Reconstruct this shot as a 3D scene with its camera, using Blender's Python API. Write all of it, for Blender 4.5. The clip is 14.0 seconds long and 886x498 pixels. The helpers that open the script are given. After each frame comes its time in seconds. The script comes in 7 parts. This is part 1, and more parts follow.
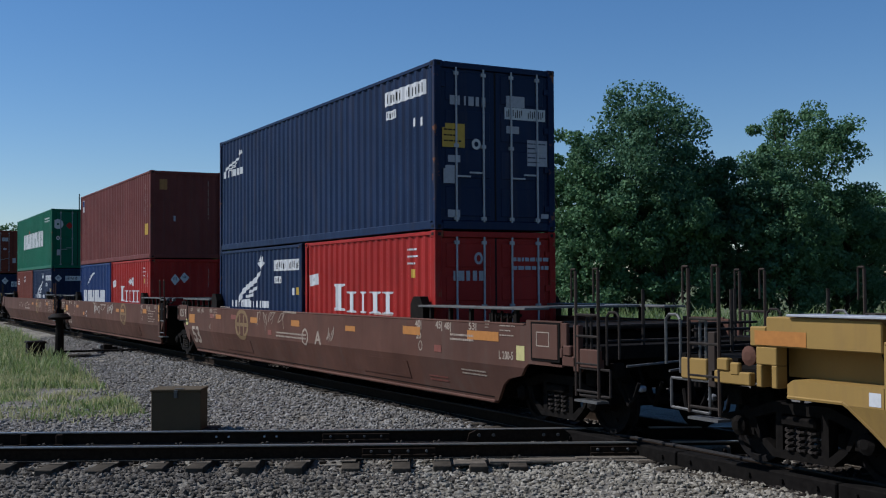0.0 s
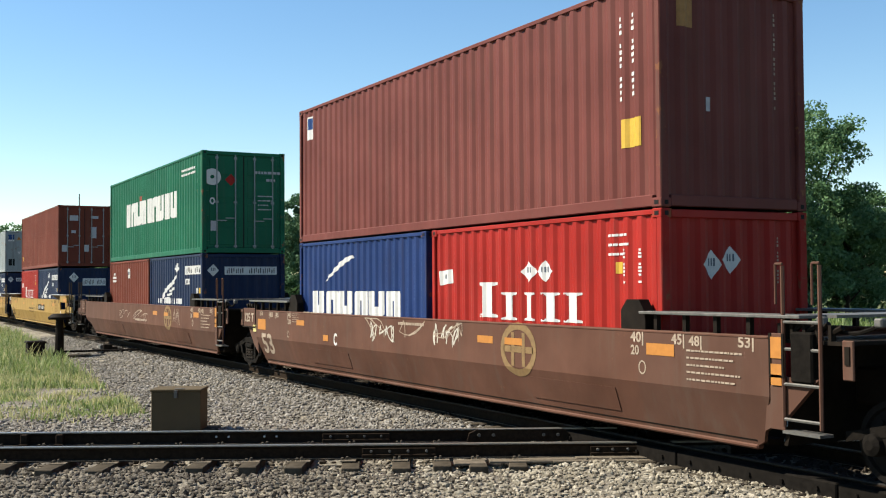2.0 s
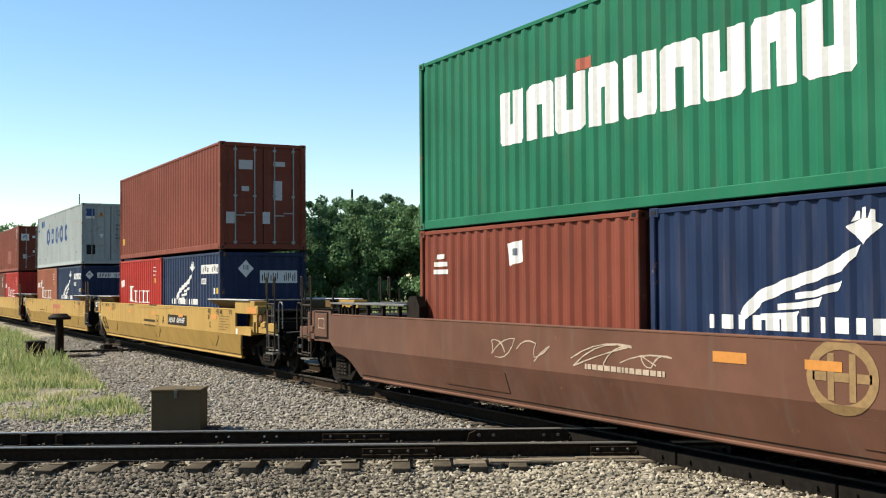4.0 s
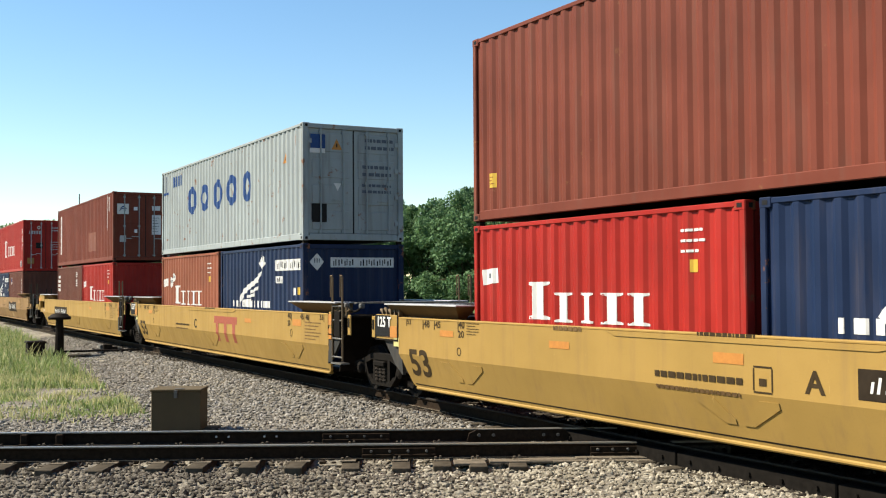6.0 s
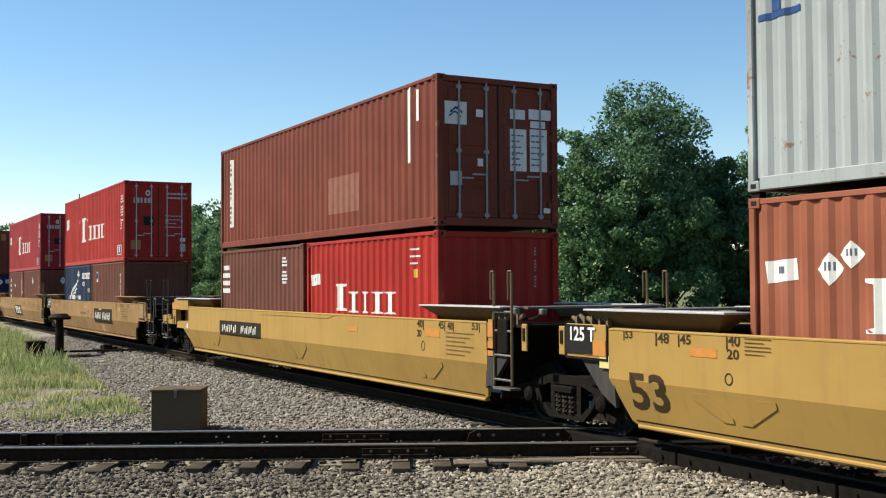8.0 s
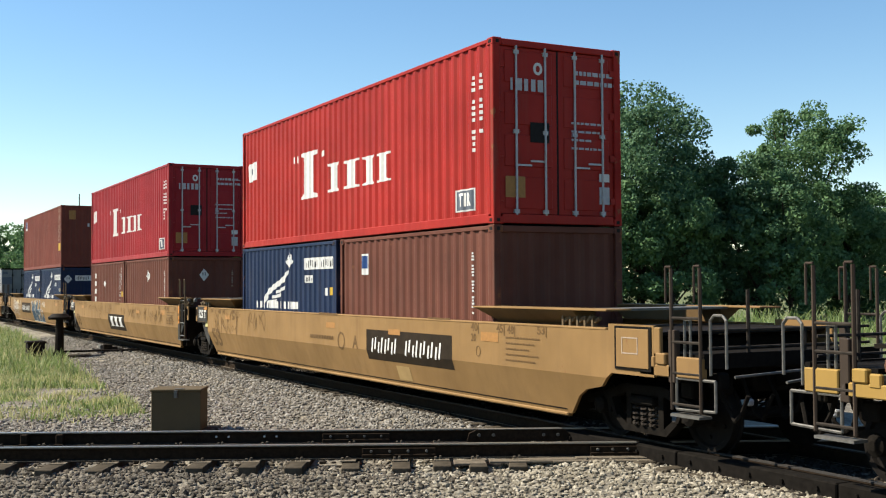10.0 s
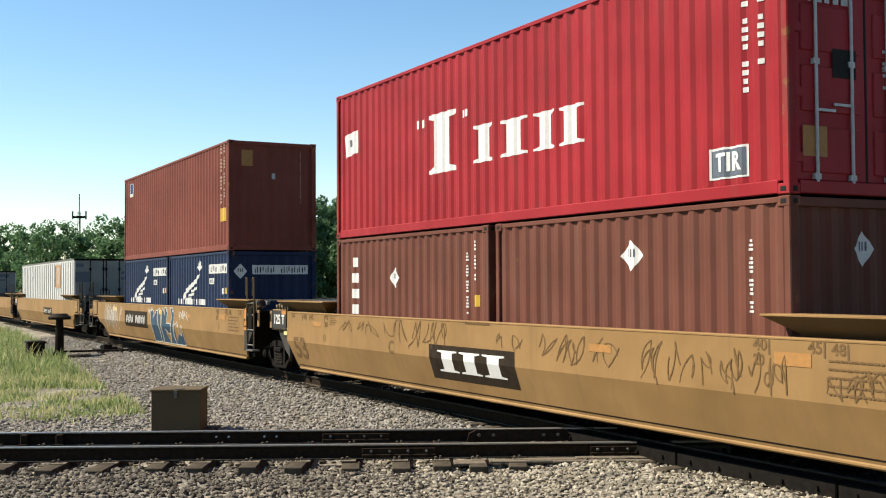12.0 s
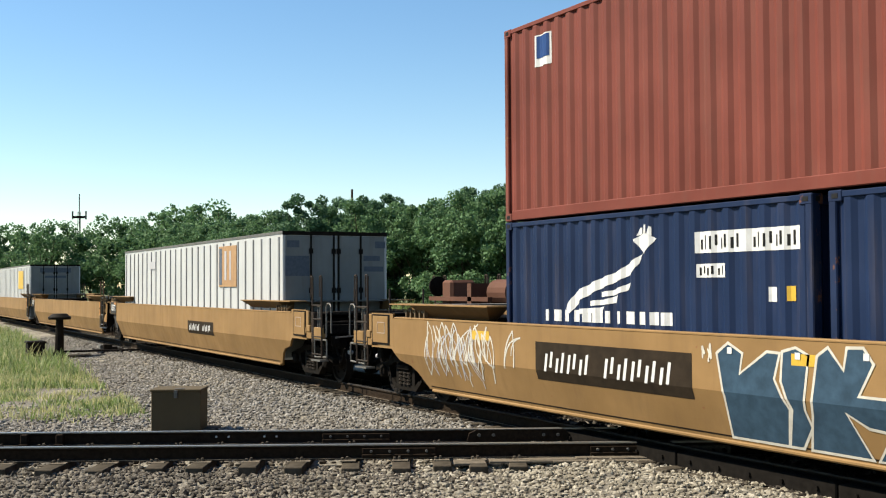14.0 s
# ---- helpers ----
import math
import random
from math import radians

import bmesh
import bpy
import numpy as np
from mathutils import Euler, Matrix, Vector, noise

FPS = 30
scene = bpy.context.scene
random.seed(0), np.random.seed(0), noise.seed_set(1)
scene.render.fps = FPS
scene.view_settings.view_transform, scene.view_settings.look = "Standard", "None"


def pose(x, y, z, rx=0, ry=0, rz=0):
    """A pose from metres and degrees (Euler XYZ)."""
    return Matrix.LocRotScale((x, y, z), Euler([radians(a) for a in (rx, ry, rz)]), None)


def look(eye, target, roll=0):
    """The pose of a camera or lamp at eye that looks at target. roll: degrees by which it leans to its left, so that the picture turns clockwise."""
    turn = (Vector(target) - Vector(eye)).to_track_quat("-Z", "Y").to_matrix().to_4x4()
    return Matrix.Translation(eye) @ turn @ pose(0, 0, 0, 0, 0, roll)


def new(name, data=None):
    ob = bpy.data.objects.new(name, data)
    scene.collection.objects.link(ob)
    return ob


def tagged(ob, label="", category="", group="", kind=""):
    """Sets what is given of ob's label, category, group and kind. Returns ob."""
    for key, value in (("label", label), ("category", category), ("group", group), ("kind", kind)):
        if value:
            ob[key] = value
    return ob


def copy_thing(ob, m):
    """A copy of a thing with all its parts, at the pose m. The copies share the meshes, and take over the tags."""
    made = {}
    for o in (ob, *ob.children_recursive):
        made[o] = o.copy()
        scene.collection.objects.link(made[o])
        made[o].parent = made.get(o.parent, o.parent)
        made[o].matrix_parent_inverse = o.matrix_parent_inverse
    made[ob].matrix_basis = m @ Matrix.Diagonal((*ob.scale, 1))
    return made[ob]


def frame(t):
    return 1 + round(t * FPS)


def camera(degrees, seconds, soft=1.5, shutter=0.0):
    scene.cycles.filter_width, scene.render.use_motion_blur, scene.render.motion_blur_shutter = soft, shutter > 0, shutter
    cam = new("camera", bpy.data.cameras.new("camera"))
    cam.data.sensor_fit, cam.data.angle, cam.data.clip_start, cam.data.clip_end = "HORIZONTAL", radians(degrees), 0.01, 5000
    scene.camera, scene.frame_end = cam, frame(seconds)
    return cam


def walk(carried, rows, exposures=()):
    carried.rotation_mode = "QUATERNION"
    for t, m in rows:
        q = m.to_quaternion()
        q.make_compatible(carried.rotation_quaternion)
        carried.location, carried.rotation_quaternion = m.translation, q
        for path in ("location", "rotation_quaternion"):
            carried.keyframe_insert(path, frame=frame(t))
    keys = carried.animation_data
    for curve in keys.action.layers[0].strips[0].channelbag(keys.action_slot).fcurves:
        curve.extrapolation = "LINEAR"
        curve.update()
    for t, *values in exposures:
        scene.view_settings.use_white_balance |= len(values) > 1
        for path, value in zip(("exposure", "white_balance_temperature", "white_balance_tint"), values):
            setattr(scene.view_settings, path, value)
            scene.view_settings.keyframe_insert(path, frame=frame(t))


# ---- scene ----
cam = camera(43.3, 14.0, soft=1.15, shutter=0.0)
EYE = pose(0, -9.984, 2.02, 91.858, 0.357, 61.877)
walk(cam, [(0, EYE), (14, EYE)],
     exposures=[(0, 0.03, 5600, 14), (0.3, 0.17, 5750, 12), (0.6, 0.44, 6000, 8), (1.0, 0.74, 6300, 8), (1.5, 0.98, 6500, 9), (2.2, 1.21, 7100, 9), (6.5, 1.27, 7200, 9), (7.2, 1.24, 7200, 9), (8.0, 1.06, 7000, 9), (10.5, 1.21, 7100, 9), (12, 1.23, 7200, 9), (14, 1.16, 7100, 9)])

# ---- sky and sun ----
SUN_TO = Vector((-0.42, -0.57, 0.70)).normalized()
world = bpy.data.worlds.new("sky")
scene.world = world
world.use_nodes = True
wn = world.node_tree
sky = wn.nodes.new("ShaderNodeTexSky")
sky.sky_type = "NISHITA"
sky.sun_disc = False
sky.sun_elevation = math.asin(SUN_TO.z)
sky.sun_rotation = math.atan2(SUN_TO.x, SUN_TO.y)
sky.air_density, sky.dust_density, sky.ozone_density = 1.0, 0.0, 2.5
wn.nodes["Background"].inputs["Strength"].default_value = 0.078
vivid = wn.nodes.new("ShaderNodeHueSaturation")
vivid.inputs["Saturation"].default_value = 1.2
wn.links.new(sky.outputs[0], vivid.inputs["Color"])
wn.links.new(vivid.outputs[0], wn.nodes["Background"].inputs["Color"])
sun = new("sun", bpy.data.lights.new("sun", "SUN"))
sun.data.energy, sun.data.angle, sun.data.color = 5.0, radians(0.53), (1.0, 0.95, 0.86)
sun.matrix_world = look(SUN_TO * 60, (0, 0, 0))


# ---- materials ----
def nodes_of(name):
    m = bpy.data.materials.new(name)
    m.use_nodes = True
    return m, m.node_tree, m.node_tree.nodes["Principled BSDF"]


def add(nt, kind, **values):
    n = nt.nodes.new(kind)
    for k, v in values.items():
        n.inputs[k].default_value = v
    return n


def noise_at(nt, scale, detail=5, rough=0.6, stretch=(1, 1, 1), which="Object"):
    tc = add(nt, "ShaderNodeTexCoord")
    mp = add(nt, "ShaderNodeMapping")
    mp.inputs["Scale"].default_value = stretch
    nt.links.new(tc.outputs[which], mp.inputs[0])
    n = add(nt, "ShaderNodeTexNoise", Scale=scale, Detail=detail, Roughness=rough)
    nt.links.new(mp.outputs[0], n.inputs["Vector"])
    return n.outputs["Fac"]


def ramp(nt, fac, stops):
    r = nt.nodes.new("ShaderNodeValToRGB")
    e = r.color_ramp.elements
    while len(e) < len(stops):
        e.new(0.5)
    for el, (p, c) in zip(e, stops):
        el.position = p
        el.color = (*c, 1) if not isinstance(c, (int, float)) else (c, c, c, 1)
    nt.links.new(fac, r.inputs[0])
    return r.outputs[0]


def mix(nt, fac, a, b):
    m = nt.nodes.new("ShaderNodeMix")
    m.data_type = "RGBA"
    for sock, v in ((m.inputs[0], fac), (m.inputs[6], a), (m.inputs[7], b)):
        if isinstance(v, (int, float)):
            sock.default_value = v
        elif isinstance(v, tuple):
            sock.default_value = (*v, 1)
        else:
            nt.links.new(v, sock)
    return m.outputs[2]


def bump(nt, bsdf, height, strength, dist):
    b = add(nt, "ShaderNodeBump", Strength=strength, Distance=dist)
    nt.links.new(height, b.inputs["Height"])
    nt.links.new(b.outputs[0], bsdf.inputs["Normal"])


def tint(c, k):
    return tuple(min(1.0, max(0.0, v * k)) for v in c)


PAINT_COLOUR = {}


def paint(name, col, rough=0.45, dirt=0.35, rust=0.0, fade=0.15, grime=(0.09, 0.07, 0.055)):
    """Weathered steel paint: faded patches, streaks that run down, grime and a little rust."""
    m, nt, b = nodes_of(name)
    PAINT_COLOUR[name] = col
    big = noise_at(nt, 0.7, 4)
    base = mix(nt, ramp(nt, big, [(0.35, 0.0), (0.7, 1.0)]), tint(col, 1 - fade), tuple(min(1, v * (1 + fade) + 0.02 * fade) for v in col))
    streak = noise_at(nt, 5.0, 6, 0.65, (1.0, 1.0, 0.09))
    base = mix(nt, ramp(nt, streak, [(0.52, 0.0), (0.78, dirt)]), base, grime)
    fine = noise_at(nt, 38.0, 4)
    base = mix(nt, ramp(nt, fine, [(0.55, 0.0), (0.8, dirt * 0.5)]), base, tint(col, 0.6))
    scrape = noise_at(nt, 6.0, 8, 0.78, (1.0, 1.0, 0.30))
    base = mix(nt, ramp(nt, scrape, [(0.67, 0.0), (0.70, 0.45)]), base, tuple(min(0.6, v * 1.5 + 0.035) for v in col))
    if rust:
        spots = noise_at(nt, 3.1, 9, 0.72)
        base = mix(nt, ramp(nt, spots, [(0.66 - rust * 0.1, 0.0), (0.70 - rust * 0.1, 0.85)]), base, (0.16, 0.065, 0.03))
    nt.links.new(base, b.inputs["Base Color"])
    b.inputs["Specular IOR Level"].default_value = 0.12
    nt.links.new(ramp(nt, streak, [(0.3, rough), (0.8, min(1, rough + 0.25))]), b.inputs["Roughness"])
    bump(nt, b, fine, 0.08, 0.004)
    return m


def plain(name, col, rough=0.6, metal=0.0, scale=9.0, spread=0.25, relief=0.1):
    m, nt, b = nodes_of(name)
    n = noise_at(nt, scale, 6)
    nt.links.new(mix(nt, ramp(nt, n, [(0.3, 0.0), (0.72, 1.0)]), tint(col, 1 - spread), tint(col, 1 + spread)), b.inputs["Base Color"])
    b.inputs["Roughness"].default_value = rough
    b.inputs["Metallic"].default_value = metal
    b.inputs["Specular IOR Level"].default_value = 0.06 if max(col) < 0.15 else 0.3
    bump(nt, b, noise_at(nt, scale * 6, 3), relief, 0.01)
    return m


def pieces(name, cols, rough=0.85, per="island", relief=0.3, scale=30.0, translucent=0.0):
    """Many small pieces, each of its own shade."""
    m, nt, b = nodes_of(name)
    g = nt.nodes.new("ShaderNodeNewGeometry" if per == "island" else "ShaderNodeObjectInfo")
    r = g.outputs["Random Per Island"] if per == "island" else g.outputs["Random"]
    c = ramp(nt, r, [(i / (len(cols) - 1), k) for i, k in enumerate(cols)])
    n = noise_at(nt, scale, 4)
    c = mix(nt, ramp(nt, n, [(0.35, 0.0), (0.75, 0.45)]), c, tint(cols[0], 0.55))
    nt.links.new(c, b.inputs["Base Color"])
    b.inputs["Roughness"].default_value = rough
    b.inputs["Specular IOR Level"].default_value = 0.2
    bump(nt, b, n, relief, 0.01)
    if translucent:
        t = nt.nodes.new("ShaderNodeBsdfTranslucent")
        nt.links.new(c, t.inputs["Color"])
        ms = nt.nodes.new("ShaderNodeMixShader")
        ms.inputs[0].default_value = translucent
        nt.links.new(b.outputs[0], ms.inputs[1])
        nt.links.new(t.outputs[0], ms.inputs[2])
        nt.links.new(ms.outputs[0], nt.nodes["Material Output"].inputs["Surface"])
    return m


NAVY = paint("navy paint", (0.0055, 0.015, 0.0448), 0.42, 0.25)
BLUE = paint("blue paint", (0.0068, 0.024, 0.0951), 0.42, 0.22)
MAROON = paint("maroon paint", (0.1127, 0.0306, 0.025), 0.5, 0.3)
RUSTRED = paint("rust red paint", (0.1176, 0.027, 0.0154), 0.5, 0.32, 0.12)
RED = paint("red paint", (0.2486, 0.0131, 0.0092), 0.4, 0.2)
CRIMSON = paint("crimson paint", (0.21, 0.0105, 0.0154), 0.4, 0.2)
GREEN = paint("green paint", (0.003, 0.0862, 0.0446), 0.42, 0.2)
GREY = paint("pale grey paint", (0.2237, 0.2523, 0.257), 0.45, 0.5, 0.5, 0.08)
ORANGE = paint("salmon orange paint", (0.1999, 0.0643, 0.0357), 0.5, 0.25, 0.0, 0.2)
BROWN20 = paint("brown paint", (0.0966, 0.0329, 0.0217), 0.52, 0.35, 0.1)
WHITEBOX = paint("white sheet", (0.3641, 0.3742, 0.3742), 0.4, 0.2, 0.0, 0.05)
CARBROWN = paint("wagon brown paint", (0.0819, 0.0361, 0.0229), 0.6, 0.5, 0.1, 0.2)
CARYELLOW = paint("wagon yellow paint", (0.2558, 0.1595, 0.0447), 0.5, 0.42, 0.0, 0.1, (0.16, 0.10, 0.05))
CAROCHRE = paint("wagon ochre paint", (0.1904, 0.112, 0.0448), 0.55, 0.45, 0.06, 0.15, (0.13, 0.08, 0.04))
# Undercarriage, wheel and sideframe colours darkened to carry the shade below the decks.
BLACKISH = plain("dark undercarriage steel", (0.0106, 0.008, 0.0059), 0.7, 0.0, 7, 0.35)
STEEL = plain("worn grey steel", (0.1193, 0.1154, 0.1074), 0.5, 0.4, 12, 0.3)
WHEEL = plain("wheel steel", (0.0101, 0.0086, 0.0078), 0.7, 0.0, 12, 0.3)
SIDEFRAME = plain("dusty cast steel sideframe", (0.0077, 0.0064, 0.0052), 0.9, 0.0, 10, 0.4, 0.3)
SPRING = plain("worn spring steel", (0.0304, 0.0254, 0.0213), 0.8, 0.0, 10, 0.4, 0.2)
# Main line rail head: darker than RAILTOP, with the train's shade in its colour.
SHADEDHEAD = plain("dull rail head", (0.0429, 0.039, 0.0359), 0.65, 0.3, 20, 0.2, 0.05)
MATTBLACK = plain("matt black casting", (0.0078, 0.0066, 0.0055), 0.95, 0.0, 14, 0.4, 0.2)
WHITE = plain("white lettering", (0.4774, 0.4774, 0.4654), 0.6, 0, 14, 0.08, 0.03)
BLACK = plain("black lettering", (0.0133, 0.0133, 0.0133), 0.6, 0, 14, 0.2, 0.03)
FADED = plain("faded dark lettering", (0.1127, 0.0677, 0.0315), 0.7, 0, 14, 0.25, 0.03)
FADEDWHITE = plain("faded pale lettering", (0.2785, 0.2188, 0.1658), 0.7, 0, 14, 0.25, 0.03)
LOGOBLUE = plain("blue lettering", (0.0197, 0.0498, 0.1443), 0.5, 0, 14, 0.1, 0.03)
LOGORED = plain("dull red lettering", (0.2254, 0.0498, 0.0265), 0.6, 0, 14, 0.15, 0.03)
YELLOWTAG = plain("yellow sticker", (0.4201, 0.2649, 0.0299), 0.5, 0, 14, 0.1, 0.03)
ORANGETAG = plain("orange patch", (0.3448, 0.1392, 0.0265), 0.6, 0, 14, 0.12, 0.03)
BLUETAG = plain("slate blue spray paint", (0.0274, 0.0529, 0.0796), 0.6, 0, 6, 0.25, 0.03)
CREAM = plain("cream label", (0.4111, 0.3647, 0.1459), 0.6, 0, 14, 0.1, 0.03)
RAILSIDE = plain("rusty dark rail steel", (0.0199, 0.0133, 0.0086), 0.95, 0.0, 18, 0.4, 0.2)
RAILTOP = plain("polished rail head", (0.2785, 0.2652, 0.2453), 0.38, 0.75, 20, 0.15, 0.05)
TIEWOOD = plain("weathered tie wood", (0.0499, 0.0413, 0.0304), 0.9, 0, 5, 0.45, 0.5)
# Trough under the walkway: its shade is mixed into this darker brown.
TROUGH = paint("grimy walkway paint", (0.0995, 0.061, 0.0265), 0.6, 0.4)
FADEDGOLD = plain("faded gold paint", (0.1658, 0.1028, 0.0431), 0.7, 0, 14, 0.2, 0.03)
BRICKRED = paint("brick red paint", (0.1258, 0.0315, 0.0217), 0.5, 0.25)
GALV = plain("galvanised steel", (0.3276, 0.3276, 0.3354), 0.5, 0.2, 12, 0.15)
DULLROD = plain("dull galvanised rod", (0.2, 0.2205, 0.2205), 0.6, 0.1, 12, 0.2)
PLATE = plain("dusty tie plate steel", (0.117, 0.0975, 0.0741), 0.85, 0.0, 16, 0.35, 0.2)
LADDER = paint("grimy ladder paint", (0.1053, 0.0741, 0.0429), 0.6, 0.4)
ENDBROWN = paint("grimy wagon end paint", (0.0784, 0.0378, 0.0255), 0.65, 0.5)
BOXPAINT = paint("olive brown box paint", (0.0763, 0.0564, 0.0298), 0.6, 0.35, 0.1)
STONES = pieces("ballast stones", [(0.0229, 0.0181, 0.0129), (0.1175, 0.1005, 0.0761), (0.0562, 0.0462, 0.0342), (0.1977, 0.1735, 0.1385), (0.0813, 0.0677, 0.0509), (0.1403, 0.1238, 0.1012)])
# Near-black stones: oil stains plus the train's shade put into the colour.
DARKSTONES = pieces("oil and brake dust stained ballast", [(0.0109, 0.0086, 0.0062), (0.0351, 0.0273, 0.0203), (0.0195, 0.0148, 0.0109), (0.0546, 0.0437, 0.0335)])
TANSTONES = pieces("dusty tan ballast stones", [(0.0544, 0.0454, 0.032), (0.286, 0.2545, 0.1934), (0.1294, 0.1101, 0.0803), (0.3813, 0.344, 0.2753), (0.1906, 0.1651, 0.1228), (0.32, 0.2889, 0.2306)])
PALESTONES = pieces("dusty pale ballast stones", [(0.0534, 0.0465, 0.0376), (0.225, 0.2055, 0.1723), (0.1184, 0.1042, 0.0846), (0.3317, 0.3098, 0.2758), (0.1599, 0.143, 0.116), (0.2605, 0.2442, 0.2193)])
LEAVES = pieces("tree leaves", [(0.0629, 0.1352, 0.0553), (0.1065, 0.1992, 0.0829), (0.0799, 0.1569, 0.0729), (0.1428, 0.2354, 0.1066)], 0.75, "island", 0.0, 3.0, 0.30)
LEAVES_DARK = pieces("darker tree leaves", [(0.0483, 0.1099, 0.0554), (0.0797, 0.1577, 0.0774), (0.0604, 0.1254, 0.0673), (0.1087, 0.1888, 0.0929)], 0.75, "island", 0.0, 3.0, 0.28)
BARK = plain("tree bark", (0.0564, 0.0431, 0.0318), 0.9, 0, 6, 0.4, 0.6)
GRASS = pieces("long summer grass", [(0.0959, 0.1496, 0.0385), (0.2215, 0.2812, 0.1031), (0.1403, 0.2041, 0.0601), (0.3691, 0.4173, 0.232)], 0.7, "island", 0.0, 3.0, 0.45)
DRYGRASS = pieces("dry grass", [(0.3548, 0.3511, 0.1575), (0.473, 0.4464, 0.2541), (0.2562, 0.2976, 0.1081), (0.4138, 0.3826, 0.1932)], 0.8, "island", 0.0, 3.0, 0.45)


GREYFIELD = paint("dark grey primer", (0.0266, 0.0271, 0.0261), 0.7, 0.5)
ENDPOST = paint("rust stained dark post paint", (0.0351, 0.025, 0.0187), 0.7, 0.5)
WORN = {}


def worn(colour):
    """The same paint on posts and castings, chipped and rusted."""
    if colour.name not in WORN:
        WORN[colour.name] = paint("worn " + colour.name, PAINT_COLOUR[colour.name], 0.6, 0.75, 0.9, 0.25)
    return WORN[colour.name]


def ground_material():
    """Gravel, dust and patches of soil; turf further away."""
    m, nt, b = nodes_of("gravelly ground")
    tc = add(nt, "ShaderNodeTexCoord")
    vo = add(nt, "ShaderNodeTexVoronoi", Scale=22.0)
    nt.links.new(tc.outputs["Object"], vo.inputs["Vector"])
    stone = ramp(nt, vo.outputs["Color"], [(0.0, (0.047, 0.041, 0.032)), (0.5, (0.10, 0.088, 0.069)), (1.0, (0.18, 0.16, 0.125))])
    soil = mix(nt, ramp(nt, noise_at(nt, 0.6, 7, 0.65), [(0.45, 0.0), (0.62, 0.7)]), stone, (0.235, 0.205, 0.15))
    sep = nt.nodes.new("ShaderNodeSeparateXYZ")
    nt.links.new(tc.outputs["Object"], sep.inputs[0])
    far = add(nt, "ShaderNodeMath", **{})
    far.operation = "ABSOLUTE"
    nt.links.new(sep.outputs[1], far.inputs[0])
    edge = add(nt, "ShaderNodeMapRange")
    edge.inputs["From Min"].default_value, edge.inputs["From Max"].default_value = 9.0, 14.0
    nt.links.new(far.outputs[0], edge.inputs["Value"])
    turf = mix(nt, ramp(nt, noise_at(nt, 1.3, 8, 0.7), [(0.35, 0.0), (0.65, 1.0)]), (0.05, 0.08, 0.022), (0.12, 0.125, 0.045))
    nt.links.new(mix(nt, edge.outputs[0], soil, turf), b.inputs["Base Color"])
    b.inputs["Roughness"].default_value = 0.95
    bump(nt, b, vo.outputs["Distance"], 0.9, 0.03)
    return m


GROUND = ground_material()


# ---- mesh helpers ----
def part(name, bm, material, parent=None, label="", at=(0, 0, 0), smooth=False):
    me = bpy.data.meshes.new(name)
    bmesh.ops.recalc_face_normals(bm, faces=bm.faces[:])
    bm.to_mesh(me)
    bm.free()
    if smooth:
        me.polygons.foreach_set("use_smooth", [True] * len(me.polygons))
    me.materials.append(material)
    ob = new(name, me)
    ob.location = at
    ob.parent = parent
    return tagged(ob, label)


def again(ob, parent, at, turn=(0, 0, 0)):
    """The same piece once more, sharing its mesh."""
    o = new(ob.name.split(".")[0], ob.data)
    o.parent, o.location, o.rotation_euler = parent, at, turn
    return o


def root(name, at, label, category, group="", turn=0):
    ob = new(name)
    ob.empty_display_size = 0.3
    ob.location = at
    ob.rotation_euler = (0, 0, radians(turn))
    return tagged(ob, label, category, group)


def box(bm, x0, x1, y0, y1, z0, z1, bevel=0.0):
    vs = [bm.verts.new((x, y, z)) for x in (x0, x1) for y in (y0, y1) for z in (z0, z1)]
    fs = [bm.faces.new([vs[i] for i in f]) for f in ((0, 1, 3, 2), (4, 6, 7, 5), (0, 4, 5, 1), (2, 3, 7, 6), (0, 2, 6, 4), (1, 5, 7, 3))]
    if bevel:
        es = {e for f in fs for e in f.edges}
        bmesh.ops.bevel(bm, geom=list(es), offset=bevel, segments=1, affect="EDGES")
    return bm


def boxes(*specs, bevel=0.0):
    bm = bmesh.new()
    for s in specs:
        box(bm, *s, bevel=bevel)
    return bm


def prism(bm, outline, inner, outer):
    """A plate from an outline of (x, z); inner and outer give its two y at a height."""
    a = [bm.verts.new((x, inner(z), z)) for x, z in outline]
    b = [bm.verts.new((x, outer(z), z)) for x, z in outline]
    n = len(outline)
    bm.faces.new(a)
    bm.faces.new(b[::-1])
    for i in range(n):
        bm.faces.new((a[i], b[i], b[(i + 1) % n], a[(i + 1) % n]))
    return bm


def slab(bm, outline, y0, y1):
    return prism(bm, outline, lambda z: y0, lambda z: y1)


def tube(bm, a, b, r, n=8, r2=None):
    a, b = Vector(a), Vector(b)
    d = (b - a).normalized()
    s = d.orthogonal().normalized()
    u = d.cross(s)
    rings = []
    for p, rr in ((a, r), (b, r if r2 is None else r2)):
        rings.append([bm.verts.new(p + (s * math.cos(k * math.tau / n) + u * math.sin(k * math.tau / n)) * rr) for k in range(n)])
    for k in range(n):
        bm.faces.new((rings[0][k], rings[0][(k + 1) % n], rings[1][(k + 1) % n], rings[1][k]))
    bm.faces.new(rings[0][::-1])
    bm.faces.new(rings[1])
    return bm


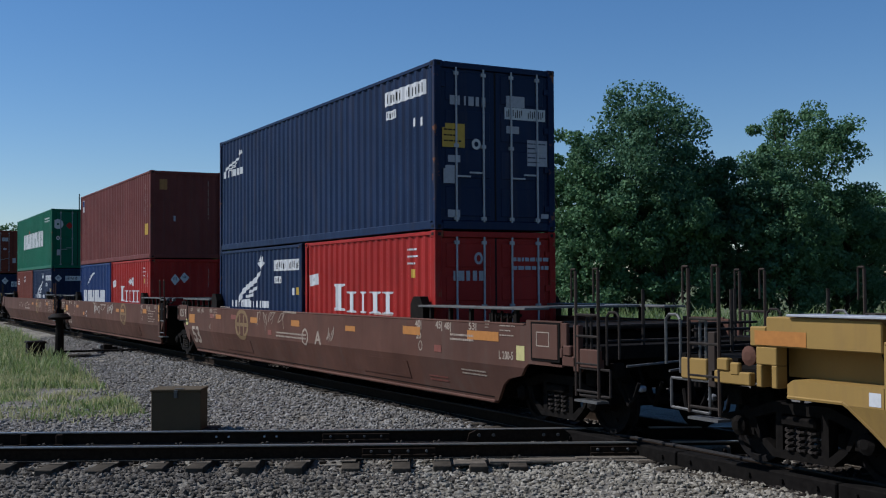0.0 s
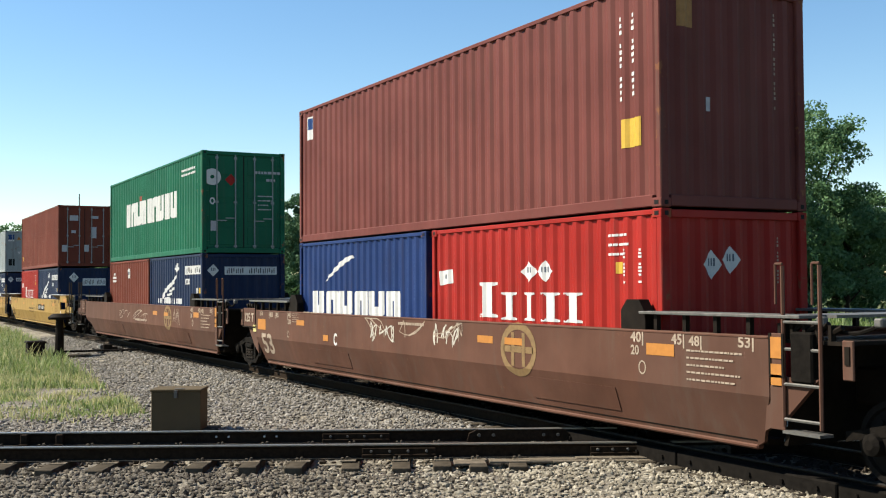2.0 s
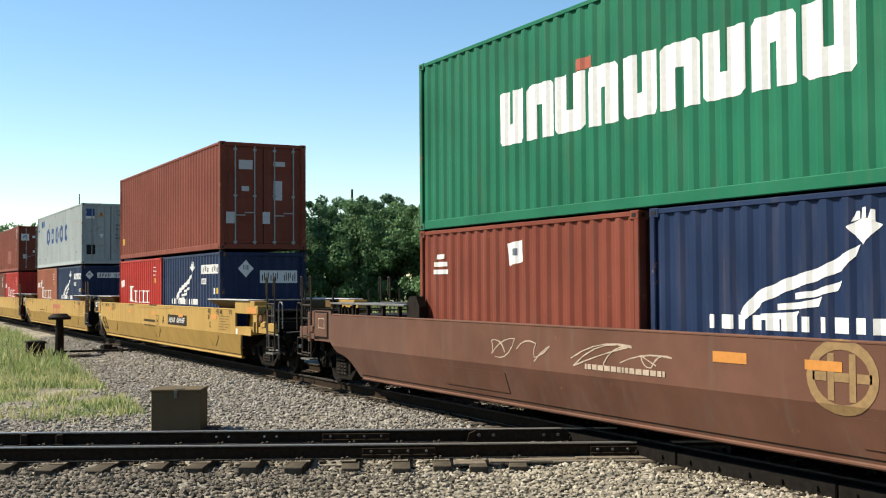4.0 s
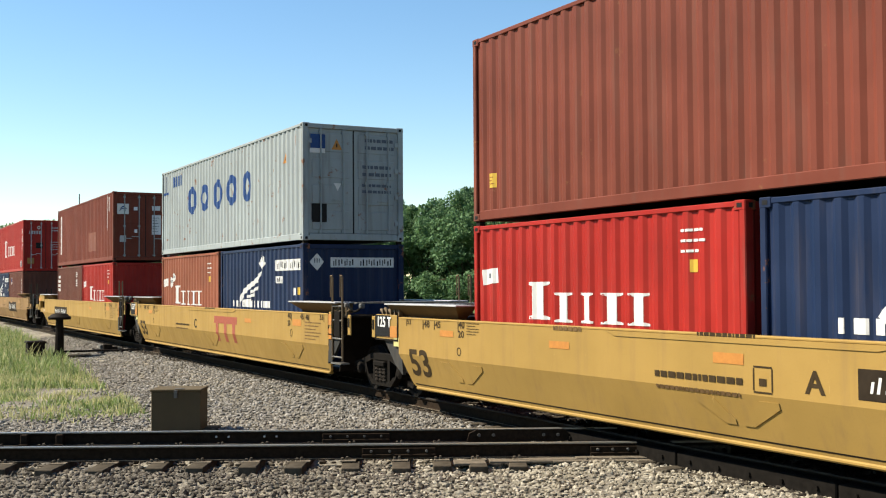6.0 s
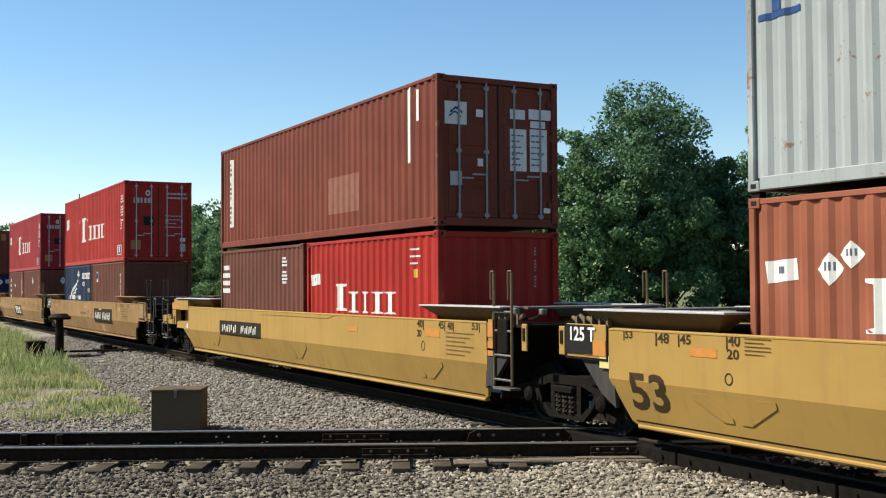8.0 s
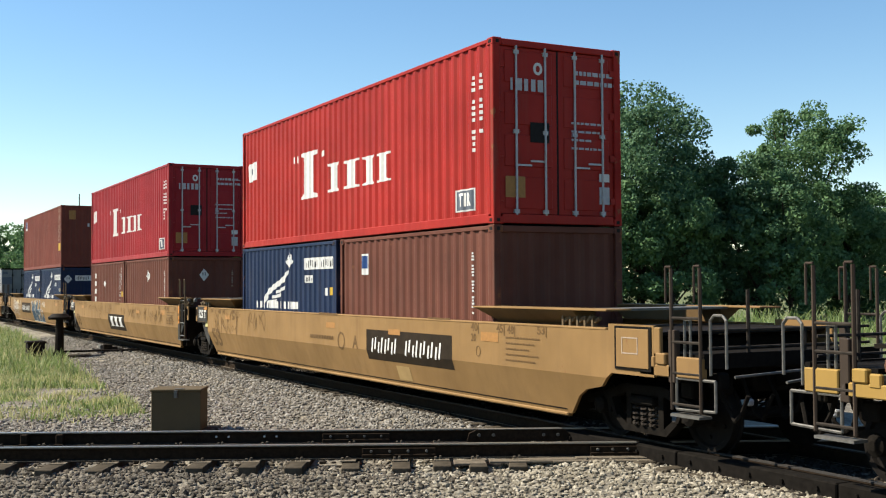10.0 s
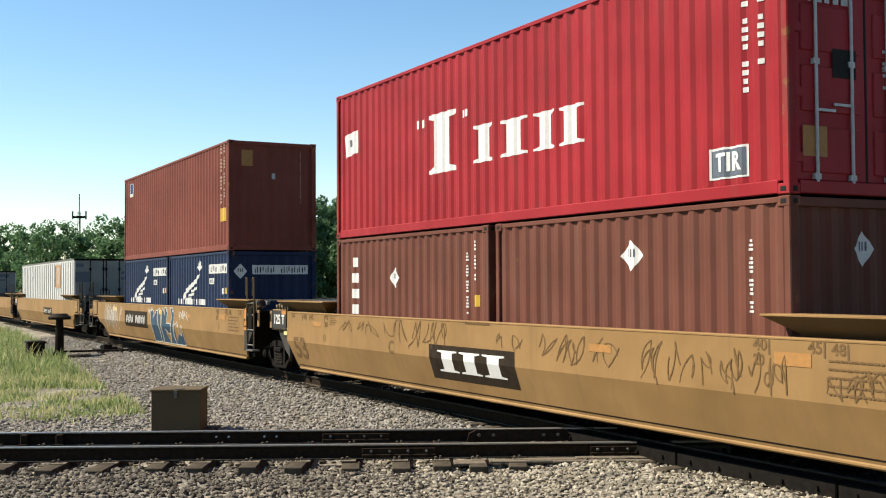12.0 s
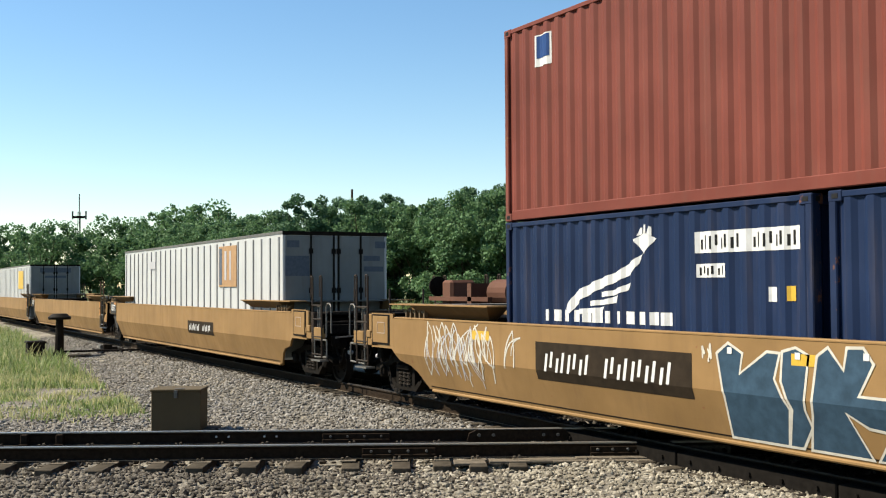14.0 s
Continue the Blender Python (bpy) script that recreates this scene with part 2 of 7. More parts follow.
def lathe_y(bm, profile, n=28, cx=0, cz=0):
    """Turn a profile of (y, r) round an axle along y."""
    rings = [[bm.verts.new((cx + r * math.cos(k * math.tau / n), y, cz + r * math.sin(k * math.tau / n))) for k in range(n)] for y, r in profile]
    for p, q in zip(rings, rings[1:]):
        for k in range(n):
            bm.faces.new((p[k], p[(k + 1) % n], q[(k + 1) % n], q[k]))
    bm.faces.new(rings[0])
    bm.faces.new(rings[-1][::-1])
    return bm


def flat_words(text):
    """Writing of height 1 as a mesh."""
    cu = bpy.data.curves.new("words", "FONT")
    cu.body, cu.size, cu.align_x, cu.align_y, cu.offset = text, 1.0, "CENTER", "CENTER", 0.025
    cu.resolution_u = 3
    ob = new("words", cu)
    me = bpy.data.meshes.new_from_object(ob.evaluated_get(bpy.context.evaluated_depsgraph_get()))
    bpy.data.objects.remove(ob)
    return me


WORDS = {t: flat_words(t) for t in ("125 T", "53", "|53", "|48", "|45", "|40", "53|", "48|", "45|", "40|", "20", "A", "C", "L 200-5", "TIR")}


def words(text, size):
    """Flat writing in x and z, its middle at the origin."""
    bm = bmesh.new()
    bm.from_mesh(WORDS[text])
    for v in bm.verts:
        v.co = (v.co.x * size, 0, v.co.y * size)
    return bm


# ---- ground and the two tracks ----
CROSS = Vector((0.4540, 0.8910, 0))          # along the crossing track
CROSS_N = Vector((-0.8910, 0.4540, 0))       # away from the viewer
CROSS_AT = CROSS_N * 9.80                    # on the head of its nearer rail
CROSS_TURN = math.degrees(math.atan2(CROSS.y, CROSS.x))


def ground_level(x, y):
    """Ballast shoulders along both tracks, lower ground beside them; takes arrays."""
    x, y = np.asarray(x, float), np.asarray(y, float)
    b = (x - CROSS_AT.x) * CROSS_N.x + (y - CROSS_AT.y) * CROSS_N.y
    d1, d2 = np.abs(y), np.abs(b - 0.72)
    h = np.maximum(-0.21 - 0.15 * np.clip((d1 - 1.75) / 1.1, 0, 1), -0.275 - 0.085 * np.clip((d2 - 1.9) / 1.2, 0, 1))
    near = np.exp(-(x * x + y * y) / 3000)
    return h + 0.012 * near * (np.sin(x * 1.7 + 2 * np.sin(y * 0.9)) + np.sin(y * 2.3 + 1.5 * np.sin(x * 1.1)))


def patchy(x, y, seed):
    """Smooth uneven values round 0, for patches."""
    return 0.5 * (np.sin(x * 0.9 + seed + 1.7 * np.sin(y * 0.7)) * np.sin(y * 1.3 + seed * 2 + 1.3 * np.sin(x * 0.6)) + 0.6 * np.sin(x * 2.9 + 2 * np.sin(y * 2.1 + seed)))


def build_ground():
    xs = sorted({*np.linspace(-70, 8, 150), *(-3000, -1500, -700, -350, -200, -130, -90, 20, 40, 80, 200, 800, 3000)})
    ys = sorted({*np.linspace(-14, 10, 96), *(-3000, -800, -200, -80, -40, -22, 14, 22, 40, 70, 120, 250, 700, 1500, 3000)})
    bm = bmesh.new()
    grid = [[bm.verts.new((x, y, float(ground_level(x, y)))) for y in ys] for x in xs]
    for i in range(len(xs) - 1):
        for j in range(len(ys) - 1):
            bm.faces.new((grid[i][j], grid[i + 1][j], grid[i + 1][j + 1], grid[i][j + 1]))
    g = part("ground", bm, GROUND, smooth=True)
    tagged(g, "pale gravel and dusty soil turning to rough turf further off", "ground", kind="structure")


build_ground()

RAIL = [(-0.037, 0.0), (0.037, 0.0), (0.037, -0.03), (0.012, -0.045), (0.010, -0.155), (0.07, -0.172), (0.07, -0.186),
        (-0.07, -0.186), (-0.07, -0.172), (-0.010, -0.155), (-0.012, -0.045), (-0.037, -0.03)]


def rail_bar(bm, x0, x1, y):
    """A rail along x, its head's top at z 0."""
    a = [bm.verts.new((x0, y + p, q)) for p, q in RAIL]
    b = [bm.verts.new((x1, y + p, q)) for p, q in RAIL]
    n = len(RAIL)
    for i in range(n):
        bm.faces.new((a[i], b[i], b[(i + 1) % n], a[(i + 1) % n]))
    bm.faces.new(a)
    bm.faces.new(b[::-1])
    return bm


def tie_mesh(length, width=0.23):
    bm = boxes((-width / 2, width / 2, -length / 2, length / 2, -0.17, 0.0), bevel=0.012)
    for v in bm.verts:
        v.co += Vector((noise.noise(v.co * 9) * 0.012, noise.noise(v.co * 7 + Vector((5, 0, 0))) * 0.02, 0))
    me = bpy.data.meshes.new("tie")
    bmesh.ops.recalc_face_normals(bm, faces=bm.faces[:])
    bm.to_mesh(me)
    bm.free()
    me.materials.append(TIEWOOD)
    return me


def rails(track, gauges, x0, x1, head=None):
    for y in gauges:
        r = part("rail", rail_bar(bmesh.new(), x0, x1, y), RAILSIDE, track)
        part("rail_head", boxes((x0, x1, y - 0.0385, y + 0.0385, -0.013, 0.003)), head or RAILTOP, r, "worn running surface")
        part("rail_foot", boxes((x0, x1, y - 0.073, y - 0.030, -0.176, -0.168)), PLATE, r, "dusty foot of the rail")


def main_track():
    t = root("railway_track", (0, 0, -0.003), "main line track of rusty rails on dark timber ties", "railway track")
    t["kind"] = "structure"
    rails(t, (-0.752, 0.752), -260, 60, SHADEDHEAD)
    for x0, x1 in ((-13.2, -10.72), (-10.70, -8.22), (-8.20, -5.7), (-5.68, -3.0)):
        g = part("reinforcing_rail", boxes((x0, x1, -1.06, -0.84, -0.205, -0.022), bevel=0.015), MATTBLACK, t, "dark steel casting beside the diamond")
        for k in range(5):
            bx = x0 + (k + 0.5) * (x1 - x0) / 5
            part("bolt", lathe_y(bmesh.new(), [(-1.085, 0.024), (-1.06, 0.028)], 6, bx, -0.11), MATTBLACK, g)
    me = tie_mesh(2.6)
    for k in range(150):
        o = new("tie", me)
        o.parent, o.location = t, (-75 + k * 0.55, random.uniform(-0.04, 0.04), -0.190)
    bm = bmesh.new()
    for k in range(330):
        if k * 0.55 > 184.5:
            break
        box(bm, -260 + k * 0.55, -259.77 + k * 0.55, -1.3, 1.3, -0.35, -0.19)
    tagged(part("tie_row", bm, TIEWOOD, t), kind="stuff")


def crossing_track():
    t = root("crossing_track", CROSS_AT, "level crossing track of dark rusty rails with joint bars on worn ties", "railway track", turn=CROSS_TURN)
    t["kind"] = "structure"
    rails(t, (0.0, 1.435), -70, -6.15)
    rails(t, (0.0, 1.435), -5.7, 30)
    me = tie_mesh(2.7)
    plate = None
    x = -22.0
    while x < -7.2:
        gap = 0.62 if x < -9.7 else 0.50
        tie = new("tie", me)
        tie.parent, tie.location = t, (x, 0.755 + random.uniform(-0.07, 0.07), -0.200 + random.uniform(-0.008, 0.008))
        tie.rotation_euler = (random.uniform(-0.01, 0.01), 0, random.uniform(-0.05, 0.05))
        for y in (0.0, 1.435):
            if plate is None:
                plate = part("tie_plate", boxes((-0.10, 0.10, -0.19, 0.19, -0.196, -0.182), (-0.03, 0.0, -0.115, -0.085, -0.185, -0.140),
                                                (0.03, 0.06, 0.085, 0.115, -0.185, -0.145), (-0.09, -0.06, -0.125, -0.095, -0.185, -0.150), bevel=0.004), PLATE, t, at=(x, y, 0))
            else:
                again(plate, t, (x, y, 0))
        x += gap + random.uniform(-0.05, 0.05)
    # joint bars with bolts
    for x0, x1, y in ((-9.66, -8.72, 0.0), (-10.29, -9.35, 1.435), (-6.75, -5.98, 0.0)):
        j = part("joint_bar", boxes((x0, x1, y - 0.058, y - 0.034, -0.125, -0.045), (x0, x1, y - 0.085, y - 0.050, -0.165, -0.120), bevel=0.008), RAILSIDE, t)
        for k in range(4):
            bx = x0 + (k + 0.5) * (x1 - x0) / 4
            part("bolt", lathe_y(bmesh.new(), [(y - 0.085, 0.016), (y - 0.058, 0.018)], 8, bx, -0.085), STEEL, j)
    # guard casting before the diamond
    g = part("guard_rail", slab(bmesh.new(), [(-8.24, -0.05), (-8.13, 0.006), (-6.92, 0.006), (-6.85, -0.05), (-6.85, -0.16), (-8.27, -0.16)], 1.27, 1.34), RAILSIDE, t)
    part("guard_head", boxes((-8.11, -6.94, 1.265, 1.345, 0.006, 0.014)), RAILTOP, g, "polished top of the guard rail")
    for bx in (-8.1, -7.9, -7.2, -7.0):
        part("bolt", lathe_y(bmesh.new(), [(1.245, 0.022), (1.27, 0.024)], 8, bx, -0.07), STEEL, g)
    for bx in (-14.42, -13.93):
        part("rail_brace", boxes((bx - 0.05, bx + 0.05, 1.33, 1.42, -0.18, -0.02), (bx - 0.07, bx + 0.07, 1.30, 1.40, -0.19, -0.15), bevel=0.01), RAILSIDE, t)
    part("base_plate", boxes((-7.25, -5.8, -0.34, 0.10, -0.21, -0.185), (-6.75, -5.7, -0.24, 0.2, -0.187, -0.165), bevel=0.006), PLATE, t, "flat steel bearing plate under the diamond")
    # flat dusty plates stepped along the foot of the nearer rail, and the corner knee of the diamond
    for x0, x1, y0, y1, z in ((-8.05, -6.95, -0.30, -0.09, -0.188), (-7.55, -6.35, -0.26, -0.08, -0.178), (-6.95, -5.75, -0.22, -0.075, -0.166), (-8.5, -8.1, -0.42, -0.1, -0.190)):
        part("tie_plate", boxes((x0, x1, y0, y1, z - 0.03, z), bevel=0.005), PLATE, t, "dusty flat steel plate")
    k = part("corner_knee", boxes((-5.62, -4.95, -0.10, 0.16, -0.19, -0.05), (-5.62, -5.2, -0.16, -0.1, -0.17, -0.06), bevel=0.02), PLATE, t, "dusty cast corner piece of the diamond")
    for bx in (-5.5, -5.35, -5.2, -5.05):
        part("bolt", lathe_y(bmesh.new(), [(-0.19, 0.022), (-0.10, 0.026)], 6, bx, -0.10), SIDEFRAME, k)
    for bx, y in ((-11.77, -0.012), (-11.6, -0.012), (-11.1, -0.012), (-10.93, -0.012)):
        part("bolt", lathe_y(bmesh.new(), [(1.435 + y - 0.03, 0.014), (1.435 + y, 0.015)], 8, bx, -0.08), WHITE, t, "pale painted bolt head")


main_track()
crossing_track()

RUSTBROWN = paint("rusty brown steel", (0.0858, 0.039, 0.025), 0.7, 0.4, 0.3)

# ---- the freight train ----
Y_SIDE, Z_TOP, Z_BREAK, Z_LOW = 1.45, 1.44, 0.83, 0.27
PITCH = 19.62


def outer(z):
    return Y_SIDE if z >= Z_BREAK else Y_SIDE - (Z_BREAK - z) * 0.32


def side_mesh(sign, outline):
    bm = bmesh.new()
    return prism(bm, outline, lambda z: sign * (outer(z) - 0.045), lambda z: sign * outer(z))


def well_car(at, colour, front, rear, style, label):
    """One unit of an articulated well car. front and rear: 'joint' (shared truck) or 'end' (own truck and coupler)."""
    car = root("well_car", (at, 0, 0), label, "freight car", "well cars of the train")
    fx = 8.30 if front == "joint" else 10.40
    rx = -8.30 if rear == "joint" else -10.40
    for s in (-1, 1):
        up = [(rx, Z_TOP), (rx, Z_BREAK), (fx, Z_BREAK), (fx, Z_TOP)]
        arch = [(8.33, Z_LOW), (8.36, 0.36), (8.44, 0.48), (8.55, 0.60), (8.68, 0.72), (8.80, Z_BREAK)] if style == "yellow" else [
            (8.42, Z_LOW), (8.50, 0.34), (8.72, 0.54), (8.92, 0.64), (9.30, 0.71), (9.45, Z_BREAK)]
        if style == "yellow":
            up = [(8.30 if rear == "joint" else 8.36) * -1, (8.30 if front == "joint" else 8.36)]
            up = [(up[0], Z_TOP), (up[0], Z_BREAK), (up[1], Z_BREAK), (up[1], Z_TOP)]
        elif front == "end":
            up = [(rx, Z_TOP), (rx, Z_BREAK), (9.45, Z_BREAK), (9.55, 0.90), (fx, 0.90), (fx, 1.52), (9.5, 1.52), (9.5, Z_TOP)]
        if rear == "end" and style != "yellow":
            up = [(rx, 1.52), (rx, 0.90), (-9.55, 0.90), (-9.45, Z_BREAK)] + [p for p in up[2:]] + [(-9.5, Z_TOP), (-9.5, 1.52)]
        fl = 7.95 if front == "joint" else 8.70
        rl = -7.95 if rear == "joint" else -8.70
        fm = 8.30 if front == "joint" else 9.45
        rm = -8.30 if rear == "joint" else -9.45
        low = ([(rm, Z_BREAK), (rl - 0.1, Z_LOW + 0.05), (rl, Z_LOW)] if rear == "joint" else [(-p, q) for p, q in arch[::-1]]) + (
            [(fl, Z_LOW), (fl + 0.1, Z_LOW + 0.05), (fm, Z_BREAK)] if front == "joint" else arch)
        fl, rl = (min(fl, 8.34), max(rl, -8.34))
        for name, line in (("upper_side_panel", up), ("lower_side_panel", low)):
            bm = side_mesh(s, line)
            if style == "brown":
                for c in (-6.1, 6.1):
                    bmesh.ops.bisect_plane(bm, geom=bm.verts[:] + bm.edges[:] + bm.faces[:], plane_co=(c, 0, 0), plane_no=(1, 0, 0))
            panel = part(name, bm, colour, car)
            if style == "brown":
                panel.data.materials.append(ENDBROWN)
                for f in panel.data.polygons:
                    f.material_index = 1 if abs(f.center.x) > 6.1 else 0
        yl = outer(Z_LOW)
        part("bottom_chord", boxes((rl, fl, min(s * (yl - 0.09), s * (yl + 0.018)), max(s * (yl - 0.09), s * (yl + 0.018)), Z_LOW - 0.045, Z_LOW + 0.012), bevel=0.018), colour, car)
        # Thin near-black strip drawn in as the dark crease above the bottom chord.
        z1, z2 = Z_LOW + 0.045, Z_LOW + 0.062
        part("lower_seam", prism(bmesh.new(), [(rl, z1), (fl, z1), (fl, z2), (rl, z2)], lambda z: s * (outer(z) - 0.01), lambda z: s * (outer(z) + 0.003)), BLACKISH, car)
        if style == "yellow":
            fm, rm = min(fm, 8.36), max(rm, -8.36)
        part("top_chord", boxes((rm, fm, min(s * 1.34, s * 1.456), max(s * 1.34, s * 1.456), Z_TOP - 0.01, Z_TOP + 0.025), bevel=0.01), colour, car)
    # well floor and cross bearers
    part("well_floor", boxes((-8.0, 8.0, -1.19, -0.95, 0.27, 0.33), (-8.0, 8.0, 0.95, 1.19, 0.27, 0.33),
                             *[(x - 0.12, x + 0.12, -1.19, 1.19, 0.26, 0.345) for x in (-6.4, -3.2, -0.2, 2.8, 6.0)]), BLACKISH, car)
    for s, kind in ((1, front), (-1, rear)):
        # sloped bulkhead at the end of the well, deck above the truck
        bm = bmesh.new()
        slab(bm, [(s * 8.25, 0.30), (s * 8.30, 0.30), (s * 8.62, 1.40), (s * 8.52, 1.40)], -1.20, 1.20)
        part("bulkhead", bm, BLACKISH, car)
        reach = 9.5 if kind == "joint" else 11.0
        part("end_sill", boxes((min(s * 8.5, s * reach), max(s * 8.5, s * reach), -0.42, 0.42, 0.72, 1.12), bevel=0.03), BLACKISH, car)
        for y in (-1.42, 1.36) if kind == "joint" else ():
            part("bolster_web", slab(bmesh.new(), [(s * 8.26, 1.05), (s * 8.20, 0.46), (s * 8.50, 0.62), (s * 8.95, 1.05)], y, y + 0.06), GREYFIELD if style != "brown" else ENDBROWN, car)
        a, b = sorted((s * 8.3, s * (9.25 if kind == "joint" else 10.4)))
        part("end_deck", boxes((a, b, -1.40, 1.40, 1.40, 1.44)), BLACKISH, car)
        shelf(car, s, kind, style, colour)
        if kind == "joint":
            for yy in (-1, 1):
                sign_board(car, s, yy, style, colour)
        else:
            coupler_end(car, s, colour, style)
    ladders(car, front, rear, colour)
    if style == "yellow":
        stiffeners(car, colour)
    if style == "brown":
        for u in (-3.9, 4.6):
            part("access_panel", prism(bmesh.new(), [(u - 1.0, 0.72), (u - 1.0, 0.42), (u + 1.0, 0.42), (u + 1.0, 0.72)], lambda z: -outer(z) - 0.010, lambda z: -outer(z) + 0.005), colour, car)
    if rear == "joint":
        truck(car, -PITCH / 2)
    else:
        truck(car, -9.75)
    if front == "end":
        truck(car, 9.75)
    return car


def stiffeners(car, colour):
    """Pairs of sloped plates welded on the lower side, and a doubler strip under the top edge."""
    for u in (-6.1, 0.05, 6.15):
        for d in (-1, 1):
            line = [(u + p * d, q) for p, q in ((0.66, 0.77), (0.38, 0.77), (0.06, 0.53), (0.06, 0.47), (0.22, 0.47), (0.66, 0.70))]
            part("stiffener_plate", prism(bmesh.new(), line, lambda z: -outer(z) - 0.011, lambda z: -outer(z) + 0.01), colour, car)
    part("doubler_strip", slab(bmesh.new(), [(-2.25, 1.43), (-2.05, 1.37), (2.0, 1.37), (2.3, 1.43)], -1.461, -1.445), colour, car)


def shelf(car, s, kind, style, colour):
    """The walkway over the end of the well."""
    a, b = sorted((s * 6.15, s * (8.75 if kind == "joint" else 9.5)))
    for y in (-1, 1):
        if style == "brown":
            w = part("walkway", boxes((a, b, min(y * 1.05, y * 1.47), max(y * 1.05, y * 1.47), 1.655, 1.69), bevel=0.006), STEEL, car, "grey steel grating walkway")
            for k in range(5):
                px = a + (k + 0.5) * (b - a) / 5
                part("stanchion", boxes((px - 0.03, px + 0.03, min(y * 1.36, y * 1.42), max(y * 1.36, y * 1.42), 1.44, 1.655)), BLACKISH, car)
            hx = s * 5.95
            part("container_guide", slab(bmesh.new(), [(hx - 0.24, 1.45), (hx + 0.24, 1.45), (hx + 0.24, 1.66), (hx + 0.12, 1.83), (hx - 0.12, 1.83), (hx - 0.24, 1.70)],
                                         *sorted((y * 1.25, y * 1.40))), BLACKISH, car)
        else:
            bm = bmesh.new()
            pts = [(s * 6.15, 1.675), (s * 6.5, 1.47), (s * 8.7, 1.47), (s * 8.75, 1.675)]
            prism(bm, pts, lambda z: y * 1.10, lambda z: y * (1.24 + (z - 1.47) * 1.22))
            part("walkway_trough", bm, TROUGH, car)
            part("walkway", boxes((a - 0.03, b + 0.03, min(y * 1.1, y * 1.505), max(y * 1.1, y * 1.505), 1.675, 1.70), bevel=0.005), GALV if style == "yellow" else colour, car, "sunlit steel walkway plate")
    part("cross_walkway", boxes((min(s * 8.3, s * 8.9), max(s * 8.3, s * 8.9), -1.1, 1.1, 1.66, 1.69)), STEEL, car, "grey steel grating walkway")
    # hoses and small brackets under the walkway
    bm = bmesh.new()
    for k in range(5):
        x = s * (8.4 + 0.17 * k)
        tube(bm, (x, -1.36, 1.52), (x + s * 0.13, -1.36, 1.58 + 0.03 * (k % 2)), 0.03, 6)
        box(bm, x - 0.02, x + 0.02, -1.40, -1.33, 1.44, 1.60)
    if kind == "joint" and s > 0:
        h = bmesh.new()
        pts = [(8.9 + 0.12 * i, -1.30, 1.62 - 0.10 * math.sin(i * 0.52)) for i in range(7)]
        for p, q in zip(pts, pts[1:]):
            tube(h, p, q, 0.022, 6)
        hose = part("air_hose", h, MATTBLACK, car)
        for i in (0, 6):
            x, y, z = pts[i]
            part("glad_hand", boxes((x - 0.05, x + 0.05, y - 0.05, y + 0.04, z - 0.03, z + 0.06), bevel=0.015), STEEL, hose, "bright steel hose coupling")
    part("hose_bracket", bm, BLACKISH if style == "brown" else LADDER, car)


def sign_board(car, s, yy, style, colour):
    """Rear joints carry a broad sign panel, front joints a narrow plate behind the ladder."""
    skin = colour if colour != CARBROWN else ENDBROWN
    a, b = sorted((s * 8.31, s * (9.25 if s < 0 else 8.52)))
    y0, y1 = sorted((yy * 1.425, yy * 1.455))
    brd = part("sign_panel", boxes((a, b, y0, y1, 1.06, 1.50), bevel=0.008), skin, car)
    r0, r1 = sorted((yy * 1.455, yy * 1.465))
    part("panel_rim", boxes((a, b, r0, r1, 1.04, 1.07), (a, a + 0.03, r0, r1, 1.07, 1.5), (b - 0.03, b, r0, r1, 1.07, 1.5)), BLACKISH, brd)
    c0, c1 = sorted((s * 9.28, s * 9.42))
    part("lever_box", boxes((c0, c1, y0, y1, 1.07, 1.46), bevel=0.01), skin, car)
    part("lever_slot", boxes((c0 + 0.04, c1 - 0.04, yy * 1.46 - 0.006, yy * 1.46 + 0.006, 1.22, 1.40)), BLACKISH, car)
    if yy < 0:
        if s < 0:
            if style == "yellow":
                part("black_field", boxes((a + 0.03, a + 0.62, y0 - 0.014, y0 - 0.006, 1.11, 1.49)), BLACK, brd, "black painted field")
                part("orange_field", boxes((a + 0.45, b - 0.04, y0 - 0.010, y0 - 0.003, 1.10, 1.30)), ORANGETAG, brd, "orange painted field")
                part("lettering", words("125 T", 0.25), WHITE, brd, at=(a + 0.38, y0 - 0.0155, 1.36))
            else:
                if style == "ochre":
                    part("grey_field", boxes((a + 0.03, b - 0.03, y0 - 0.006, y0 - 0.002, 1.08, 1.48)), GREYFIELD, brd, "dark grey painted field")
                    part("orange_field", boxes((b - 0.30, b - 0.04, y0 - 0.009, y0 - 0.006, 1.40, 1.47)), ORANGETAG, brd, "worn orange field")
                part("lettering", words("125 T", 0.29), WHITE if style == "ochre" else FADEDWHITE, brd, at=((a + b) / 2, y0 - 0.0105, 1.27))
        else:
            part("end_post", boxes((a, b, y0 + 0.004, y1 - 0.004, 0.50, 0.955), bevel=0.008), GREYFIELD if style != "brown" else ENDBROWN, car, "grey painted end post")
            for z in (0.96, 1.24):
                part("orange_field", boxes((a + 0.03, b - 0.03, y0 - 0.010, y0 - 0.003, z, z + 0.22)), ORANGETAG, brd, "orange painted field")


